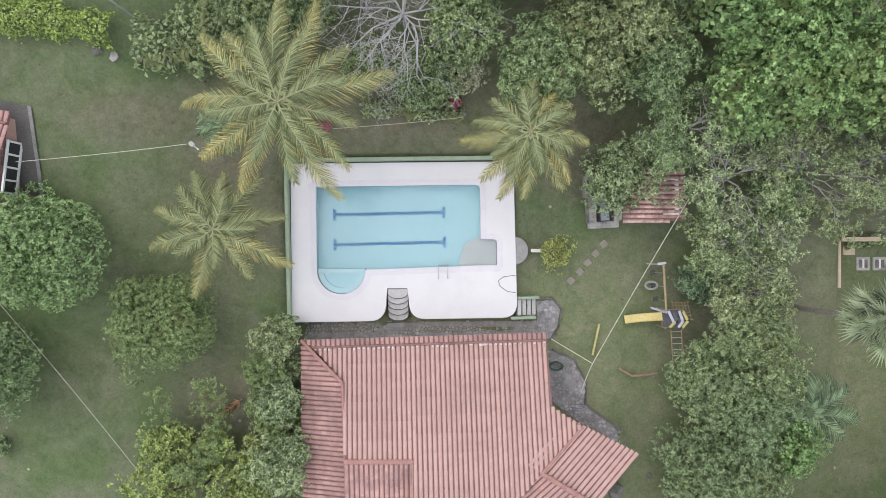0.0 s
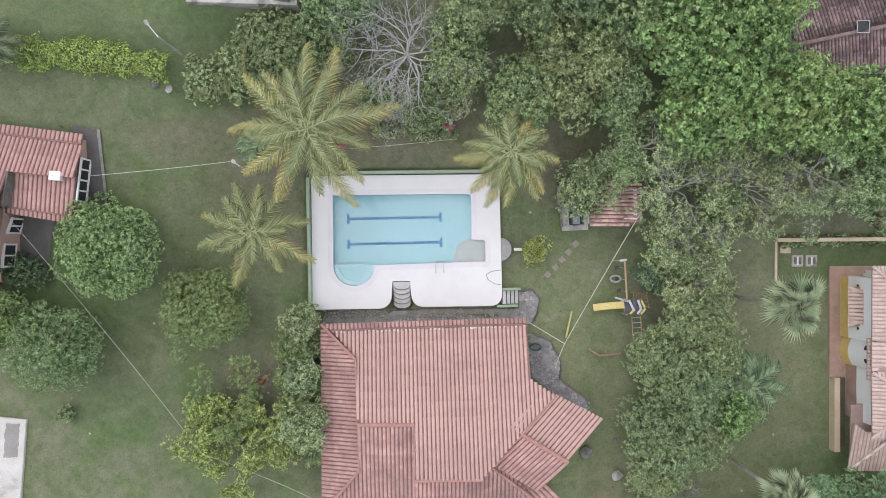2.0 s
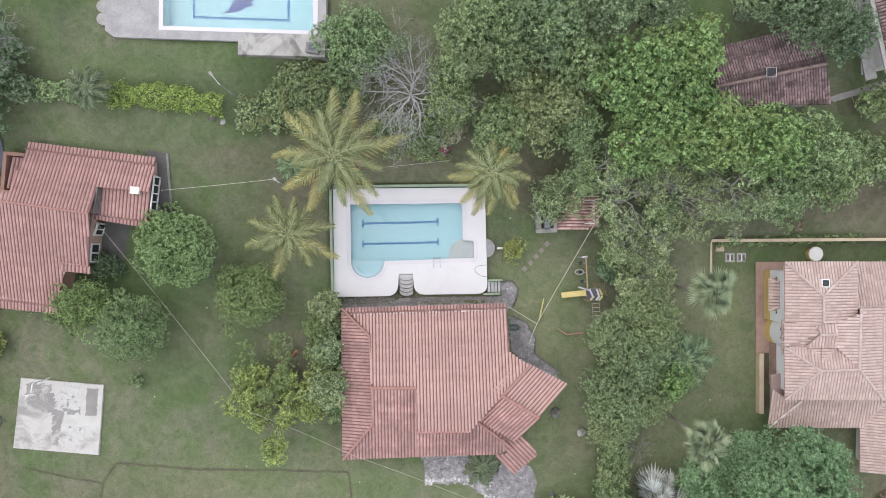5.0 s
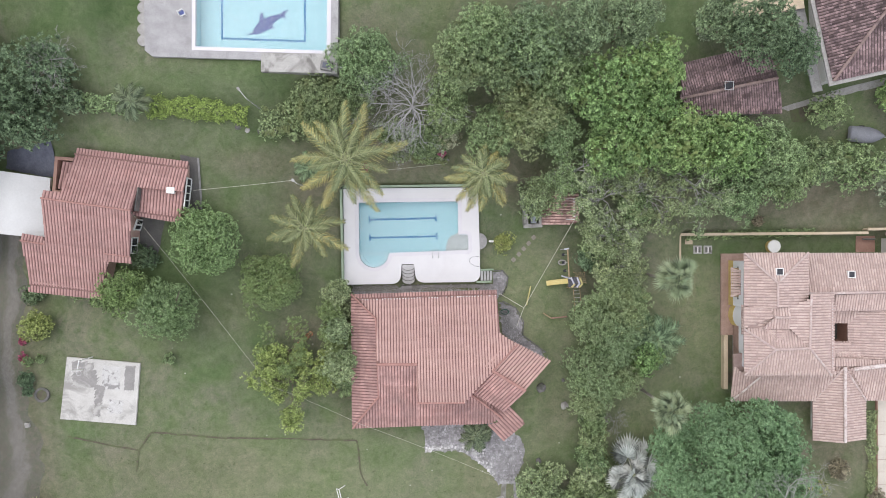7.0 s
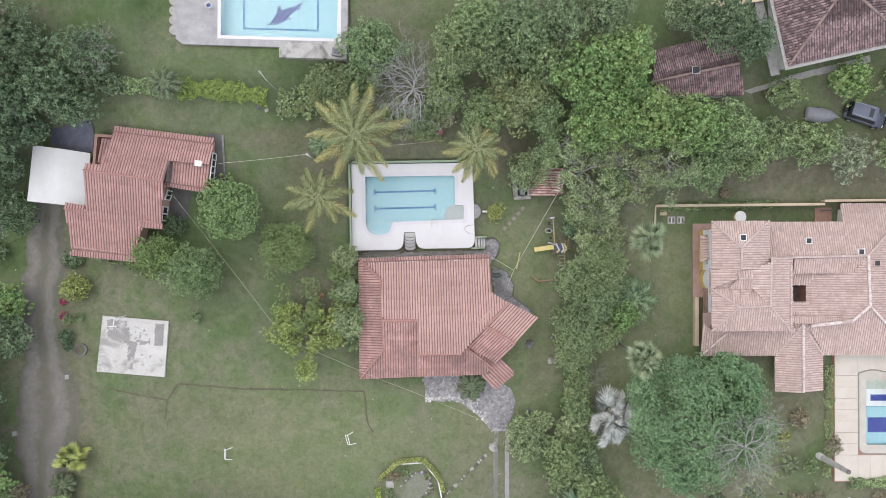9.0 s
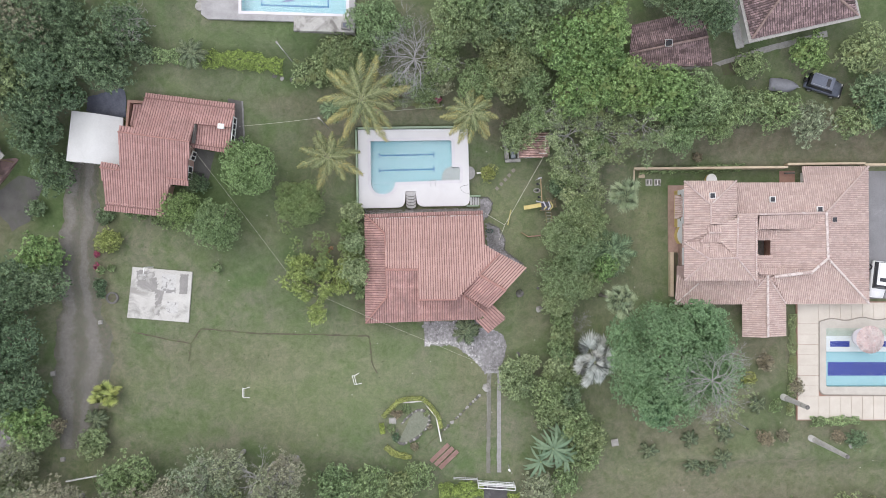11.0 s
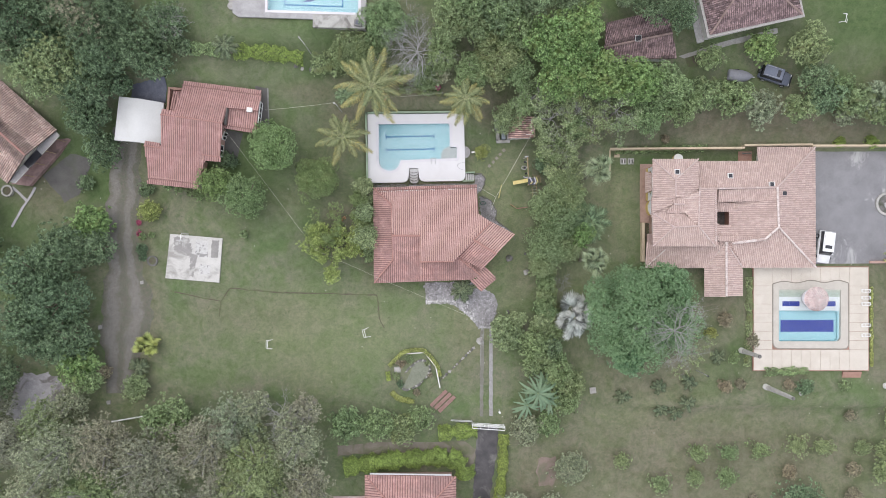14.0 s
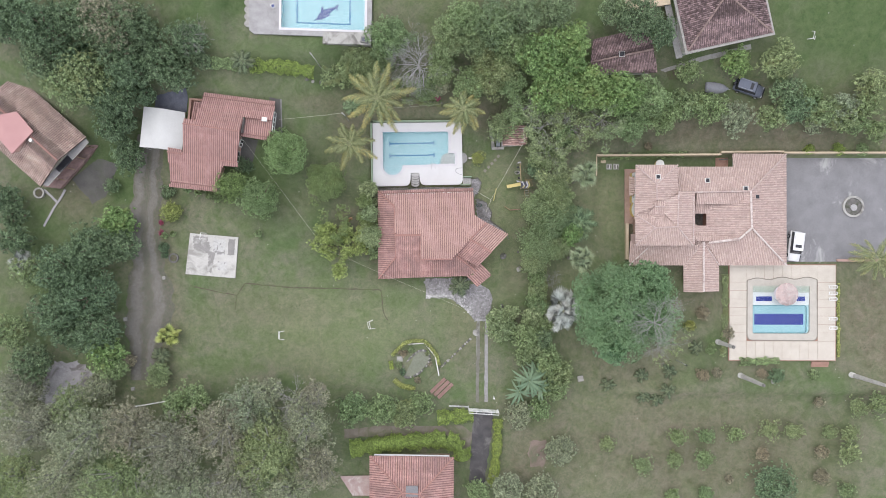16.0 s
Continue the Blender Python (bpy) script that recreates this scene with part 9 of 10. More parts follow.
# ---- north pool ----
def north_pool():
    z = 6.9
    d = thing("pool_deck", -22.33, 18.05, z, "grey pebble deck beside the north pool", "pool deck", kind="structure")
    basin = pts2(-20.55, 26.88, -9.19, 26.86, -9.32, 16.22, -20.60, 16.59)
    rim = pts2(-20.86, 27.27, -8.88, 27.25, -8.97, 15.94, -20.91, 16.28)
    out = pts2(-25.10, 27.28, -8.25, 27.25, -8.34, 15.35, -14.96, 15.44, -24.29, 15.73, -24.96, 16.24)
    part("paving", hole_slab_bm(out, [rim], z - 1.0, z), PEBBLE, d)
    part("coping", hole_slab_bm(rim, [basin], z - 0.3, z + 0.02), COPING, d, "white pool coping")
    part("platform", prism_bm(pts2(-14.92, 16.03, -8.34, 15.94, -8.42, 14.25, -14.96, 14.42), z - 1.6, z + 0.05, 0.02), CONCRETE, d, "stained concrete platform")
    for k in range(6):
        x, y = pts2(-25.15, 17.13)[0]
        part("scallop", rod_bm((x, y + 0.95 * k, z - 0.7), (x, y + 0.95 * k, z - 0.06), 0.5, 0.48, 16), PALESTONE, d)
    pool = thing("swimming_pool", basin[0][0] + 4, basin[0][1] - 5, z - 1.3, "light blue pool with a dark dolphin-shaped mark", "swimming pool")
    part("basin_wall", ring_bm(spread(basin, 0.12), spread(basin, 0.01), z - 1.5, z - 0.05), POOLBLUE, pool)
    part("basin_floor", prism_bm(spread(basin, 0.1), z - 1.6, z - 1.3), POOLBLUE, pool)
    f = pts2(-18.67, 26.84, -11.38, 26.82, -11.44, 17.42, -18.72, 17.67)
    part("floor_band", hole_slab_bm(spread(f, 0.09), [spread(f, -0.09)], z - 1.32, z - 1.285), POOLDARK, pool, "dark blue line on the floor")
    fish = pts2(-16.60, 17.95, -16.06, 18.19, -15.86, 18.63, -15.44, 19.13, -15.39, 19.83, -15.11, 19.91, -15.05, 19.39, -14.35, 19.67, -13.51, 19.83, -13.35, 20.07, -12.87, 20.18, -13.15, 19.83, -13.15, 19.27, -13.43, 19.55, -13.99, 19.19, -14.32, 18.75, -14.04, 18.59, -14.64, 18.43, -15.36, 18.07)
    part("floor_emblem", prism_bm(fish, z - 1.32, z - 1.28), NAVYSOFT, pool, "dark blue leaping dolphin shape")
    w = part("water", prism_bm(basin, z - 0.14, z - 0.12), WATER, pool, "still clear water")
    w.visible_shadow = False
    x, y = -21.59, 19.31
    ch = thing("garden_chair", x, y, z, "white plastic garden chair with a blue cushion", "chair")
    plastic_chair(ch, x, y, z, 30, True)
    x, y = -9.26, 14.81
    pump = thing("pool_pump", x, y, z, "dark grey pool pump box on the platform", "pump")
    part("box", box_bm(x, y, z + 0.3, 1.0, 0.75, 0.5, -10, 0.04), FLAG_A, pump)
    part("lid", box_bm(x, y, z + 0.57, 0.6, 0.45, 0.06, -10, 0.02), BLACKTARP, pump)
    part("pipe", rod_bm((x + 0.3, y, z + 0.15), (x + 1.4, y - 0.05, z + 0.1), 0.04), METAL, pump)




def plastic_chair(ob, x, y, z, turn, cushion=False):
    m = pose(x, y, z, 0, 0, turn)

    def put(name, bm, mat):
        bmesh.ops.transform(bm, matrix=m, verts=bm.verts[:])
        part(name, bm, mat, ob)

    put("seat", box_bm(0, 0, 0.42, 0.46, 0.44, 0.04, 0, 0.015), WHITEPLASTIC)
    put("backrest", box_bm(-0.24, 0, 0.66, 0.04, 0.44, 0.44, 0, 0.015), WHITEPLASTIC)
    for s in (-1, 1):
        put("armrest", box_bm(0, s * 0.25, 0.62, 0.46, 0.06, 0.03, 0, 0.01), WHITEPLASTIC)
        for f in (-1, 1):
            put("leg", rod_bm((f * 0.2, s * 0.2, 0), (f * 0.2, s * 0.22, 0.62), 0.025), WHITEPLASTIC)
    if cushion:
        put("cushion", box_bm(0, 0, 0.47, 0.4, 0.38, 0.06, 0, 0.02), NAVYSOFT)


north_pool()


# ---- lawn furniture ----
def goal(x, y, turn, w, dpt, label, h=0.45):
    """A small white tube goal: leaning posts and bar, two stays to the ground."""
    ob = thing("small_goal", x, y, ground_z(x, y), label, "goal")
    m = pose(x, y, ground_z(x, y), 0, 0, turn)
    back = dpt + 0.45
    pts = [(0, -w / 2, 0), (dpt * 0.7, -w / 2, h), (dpt * 0.7, w / 2, h), (0, w / 2, 0), (back, -w / 2 - 0.1, 0), (back, w / 2 + 0.1, 0)]
    pts = [m @ Vector(p) for p in pts]
    for n, a, b in (("post", 0, 1), ("crossbar", 1, 2), ("post", 2, 3), ("ground_bar", 0, 3), ("stay", 1, 4), ("stay", 2, 5)):
        part(n, rod_bm(pts[a], pts[b], 0.04, None, 8), WHITEPLASTIC, ob)
    return ob


goal(-22.65, -26.11, 0, 1.05, 0.4, "small white tube goal on the lawn")
goal(-9.54, -24.69, 15, 1.05, 0.45, "small white tube goal on the lawn")
goal(54.17, 16.94, 170, 1.0, 0.6, "small white tube goal on the north-east lawn")


def pond():
    x, y = -2.51, -30.41
    z = ground_z(x, y)
    ob = thing("garden_pond", x, y, z, "murky oval garden pond with a stone rim", "pond")
    line = rounded(pts2(-1.67, -28.31, -0.51, -28.98, -0.73, -30.26, -2.09, -31.71, -3.77, -32.40, -4.60, -31.84, -4.18, -30.57, -3.13, -29.33), 0.8)
    part("water", prism_bm(line, z - 0.25, z + 0.07), rough_mat("murky_water", (0.17, 0.185, 0.135), (0.21, 0.22, 0.165), 0.8, 6, 0.25, 0.05), ob, "murky grey-green water")
    rng = random.Random(4)
    rim = spread(line, 0.12)
    k = 0
    for (ax, ay), (bx, by) in zip(rim, rim[1:] + rim[:1]):
        n = max(1, int(math.hypot(bx - ax, by - ay) / 0.3))
        for i in range(n):
            t = i / n
            part("stone", stone_bm(ax + (bx - ax) * t, ay + (by - ay) * t, z + 0.08, 0.17 * rng.uniform(0.7, 1.3), rng), DARKSTONE if k % 3 else PALESTONE, ob)
            k += 1
    bx, by = -4.90, -29.60
    box = thing("planter_box", bx, by, z, "pale square box beside the pond", "box")
    part("body", box_bm(bx, by, z + 0.2, 0.85, 0.8, 0.45, 4, 0.03), CONCRETE, box)
    part("lid", box_bm(bx, by, z + 0.44, 0.7, 0.65, 0.05, 4, 0.01), PALESTONE, box)
    hedge(pts2(-6.02, -29.07, -5.08, -28.12, -4.14, -27.20, -2.69, -26.88, -1.34, -26.96, -0.40, -27.83, 0.54, -29.13, 0.85, -30.52), 0.45, 0.55, "yellow", "clipped yellow-green edging hedge round the pond", 0.14)
    hedge(pts2(-6.23, -29.81, -6.03, -31.07), 0.5, 0.5, "lime", "clipped yellow-green edging hedge round the pond", 0.14)
    hedge(pts2(-5.73, -32.63, -4.64, -33.58, -2.63, -34.00), 0.6, 0.5, "yellow", "clipped yellow-green edging hedge round the pond", 0.14)
    kb = thing("garden_kerb", 0.64, -30.08, z, "low white painted kerb beside the pond hedge", "kerb", kind="structure")
    for a, b, c, d in ((-1.35, -27.15, 0.33, -29.22), (0.33, -29.22, 0.89, -32.12), (-4.17, -27.50, -1.35, -27.30), (-6.15, -29.27, -5.21, -28.81)):
        part("kerb", box_bm((a + c) / 2, (b + d) / 2, z + 0.08, math.hypot(c - a, d - b), 0.14, 0.3, math.degrees(math.atan2(d - b, c - a)), 0.02), WHITEWALL, kb)


def stone_bm(x, y, z, r, rng):
    bm = bmesh.new()
    bmesh.ops.create_icosphere(bm, subdivisions=1, radius=r, matrix=pose(x, y, z, 0, 0, rng.uniform(0, 360)))
    for v in bm.verts:
        v.co += Vector((rng.uniform(-1, 1), rng.uniform(-1, 1), rng.uniform(-0.5, 0.3))) * r * 0.22
        v.co.z = z + (v.co.z - z) * 0.6
    return bm


pond()


def sheet_pile():
    x, y = 1.27, -34.04
    z = ground_z(x, y)
    ob = thing("roof_sheet_stack", x, y, z, "three red-brown corrugated sheets lying on the grass", "roof sheets")
    m = pose(x, y, z, 0, 0, -46)
    for k, off in enumerate((-0.66, 0.0, 0.66)):
        verts = [(off + (i / 14 - 0.5) * 0.52, v + 0.12 * (k - 1), 0.12 + 0.04 * (i % 2)) for i in range(15) for v in (-1.5, 1.5)]
        faces = [(2 * i, 2 * i + 2, 2 * i + 3, 2 * i + 1) for i in range(14)]
        mesh_ob("sheet", [tuple(m @ Vector(v)) for v in verts], faces, RUSTSHEET, ob)
    for v in (-0.9, 0.9):
        part("batten", rod_bm(m @ Vector((-1.0, v, 0.05)), m @ Vector((1.0, v, 0.05)), 0.05), WOOD, ob)


sheet_pile()


def gate():
    a, b = pts2(5.32, -37.16, 9.69, -37.45)
    z = (ground_z(*a) + ground_z(*b)) / 2
    ob = thing("driveway_gate", (a[0] + b[0]) / 2, (a[1] + b[1]) / 2, z, "white steel bar gate across the drive", "gate")
    for u in (0.0, 0.5, 1.0):
        x, y = a[0] + (b[0] - a[0]) * u, a[1] + (b[1] - a[1]) * u
        part("gate_post", rod_bm((x, y, z - 0.2), (x, y, z + 1.9), 0.07), WHITEPLASTIC, ob)
    for h in (0.2, 0.8, 1.4, 1.85):
        part("rail", rod_bm((a[0], a[1], z + h), (b[0], b[1], z + h), 0.045), WHITEPLASTIC, ob)
    for k in range(1, 24):
        x, y = a[0] + (b[0] - a[0]) * k / 24, a[1] + (b[1] - a[1]) * k / 24
        part("bar", rod_bm((x, y, z + 0.2), (x, y, z + 1.85), 0.018, None, 6), WHITEPLASTIC, ob)
    for d in (-0.28, 0.28):
        part("head_frame", rod_bm((a[0], a[1] + d, z + 2.0), (b[0], b[1] + d, z + 2.0), 0.05), WHITEPLASTIC, ob)
    for k in range(5):
        x, y = a[0] + (b[0] - a[0]) * k / 4, a[1] + (b[1] - a[1]) * k / 4
        part("head_bar", rod_bm((x, y - 0.28, z + 2.0), (x, y + 0.28, z + 2.0), 0.035), WHITEPLASTIC, ob)
    c, d = pts2(2.38, -36.65, 5.32, -36.78)
    f = thing("fence_rail", c[0], c[1], z, "grey pipe fence beside the gate", "fence")
    for h in (0.6, 1.1):
        part("rail", rod_bm((c[0], c[1], z + h), (d[0], d[1], z + h), 0.05), METAL, f)
    for u in (0.02, 0.5, 0.98):
        x, y = c[0] + (d[0] - c[0]) * u, c[1] + (d[1] - c[1]) * u
        part("post", rod_bm((x, y, z - 0.1), (x, y, z + 1.15), 0.05), METAL, f)


gate()


# ---- south house ----
def south_house():
    h = thing("house", -2.94, -46.94, -1.8, "south house with a hipped red tile roof", "house")
    a, b = pts2(-9.02, -43.25, 3.03, -43.41)
    w = b[0] - a[0]
    deep = w * 0.8
    c, d = (b[0], b[1] - deep), (a[0], a[1] - deep)
    zr = 1.2 + 0.28 * deep / 2
    e, f = (a[0] + deep / 2, a[1] - deep / 2), (b[0] - deep / 2, b[1] - deep / 2)
    for q, at, up in (([a, b, f, e], a, -90), ([b, c, f], b, 180), ([c, d, e, f], c, 90), ([d, a, e], a, 0)):
        roof_plane(h, q, at, 1.2, up, 0.28, TILE_SOOT, 0.33, 0.42, 0.09)
    for p, q in ((a, e), (b, f), (c, f), (d, e)):
        ridge_cap(h, lifted(p, 1.26), lifted(q, zr + 0.08), CAP_RED, 0.1)
    ridge_cap(h, lifted(e, zr + 0.08), lifted(f, zr + 0.08), CAP_RED, 0.1)
    wall_run(h, spread([a, b, c, d], -0.5), -2.2, 1.0, PINKWALL)
    part("gutter", box_bm((a[0] + b[0]) / 2, a[1] + 0.12, 1.12, w * 0.9, 0.2, 0.14, math.degrees(math.atan2(b[1] - a[1], w))), METAL, h)
    x, y = -2.89, -47.83
    part("skylight", box_bm(x, y, zr - 0.05, 1.7, 1.5, 0.3, 0, 0.03), COURT, h, "grey skylight box")
    y0 = thing("pink_terrace", -11.48, -48.34, -1.8, "pink patchy concrete terrace beside the south house", "terrace", kind="structure")
    part("paving", prism_bm(pts2(-13.73, -47.08, -9.34, -46.99, -9.33, -49.94, -11.88, -49.95), -2.2, -1.5), rough_mat("pink_terrace", (0.42, 0.3, 0.28), (0.5, 0.4, 0.37), 1, 12, 0.9, 0.2, (0.62, 0.58, 0.55), (0.55, 0.65)), y0)


south_house()


# ---- garden hut and playground ----
def hut():
    z = -0.8
    a, b, c, d = pts2(11.96, 4.25, 13.37, 4.35, 13.40, 1.56, 9.91, 1.38)
    a = pts2(9.89, 4.16)[0]
    h = thing("garden_hut", (a[0] + c[0]) / 2, (a[1] + c[1]) / 2, z, "small hut with an old clay barrel tile roof", "hut")
    roof_plane(h, [a, b, c, d], d, 2.0, 180, 0.1, TILE_OLD_RED, 0.26, 0.4, 0.11)
    wall_run(h, spread([a, b, c, d], -0.3), z - 0.3, 1.75, WHITEWALL)
    t = thing("concrete_trough", 9.34, 2.60, z, "white concrete washing bench with a grey top", "washing bench")
    part("side_wall", box_bm(8.36, 3.67, -0.325, 0.34, 1.36, 1.35, 3, 0.02), PALESTONE, t)
    part("side_wall", box_bm(8.63, 2.25, -0.400, 0.42, 1.51, 1.20, 3, 0.02), CONCRETE, t)
    part("bench_top", box_bm(9.40, 2.57, -0.550, 0.52, 1.86, 0.90, 3, 0.02), BLUEGREY, t, "bluish grey trough")
    part("ledge", box_bm(10.11, 1.97, -0.500, 0.35, 0.73, 1.00, 3, 0.02), CONCRETE, t)
    part("base_slab", box_bm(9.43, 1.40, -0.850, 1.81, 0.39, 0.70, 3, 0.02), CONCRETE, t)


hut()
rng = random.Random(3)
for x, y in ((9.54, 0.26), (9.05, -0.31), (8.57, -0.84), (8.10, -1.37), (7.57, -1.90)):
    s = thing("stepping_stone", x, y, ground_z(x, y), "square sandstone stepping stone in the grass", "stepping stone", "garden stepping stones")
    part("stone", box_bm(x, y, ground_z(x, y) + 0.04, 0.4, 0.4, 0.12, rng.uniform(35, 55), 0.03), STEPSTONE, s)
pad = thing("landing", 4.15, -0.12, -0.5, "half-round grey concrete landing at the deck edge", "landing", kind="structure")
part("slab", prism_bm(arc(4.15, -0.12, 0.8, -88, 88, 20), -0.7, -0.12), FLAG_B, pad)
bench = thing("garden_bench", 5.48, -0.12, -0.6, "small white stone bench beside the landing", "bench")
part("seat", box_bm(5.48, -0.12, -0.2, 0.72, 0.2, 0.08, 0, 0.02), WHITEWALL, bench)
for dx in (-0.25, 0.25):
    part("leg", box_bm(5.48 + dx, -0.12, -0.45, 0.12, 0.18, 0.5, 0, 0.01), WHITEWALL, bench)


def playground():
    z = -1.0
    x, y = 13.24, -4.06
    tw = thing("play_tower", x, y, z, "small wooden play tower with a pitched slat roof", "play tower")
    for dx in (-0.5, 0.5):
        for dy in (-0.5, 0.5):
            part("post", rod_bm((x + dx, y + dy, z - 0.1), (x + dx, y + dy, z + 1.6), 0.05), WOOD, tw)
    part("platform", box_bm(x, y, z + 0.95, 1.05, 1.05, 0.08), WOOD, tw)
    for ax, ay, bx, by, mat in ((12.86, -3.56, 13.16, -4.20, PLAYWHITE), (12.93, -4.51, 13.27, -4.17, PLAYYELLOW), (13.47, -3.56, 13.67, -4.14, PLAYWHITE), (13.70, -3.60, 13.94, -4.07, PLAYYELLOW), (13.43, -4.51, 13.71, -4.14, PLAYWHITE), (13.67, -4.51, 13.98, -4.14, PLAYYELLOW), (13.16, -3.66, 13.37, -4.27, SLATPAINT), (13.30, -4.44, 13.47, -4.07, SLATPAINT)):
        part("roof_slat", box_bm((ax + bx) / 2, (ay + by) / 2, z + 1.7, math.hypot(bx - ax, by - ay), 0.15, 0.04, math.degrees(math.atan2(by - ay, bx - ax))), mat, tw)
    part("floor_boards", box_bm(x, y, z + 1.02, 1.0, 1.0, 0.04), SLATPAINT, tw)
    part("guard_rail", rod_bm((12.12, -3.45, z + 0.9), (12.92, -3.70, z + 1.3), 0.07), PLAYWHITE, tw, "pale plank beside the slide")
    sl = thing("slide", 11.65, -4.02, z, "yellow plastic slide on the play tower", "slide")
    a, b = pts2(12.70, -3.92, 10.78, -4.21)
    d = Vector((b[0] - a[0], b[1] - a[1], -1.05))
    side = Vector((d.y, -d.x, 0)).normalized() * 0.25
    p, q = Vector((a[0], a[1], z + 1.1)), Vector((b[0], b[1], z + 0.1))
    verts, faces = [], []
    n = 8
    for i in range(n + 1):
        t = i / n
        c = p.lerp(q, t) - Vector((0, 0, 0.25 * math.sin(math.pi * t)))
        for k, (w, u) in enumerate(((-1.0, 0.14), (-0.92, 0.0), (0.92, 0.0), (1.0, 0.14))):
            verts.append(tuple(c + side * w + Vector((0, 0, u))))
    for i in range(n):
        for k in range(3):
            s = i * 4 + k
            faces.append((s, s + 1, s + 5, s + 4))
    mesh_ob("chute", verts, faces, YELLOWPLASTIC, sl)
    ld = thing("climbing_ladder", 13.60, -5.69, z, "sloping wooden climbing ladder", "ladder")
    rails = [(13.24, -4.74, 13.50, -6.89), (13.85, -4.70, 14.10, -6.89)]
    ends = []
    for a, b, c, d in rails:
        part("rail", rod_bm((a, b, z + 1.0), (c, d, z + 0.6), 0.035), WOOD, ld)
        part("post", rod_bm((c, d, z - 0.1), (c, d, z + 0.65), 0.04), WOOD, ld)
        ends.append((Vector((a, b, z + 1.0)), Vector((c, d, z + 0.6))))
    for k in range(6):
        t = (k + 0.3) / 6
        part("rung", rod_bm(ends[0][0].lerp(ends[0][1], t), ends[1][0].lerp(ends[1][1], t), 0.022), METAL, ld)
    sw = thing("swing_frame", 12.69, -2.26, z, "wooden swing beam with tyre seats", "swing")
    a, b, c, d = 12.52, -0.90, 12.67, -3.53
    part("beam", rod_bm((a, b, z + 1.9), (c, d, z + 1.9), 0.07), WOOD, sw)
    for x, y in ((a - 0.35, b), (a + 0.35, b), (c - 0.3, d), (c + 0.3, d)):
        part("leg", rod_bm((x, y, z - 0.1), (a if abs(x - a) < 0.4 and abs(y - b) < 0.1 else c, y, z + 1.95), 0.05), PALESTONE, sw)
    x, y = 12.26, -2.17
    bm = bmesh.new()
    line = [(x + 0.36 * math.cos(g), y + 0.22 * math.sin(g)) for g in [i * math.pi / 8 for i in range(17)]]
    for (u, v), (m, n2) in zip(line, line[1:]):
        rod_bm((u, v, z + 0.45), (m, n2, z + 0.45), 0.07, None, 7, bm)
    part("tyre_seat", bm, PALESTONE, sw, "pale painted tyre seat")
    for u, v in ((12.36, -1.40), (12.51, -2.97), (x + 0.12, y)):
        part("swing_seat", box_bm(u, v, z + 0.45, 0.3, 0.26, 0.08, 12, 0.02), DARKGLASS, sw, "dark swing seat")
        part("chain", rod_bm((u + 0.1, v, z + 0.5), (a + (c - a) * 0.4, v, z + 1.88), 0.015), METAL, sw)
    part("crossbar", box_bm(12.42, -0.85, z + 1.9, 0.5, 0.14, 0.1, 8, 0.02), PLAYWHITE, sw, "pale end crossbar")
    net = thing("climbing_net", 13.95, -3.63, z, "square rope climbing net on a frame", "climbing net")
    x, y = 13.95, -3.63
    for k in range(6):
        o = -0.45 + 0.18 * k
        part("rope", rod_bm((x + o, y - 0.5, z + 1.1), (x + o, y + 0.5, z + 0.4), 0.014, None, 5), WOOD, net)
        part("rope", rod_bm((x - 0.5, y + o, z + 0.75 - 0.7 * o), (x + 0.5, y + o, z + 0.75 - 0.7 * o), 0.014, None, 5), WOOD, net)
    for dx in (-0.5, 0.5):
        part("post", rod_bm((x + dx, y + 0.5, z - 0.1), (x + dx, y + 0.5, z + 0.5), 0.04), WOOD, net)
        part("post", rod_bm((x + dx, y - 0.5, z - 0.1), (x + dx, y - 0.5, z + 1.15), 0.04), WOOD, net)
    for nm, p, q, mat, lab in (("balance_beam", (11.33, -7.64), (12.85, -7.50), TERRACOTTA, "low painted balance beam on the grass"), ("balance_log", (10.45, -7.12), (11.36, -7.67), WOOD, "short balance log on the grass"), ("seesaw", (9.21, -4.46), (8.82, -6.30), PLAYYELLOW, "yellowish wooden seesaw plank on the grass")):
        g = ground_z(*p)
        ob = thing(nm, p[0], p[1], g, lab, nm.replace("_", " "))
        part("beam", rod_bm((*p, g + 0.35), (*q, ground_z(*q) + 0.3), 0.07), mat, ob)
        for t in (0.15, 0.85):
            u, v = p[0] + (q[0] - p[0]) * t, p[1] + (q[1] - p[1]) * t
            part("support", rod_bm((u, v, ground_z(u, v) - 0.1), (u, v, ground_z(u, v) + 0.33), 0.06), WOOD, ob)


playground()


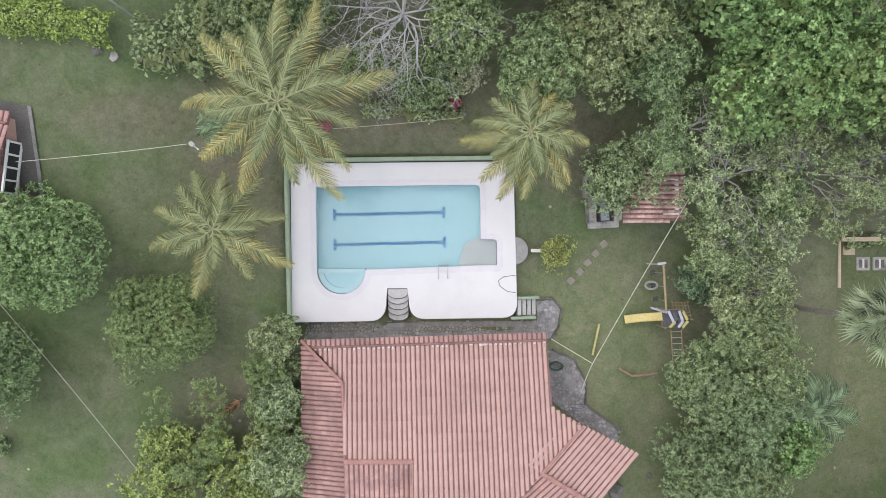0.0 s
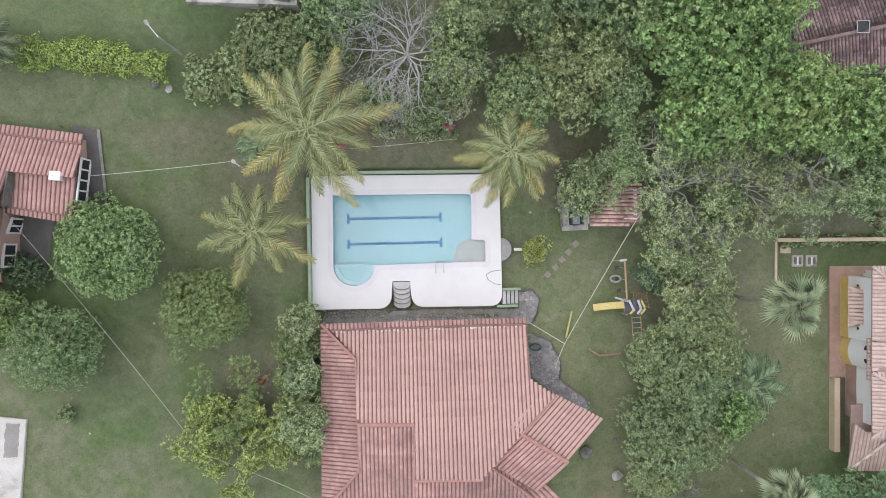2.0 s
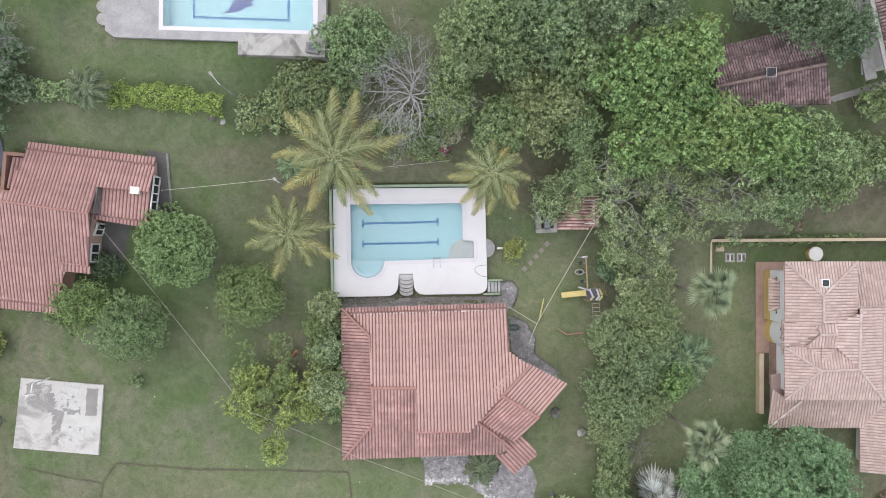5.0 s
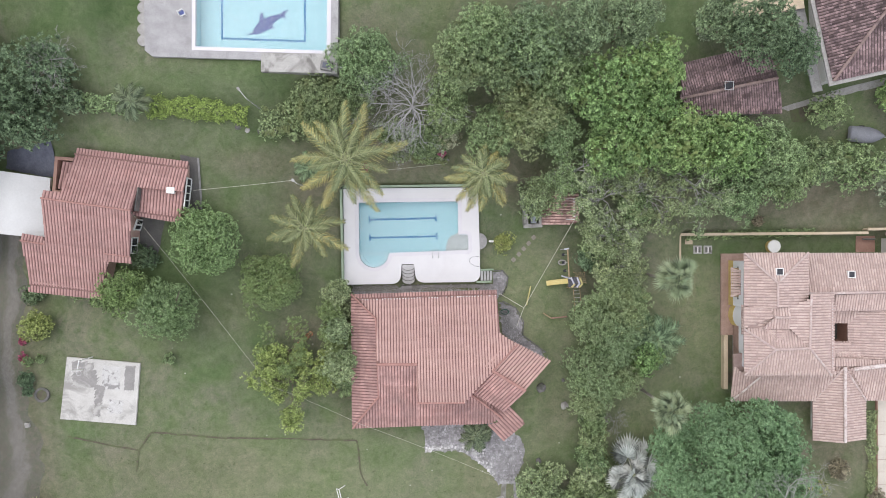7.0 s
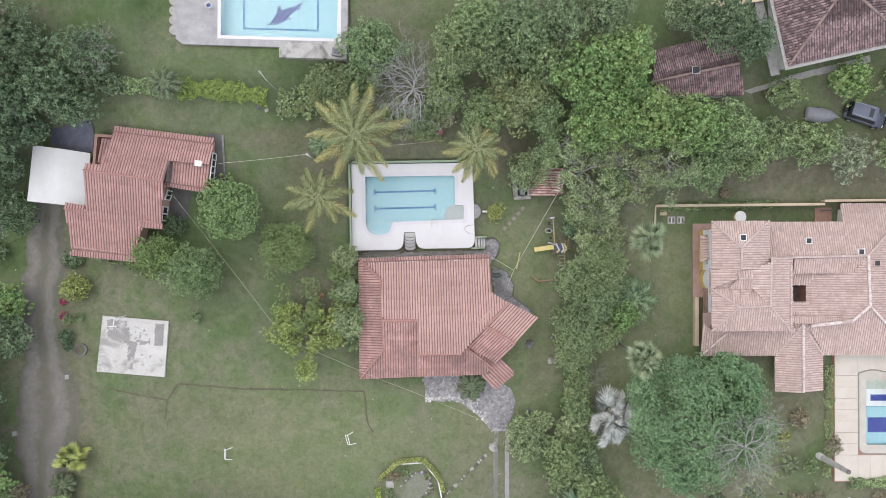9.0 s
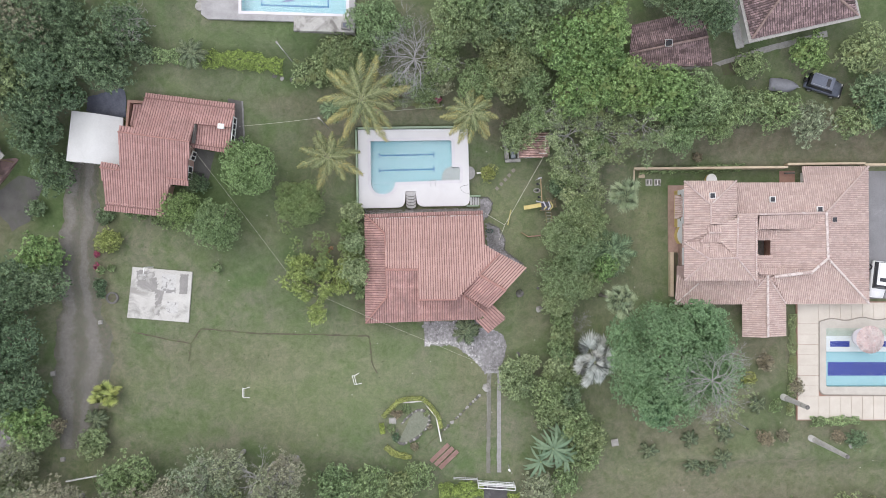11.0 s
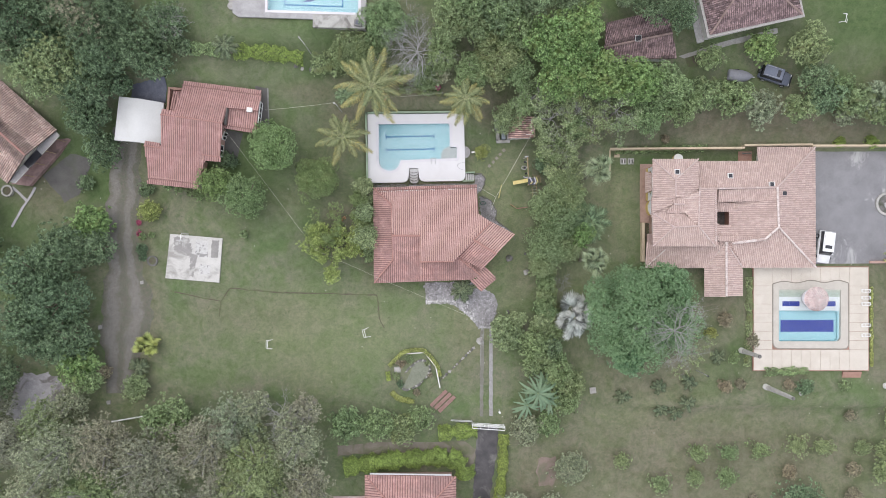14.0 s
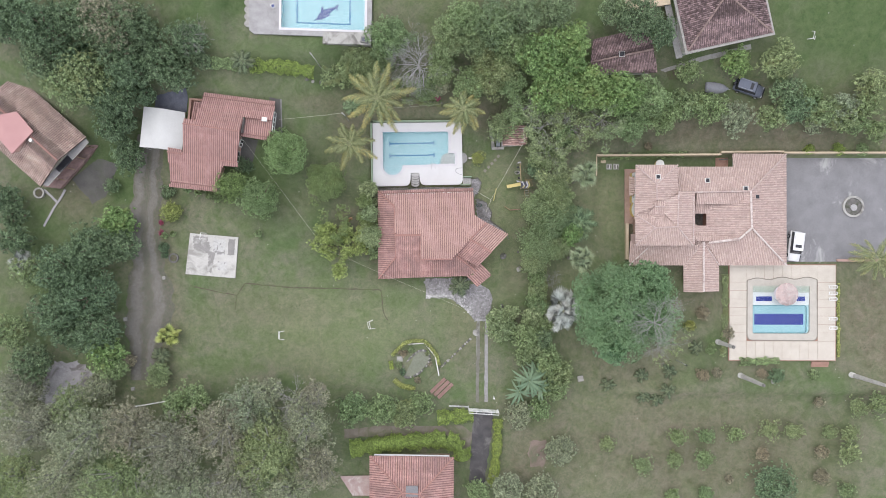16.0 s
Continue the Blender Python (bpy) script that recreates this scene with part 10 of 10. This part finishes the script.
# ---- stone paving by the house, with crazy paving pieces ----
def paving(name, poly, label, size, mat, lift=0.05, seed=1, bed=None):
    """Irregular close-fitting stones filling an outline, with open joints between them."""
    ob = draped(name, poly, lift - 0.03, bed or MORTAR, label, "stone paving", 0.4, 0.08)
    rng = random.Random(seed)
    xs, ys = [p[0] for p in poly], [p[1] for p in poly]

    def has(x, y):
        ok = False
        for (ax, ay), (bx, by) in zip(poly, poly[1:] + poly[:1]):
            if (ay > y) != (by > y) and x < ax + (bx - ax) * (y - ay) / (by - ay):
                ok = not ok
        return ok

    sites = {}
    for j in range(int((max(ys) - min(ys)) / size) + 2):
        for i in range(int((max(xs) - min(xs)) / size) + 2):
            sites[i, j] = (min(xs) + (i + rng.uniform(-0.45, 0.45)) * size, min(ys) + (j + rng.uniform(-0.45, 0.45)) * size)
    verts, faces = [], []
    for (i, j), (cx, cy) in sites.items():
        if not has(cx, cy):
            continue
        cell = [(cx - size, cy - size), (cx + size, cy - size), (cx + size, cy + size), (cx - size, cy + size)]
        for di in (-2, -1, 0, 1, 2):
            for dj in (-2, -1, 0, 1, 2):
                if (di, dj) == (0, 0) or (i + di, j + dj) not in sites:
                    continue
                ox, oy = sites[i + di, j + dj]
                nx, ny = ox - cx, oy - cy
                lim = (nx * nx + ny * ny) * 0.5 - 0.02 * math.hypot(nx, ny)
                cut = []
                for a, b in zip(cell, cell[1:] + cell[:1]):
                    da = (a[0] - cx) * nx + (a[1] - cy) * ny - lim
                    db = (b[0] - cx) * nx + (b[1] - cy) * ny - lim
                    if da <= 0:
                        cut.append(a)
                    if (da < 0) != (db < 0):
                        t = da / (da - db)
                        cut.append((a[0] + (b[0] - a[0]) * t, a[1] + (b[1] - a[1]) * t))
                cell = cut
        if len(cell) < 3:
            continue
        z = ground_z(cx, cy) + lift + rng.uniform(0.0, 0.03)
        k, n = len(verts), len(cell)
        verts += [(x, y, z) for x, y in cell] + [(x, y, z - 0.08) for x, y in cell]
        faces.append(tuple(range(k, k + n)))
        faces += [(k + n + q, k + n + (q + 1) % n, k + (q + 1) % n, k + q) for q in range(n)]
    tagged(mesh_ob("flagstones", verts, faces, mat, ob), kind="stuff")
    return ob


PATIO = tile_mat("lilac_grey_paving", (0.36, 0.345, 0.355), (0.27, 0.26, 0.265), (0.2, 0.195, 0.185), 0.4, 0.5)
PATIO_EDGE = tile_mat("pale_border_paving", (0.47, 0.46, 0.45), (0.33, 0.32, 0.31), (0.23, 0.225, 0.21), 0.25, 0.8)
PEBBLES = tile_mat("dark_cobble", (0.34, 0.325, 0.32), (0.25, 0.24, 0.235), (0.17, 0.17, 0.15), 0.35, 0.3)
paving("stone_patio", pts2(-1.22, -17.77, 5.26, -17.68, 8.26, -19.39, 8.86, -20.68, 8.48, -22.38, 7.63, -23.97, 6.14, -23.93, 4.86, -22.4, 2.96, -20.95, 1.07, -20.2, -1.02, -20.1), "grey crazy-paved patio in front of the house", 0.24, PATIO, 0.06, 1)
paving("stone_border", pts2(-1.14, -20.10, -1.14, -20.53, 0.61, -20.68, 2.13, -20.53, 3.52, -21.18, 4.75, -22.27, 5.77, -23.29, 6.06, -23.15, 5.19, -21.69, 4.75, -20.38, 3.73, -20.38, 2.42, -20.09, 0.61, -19.95), "pale stone border along the patio", 0.3, PATIO_EDGE, 0.065, 5)
paving("stone_path", pts2(6.33, -6.04, 7.74, -6.69, 8.43, -7.99, 8.35, -9.29, 10.67, -11.02, 11.03, -11.94, 9.91, -11.24, 7.74, -10.15, 6.44, -9.07), "grey cobbled path beside the house wing", 0.2, PATIO, 0.06, 2)
paving("stone_path", pts2(5.53, -3.08, 6.43, -3.08, 6.96, -3.66, 6.76, -4.63, 6.28, -5.38, 5.55, -5.12), "grey cobbles at the foot of the steps", 0.2, PATIO, 0.06, 3)
paving("stone_path", pts2(-8.46, -4.46, 4.00, -4.30, 5.95, -4.30, 6.11, -5.60, -8.78, -5.60), "dark mossy cobbled passage beside the house", 0.2, PEBBLES, 0.05, 4)
for line, w in ((pts2(5.6, -2.98, 6.5, -2.95, 7.05, -3.6, 6.85, -4.7, 6.3, -5.5), 0.09), (pts2(6.5, -5.95, 7.8, -6.6, 8.55, -7.95, 8.45, -9.25, 10.75, -10.95, 11.1, -11.9), 0.1), (pts2(-8.4, -4.5, 3.9, -4.32), 0.08)):
    for (ax, ay), (bx, by) in zip(line, line[1:]):
        z = ground_z((ax + bx) / 2, (ay + by) / 2)
        kb = thing("path_kerb", (ax + bx) / 2, (ay + by) / 2, z, "low dark stone kerb along the cobbled path", "kerb", "path kerbs")
        part("kerb", box_bm((ax + bx) / 2, (ay + by) / 2, z + 0.05, math.hypot(bx - ax, by - ay), w, 0.22, math.degrees(math.atan2(by - ay, bx - ax)), 0.015), DARKSTONE, kb)
pool_basin = thing("garden_basin", 6.70, -6.97, -0.9, "dark green oval plastic basin on the path", "basin")
x, y = 6.70, -6.97
part("bowl", ring_bm([(x + 0.42 * math.cos(g * math.pi / 10), y + 0.26 * math.sin(g * math.pi / 10)) for g in range(20)], [(x + 0.34 * math.cos(g * math.pi / 10), y + 0.2 * math.sin(g * math.pi / 10)) for g in range(20)], -1.0, -0.62), rough_mat("dark_green_plastic", (0.03, 0.09, 0.06), (0.04, 0.11, 0.08), 2, 10, 0.4, 0.05), pool_basin)
part("bottom", rod_bm((x, y, -0.98), (x, y, -0.9), 0.24, 0.24, 16), DARKSTONE, pool_basin)
rng = random.Random(8)
for x, y, r, mat, lab in ((12.72, -16.41, 0.45, CONCRETE, "pale boulder on the grass"), (10.27, -14.44, 0.5, DARKSTONE, "dark boulder on the grass"), (10.20, -21.84, 0.35, DARKSTONE, "dark boulder on the grass"), (12.58, -13.82, 0.2, DARKSTONE, "small dark stone on the grass"), (6.36, -25.85, 0.6, CONCRETE, "flat pale boulder beside the drive"), (51.12, -33.25, 0.35, CONCRETE, "pale boulder in the planting")):
    b = tagged(part("boulder", stone_bm(x, y, ground_z(x, y) + r * 0.2, r, rng), mat, None, "", False), lab, "boulder")
EDGE = pts2(-24.10, 11.62, -22.25, 11.43, -20.10, 11.31, -18.57, 10.82, -16.72, 10.51)
# row of stones along the north lawn edge
row = pts2(-17.25, 9.85, -15.67, 9.64, -14.19, 9.61, -13.31, 9.54)
for (ax, ay), (bx, by) in zip(row, row[1:]):
    n = int(math.hypot(bx - ax, by - ay) / 0.7)
    for i in range(n):
        x, y = ax + (bx - ax) * i / n + rng.uniform(-0.15, 0.15), ay + (by - ay) * i / n + rng.uniform(-0.15, 0.15)
        tagged(part("edging_stone", stone_bm(x, y, ground_z(x, y) + 0.08, rng.uniform(0.18, 0.34), rng), PALESTONE if i % 2 else DARKSTONE), "grey edging stone along the lawn", "edging stone", "lawn edging stones")
for (ax, ay), (bx, by) in zip(EDGE, EDGE[1:]):
    n = int(math.hypot(bx - ax, by - ay) / 0.45)
    for i in range(n):
        x, y = ax + (bx - ax) * i / n + rng.uniform(-0.1, 0.1), ay + (by - ay) * i / n + rng.uniform(-0.08, 0.08)
        tagged(part("edging_stone", stone_bm(x, y, ground_z(x, y) + 0.05, rng.uniform(0.14, 0.26), rng), DARKSTONE), "dark mossy edging stone below the hedge", "edging stone", "hedge edging stones")
bed = thing("flower_bed_kerb", -2.65, 7.77, 1.0, "low pale brick kerb of the flower bed", "kerb", kind="structure")
a, b, c, d = -4.62, 7.91, 1.28, 7.51
for k in range(26):
    x, y = a + (c - a) * (k + 0.5) / 26, b + (d - b) * (k + 0.5) / 26
    part("brick", box_bm(x, y, ground_z(x, y) + 0.06, 0.22, 0.14, 0.2, -5 + rng.uniform(-4, 4)), PALESTONE, bed)
leaf = thing("fallen_frond", -12.74, -9.70, ground_z(-12.74, -9.70), "dry reddish-brown fallen palm frond on the grass", "fallen frond")
me = frond_mesh(np.random.default_rng(5), 2.0, 0.05, 0.03, 26, 0.35, 0.03, (LEAF["dryred"], PALM_RIB))
f = new("frond", me)
f.parent = leaf
f.matrix_basis = pose(1.1, 1.0, 0.15, 0, 0, 218)
for x, y, w, lab in ((22.22, -32.90, 0.85, "square pale concrete cover on the grass"), (-44.75, -23.75, 0.6, "small pale concrete box beside the lane"), (-39.10, -17.71, 0.45, "small pale concrete box on the lawn"), (-43.88, -33.98, 0.5, "small pale concrete box beside the lane")):
    bx = thing("concrete_cover", x, y, ground_z(x, y), lab, "concrete cover")
    part("cover", box_bm(x, y, ground_z(x, y) + 0.12, w, w, 0.3, 8, 0.03), CONCRETE, bx)
    part("lid", box_bm(x, y, ground_z(x, y) + 0.28, w * 0.8, w * 0.8, 0.04, 8, 0.01), PALESTONE, bx)
# pale stones along the trench to the pond
for k in range(17):
    u = (k + rng.uniform(0.2, 0.8)) / 17
    x, y = 5.70 + (-4.87) * u, -26.56 + (-4.72) * u
    tagged(part("edging_stone", stone_bm(x, y, ground_z(x, y) + 0.04, rng.uniform(0.12, 0.24), rng), (PALESTONE, DARKSTONE, CONCRETE)[k % 3]), "stone along the narrow trench by the pond", "edging stone", "trench stones")
# shallow drainage trench lines across the lawn
for pl in (pts2(-35.38, -18.83, -32.17, -19.57, -28.68, -20.26, -27.34, -18.45, -21.36, -19.08, -13.75, -19.24, -7.64, -19.44), pts2(-28.68, -20.26, -28.89, -22.36), pts2(-7.64, -19.44, -7.22, -23.06, -6.68, -23.90), pts2(5.29, -26.90, 3.60, -28.67, 1.06, -30.95, -1.05, -33.02)):
    for (ax, ay), (bx, by) in zip(pl, pl[1:]):
        ln = math.hypot(bx - ax, by - ay)
        nx, ny = -(by - ay) / ln * 0.08, (bx - ax) / ln * 0.08
        draped("trench", [(ax + nx, ay + ny), (bx + nx, by + ny), (bx - nx, by - ny), (ax - nx, ay - ny)], 0.05, DARKEARTH_SHADE, "narrow dark trench line across the lawn", "trench", 0.5, 0.12)


# ---- west house windows and terrace ----
def west_details():
    draped("paved_terrace", pts2(-22.6, 7.5, -21.02, 7.24, -21.28, 2.76, -22.9, 2.9), 0.07, DARKPAVE, "narrow dark paved terrace beside the west house", "terrace", 0.4, 0.05)
    draped("paved_terrace", pts2(-27.2, 2.3, -24.7, 1.9, -25.5, -0.4, -26.1, -2.2, -27.6, -2.2), 0.07, DARKPAVE, "dark paved strip under the west house windows", "terrace", 0.4, 0.1)
    draped("terrace_edge", pts2(-21.12, 7.26, -20.94, 7.23, -21.2, 2.76, -21.38, 2.77), 0.12, FLAG_A, "pale edging stones of the dark terrace", "edging", 0.4, 0.04)
    # window on the east gable, seen from above
    win = thing("window", -22.25, 4.11, 4.3, "white-framed four-pane window in the gable wall", "window", kind="structure")
    p, q = pts2(-21.95, 5.42, -22.25, 2.82)
    tn = math.degrees(math.atan2(q[1] - p[1], q[0] - p[0]))
    ln = math.hypot(q[0] - p[0], q[1] - p[1])
    cx, cy = (p[0] + q[0]) / 2 + 0.04, (p[1] + q[1]) / 2
    zb, zt = 4.3, 5.4
    ox, oy = math.cos(radians(tn + 90)) * 0.04, math.sin(radians(tn + 90)) * 0.04
    part("pane", box_bm(cx, cy, (zb + zt) / 2, ln, 0.05, zt - zb, tn), DARKGLASS, win, "dark glass pane")
    for z in (zb, zt):
        part("frame", box_bm(cx + ox, cy + oy, z, ln + 0.14, 0.1, 0.12, tn), WHITEPLASTIC, win)
    for k in range(5):
        u = (k / 4 - 0.5) * ln
        part("frame", box_bm(cx + ox + u * math.cos(radians(tn)), cy + oy + u * math.sin(radians(tn)), (zb + zt) / 2, 0.1, 0.1, zt - zb, tn), WHITEPLASTIC, win)
    p, q = pts2(-21.90, 6.60, -22.50, 2.20)
    wl = thing("gable_wall", (p[0] + q[0]) / 2, (p[1] + q[1]) / 2, 3.4, "faded pink gable wall of the west house", "wall", kind="structure")
    part("wall", prism_bm([p, q, (q[0] - 0.3, q[1]), (p[0] - 0.3, p[1])], 3.0, 5.3), PINKWALL, wl)
    dish = thing("roof_box", -23.04, 4.27, 5.9, "small white box fixed on the roof tiles", "roof box")
    x, y = -23.04, 4.27
    part("box", box_bm(x, y, 6.1, 0.7, 0.55, 0.35, -5, 0.03), WHITEPLASTIC, dish)
    part("bracket", rod_bm((x + 0.3, y, 6.1), (x + 1.1, y - 0.1, 6.0), 0.03), METAL, dish)
    for p, q in (((-26.78, 1.80), (-27.08, 0.91)), ((-27.29, 0.17), (-27.41, -1.23))):
        w = thing("window", p[0], p[1], 3.0, "white-framed window in the west house wall", "window", kind="structure")
        tn = math.degrees(math.atan2(q[1] - p[1], q[0] - p[0]))
        ln = math.hypot(q[0] - p[0], q[1] - p[1])
        cx, cy = (p[0] + q[0]) / 2, (p[1] + q[1]) / 2
        part("pane", box_bm(cx, cy, 3.7, ln, 0.05, 1.2, tn), DARKGLASS, w)
        for z in (3.1, 4.3):
            part("frame", box_bm(cx, cy, z, ln + 0.16, 0.14, 0.12, tn), WHITEPLASTIC, w)
        for u in (-0.5, 0, 0.5):
            part("frame", box_bm(cx + u * ln * math.cos(radians(tn)), cy + u * ln * math.sin(radians(tn)), 3.7, 0.1, 0.14, 1.2, tn), WHITEPLASTIC, w)


west_details()


# ---- cables ----
def cable(points, r, label, sag=0.4, mat=CABLE):
    """One continuous round cable through the points, hanging between them."""
    line = []
    for p, q in zip(points, points[1:]):
        p, q = Vector(p), Vector(q)
        line += [p.lerp(q, k / 12) - Vector((0, 0, sag * 4 * k / 12 * (1 - k / 12))) for k in range(12)]
    line.append(Vector(points[-1]))
    verts, faces, n = [], [], 6
    for i, c in enumerate(line):
        d = (line[min(i + 1, len(line) - 1)] - line[max(i - 1, 0)]).normalized()
        side = Vector((-d.y, d.x, 0)).normalized()
        up = d.cross(side)
        verts += [tuple(c + side * math.cos(g) * r + up * math.sin(g) * r) for g in [2 * math.pi * j / n for j in range(n)]]
    for i in range(len(line) - 1):
        for j in range(n):
            faces.append((i * n + j, i * n + (j + 1) % n, (i + 1) * n + (j + 1) % n, (i + 1) * n + j))
    faces += [tuple(range(n)), tuple(range(len(verts) - 1, len(verts) - 1 - n, -1))]
    return tagged(mesh_ob("cable", verts, faces, mat, None, "", True), label, "cable")


cable([(-21.11, 4.28, 6.0), (-12.50, 5.10, 6.4)], 0.016, "pale overhead cable from the west house to the lamp post", 0.25)
cable([(-5.51, 6.01, 5.5), (1.05, 6.86, 4.0)], 0.013, "pale overhead cable beyond the palm", 0.2)
cable([(-26.77, 2.43, 5.6), (-15.34, -13.35, 3.0), (-7.12, -17.02, 2.4), (5.57, -22.54, 0.6)], 0.012, "pale overhead cable across the lawn", 0.35)
cable([(13.47, 2.90, 2.6), (8.27, -6.31, 2.0), (7.61, -8.05, 1.9)], 0.022, "pale overhead cable across the play lawn", 0.15)
cable([(5.96, -5.00, 1.9), (8.27, -6.37, 2.0)], 0.022, "thin pale cable from the house roof", 0.05)
x, y = 4.23, -1.55
hose = [(4.20, -1.55, 0.02), (3.52, -1.64, 0.02), (3.20, -1.86, 0.02), (3.28, -2.18, 0.02), (3.73, -2.50, 0.02), (4.20, -2.56, 0.02)]
cable(hose, 0.014, "thin dark hose lying in a loop on the deck", 0.0, DARKGLASS)

low_wall = thing("low_wall", -41.25, -36.12, ground_z(-41.25, -36.12), "low white rail across the end of the lane", "low wall")
a, b, c, d = -43.34, -36.52, -39.07, -35.77
part("rail", rod_bm((a, b, ground_z(a, b) + 0.55), (c, d, ground_z(c, d) + 0.55), 0.09, None, 8), WHITEPLASTIC, low_wall)
for k in range(5):
    x, y = a + (c - a) * k / 4, b + (d - b) * k / 4
    part("post", box_bm(x, y, ground_z(x, y) + 0.2, 0.16, 0.16, 0.7), CONCRETE, low_wall)
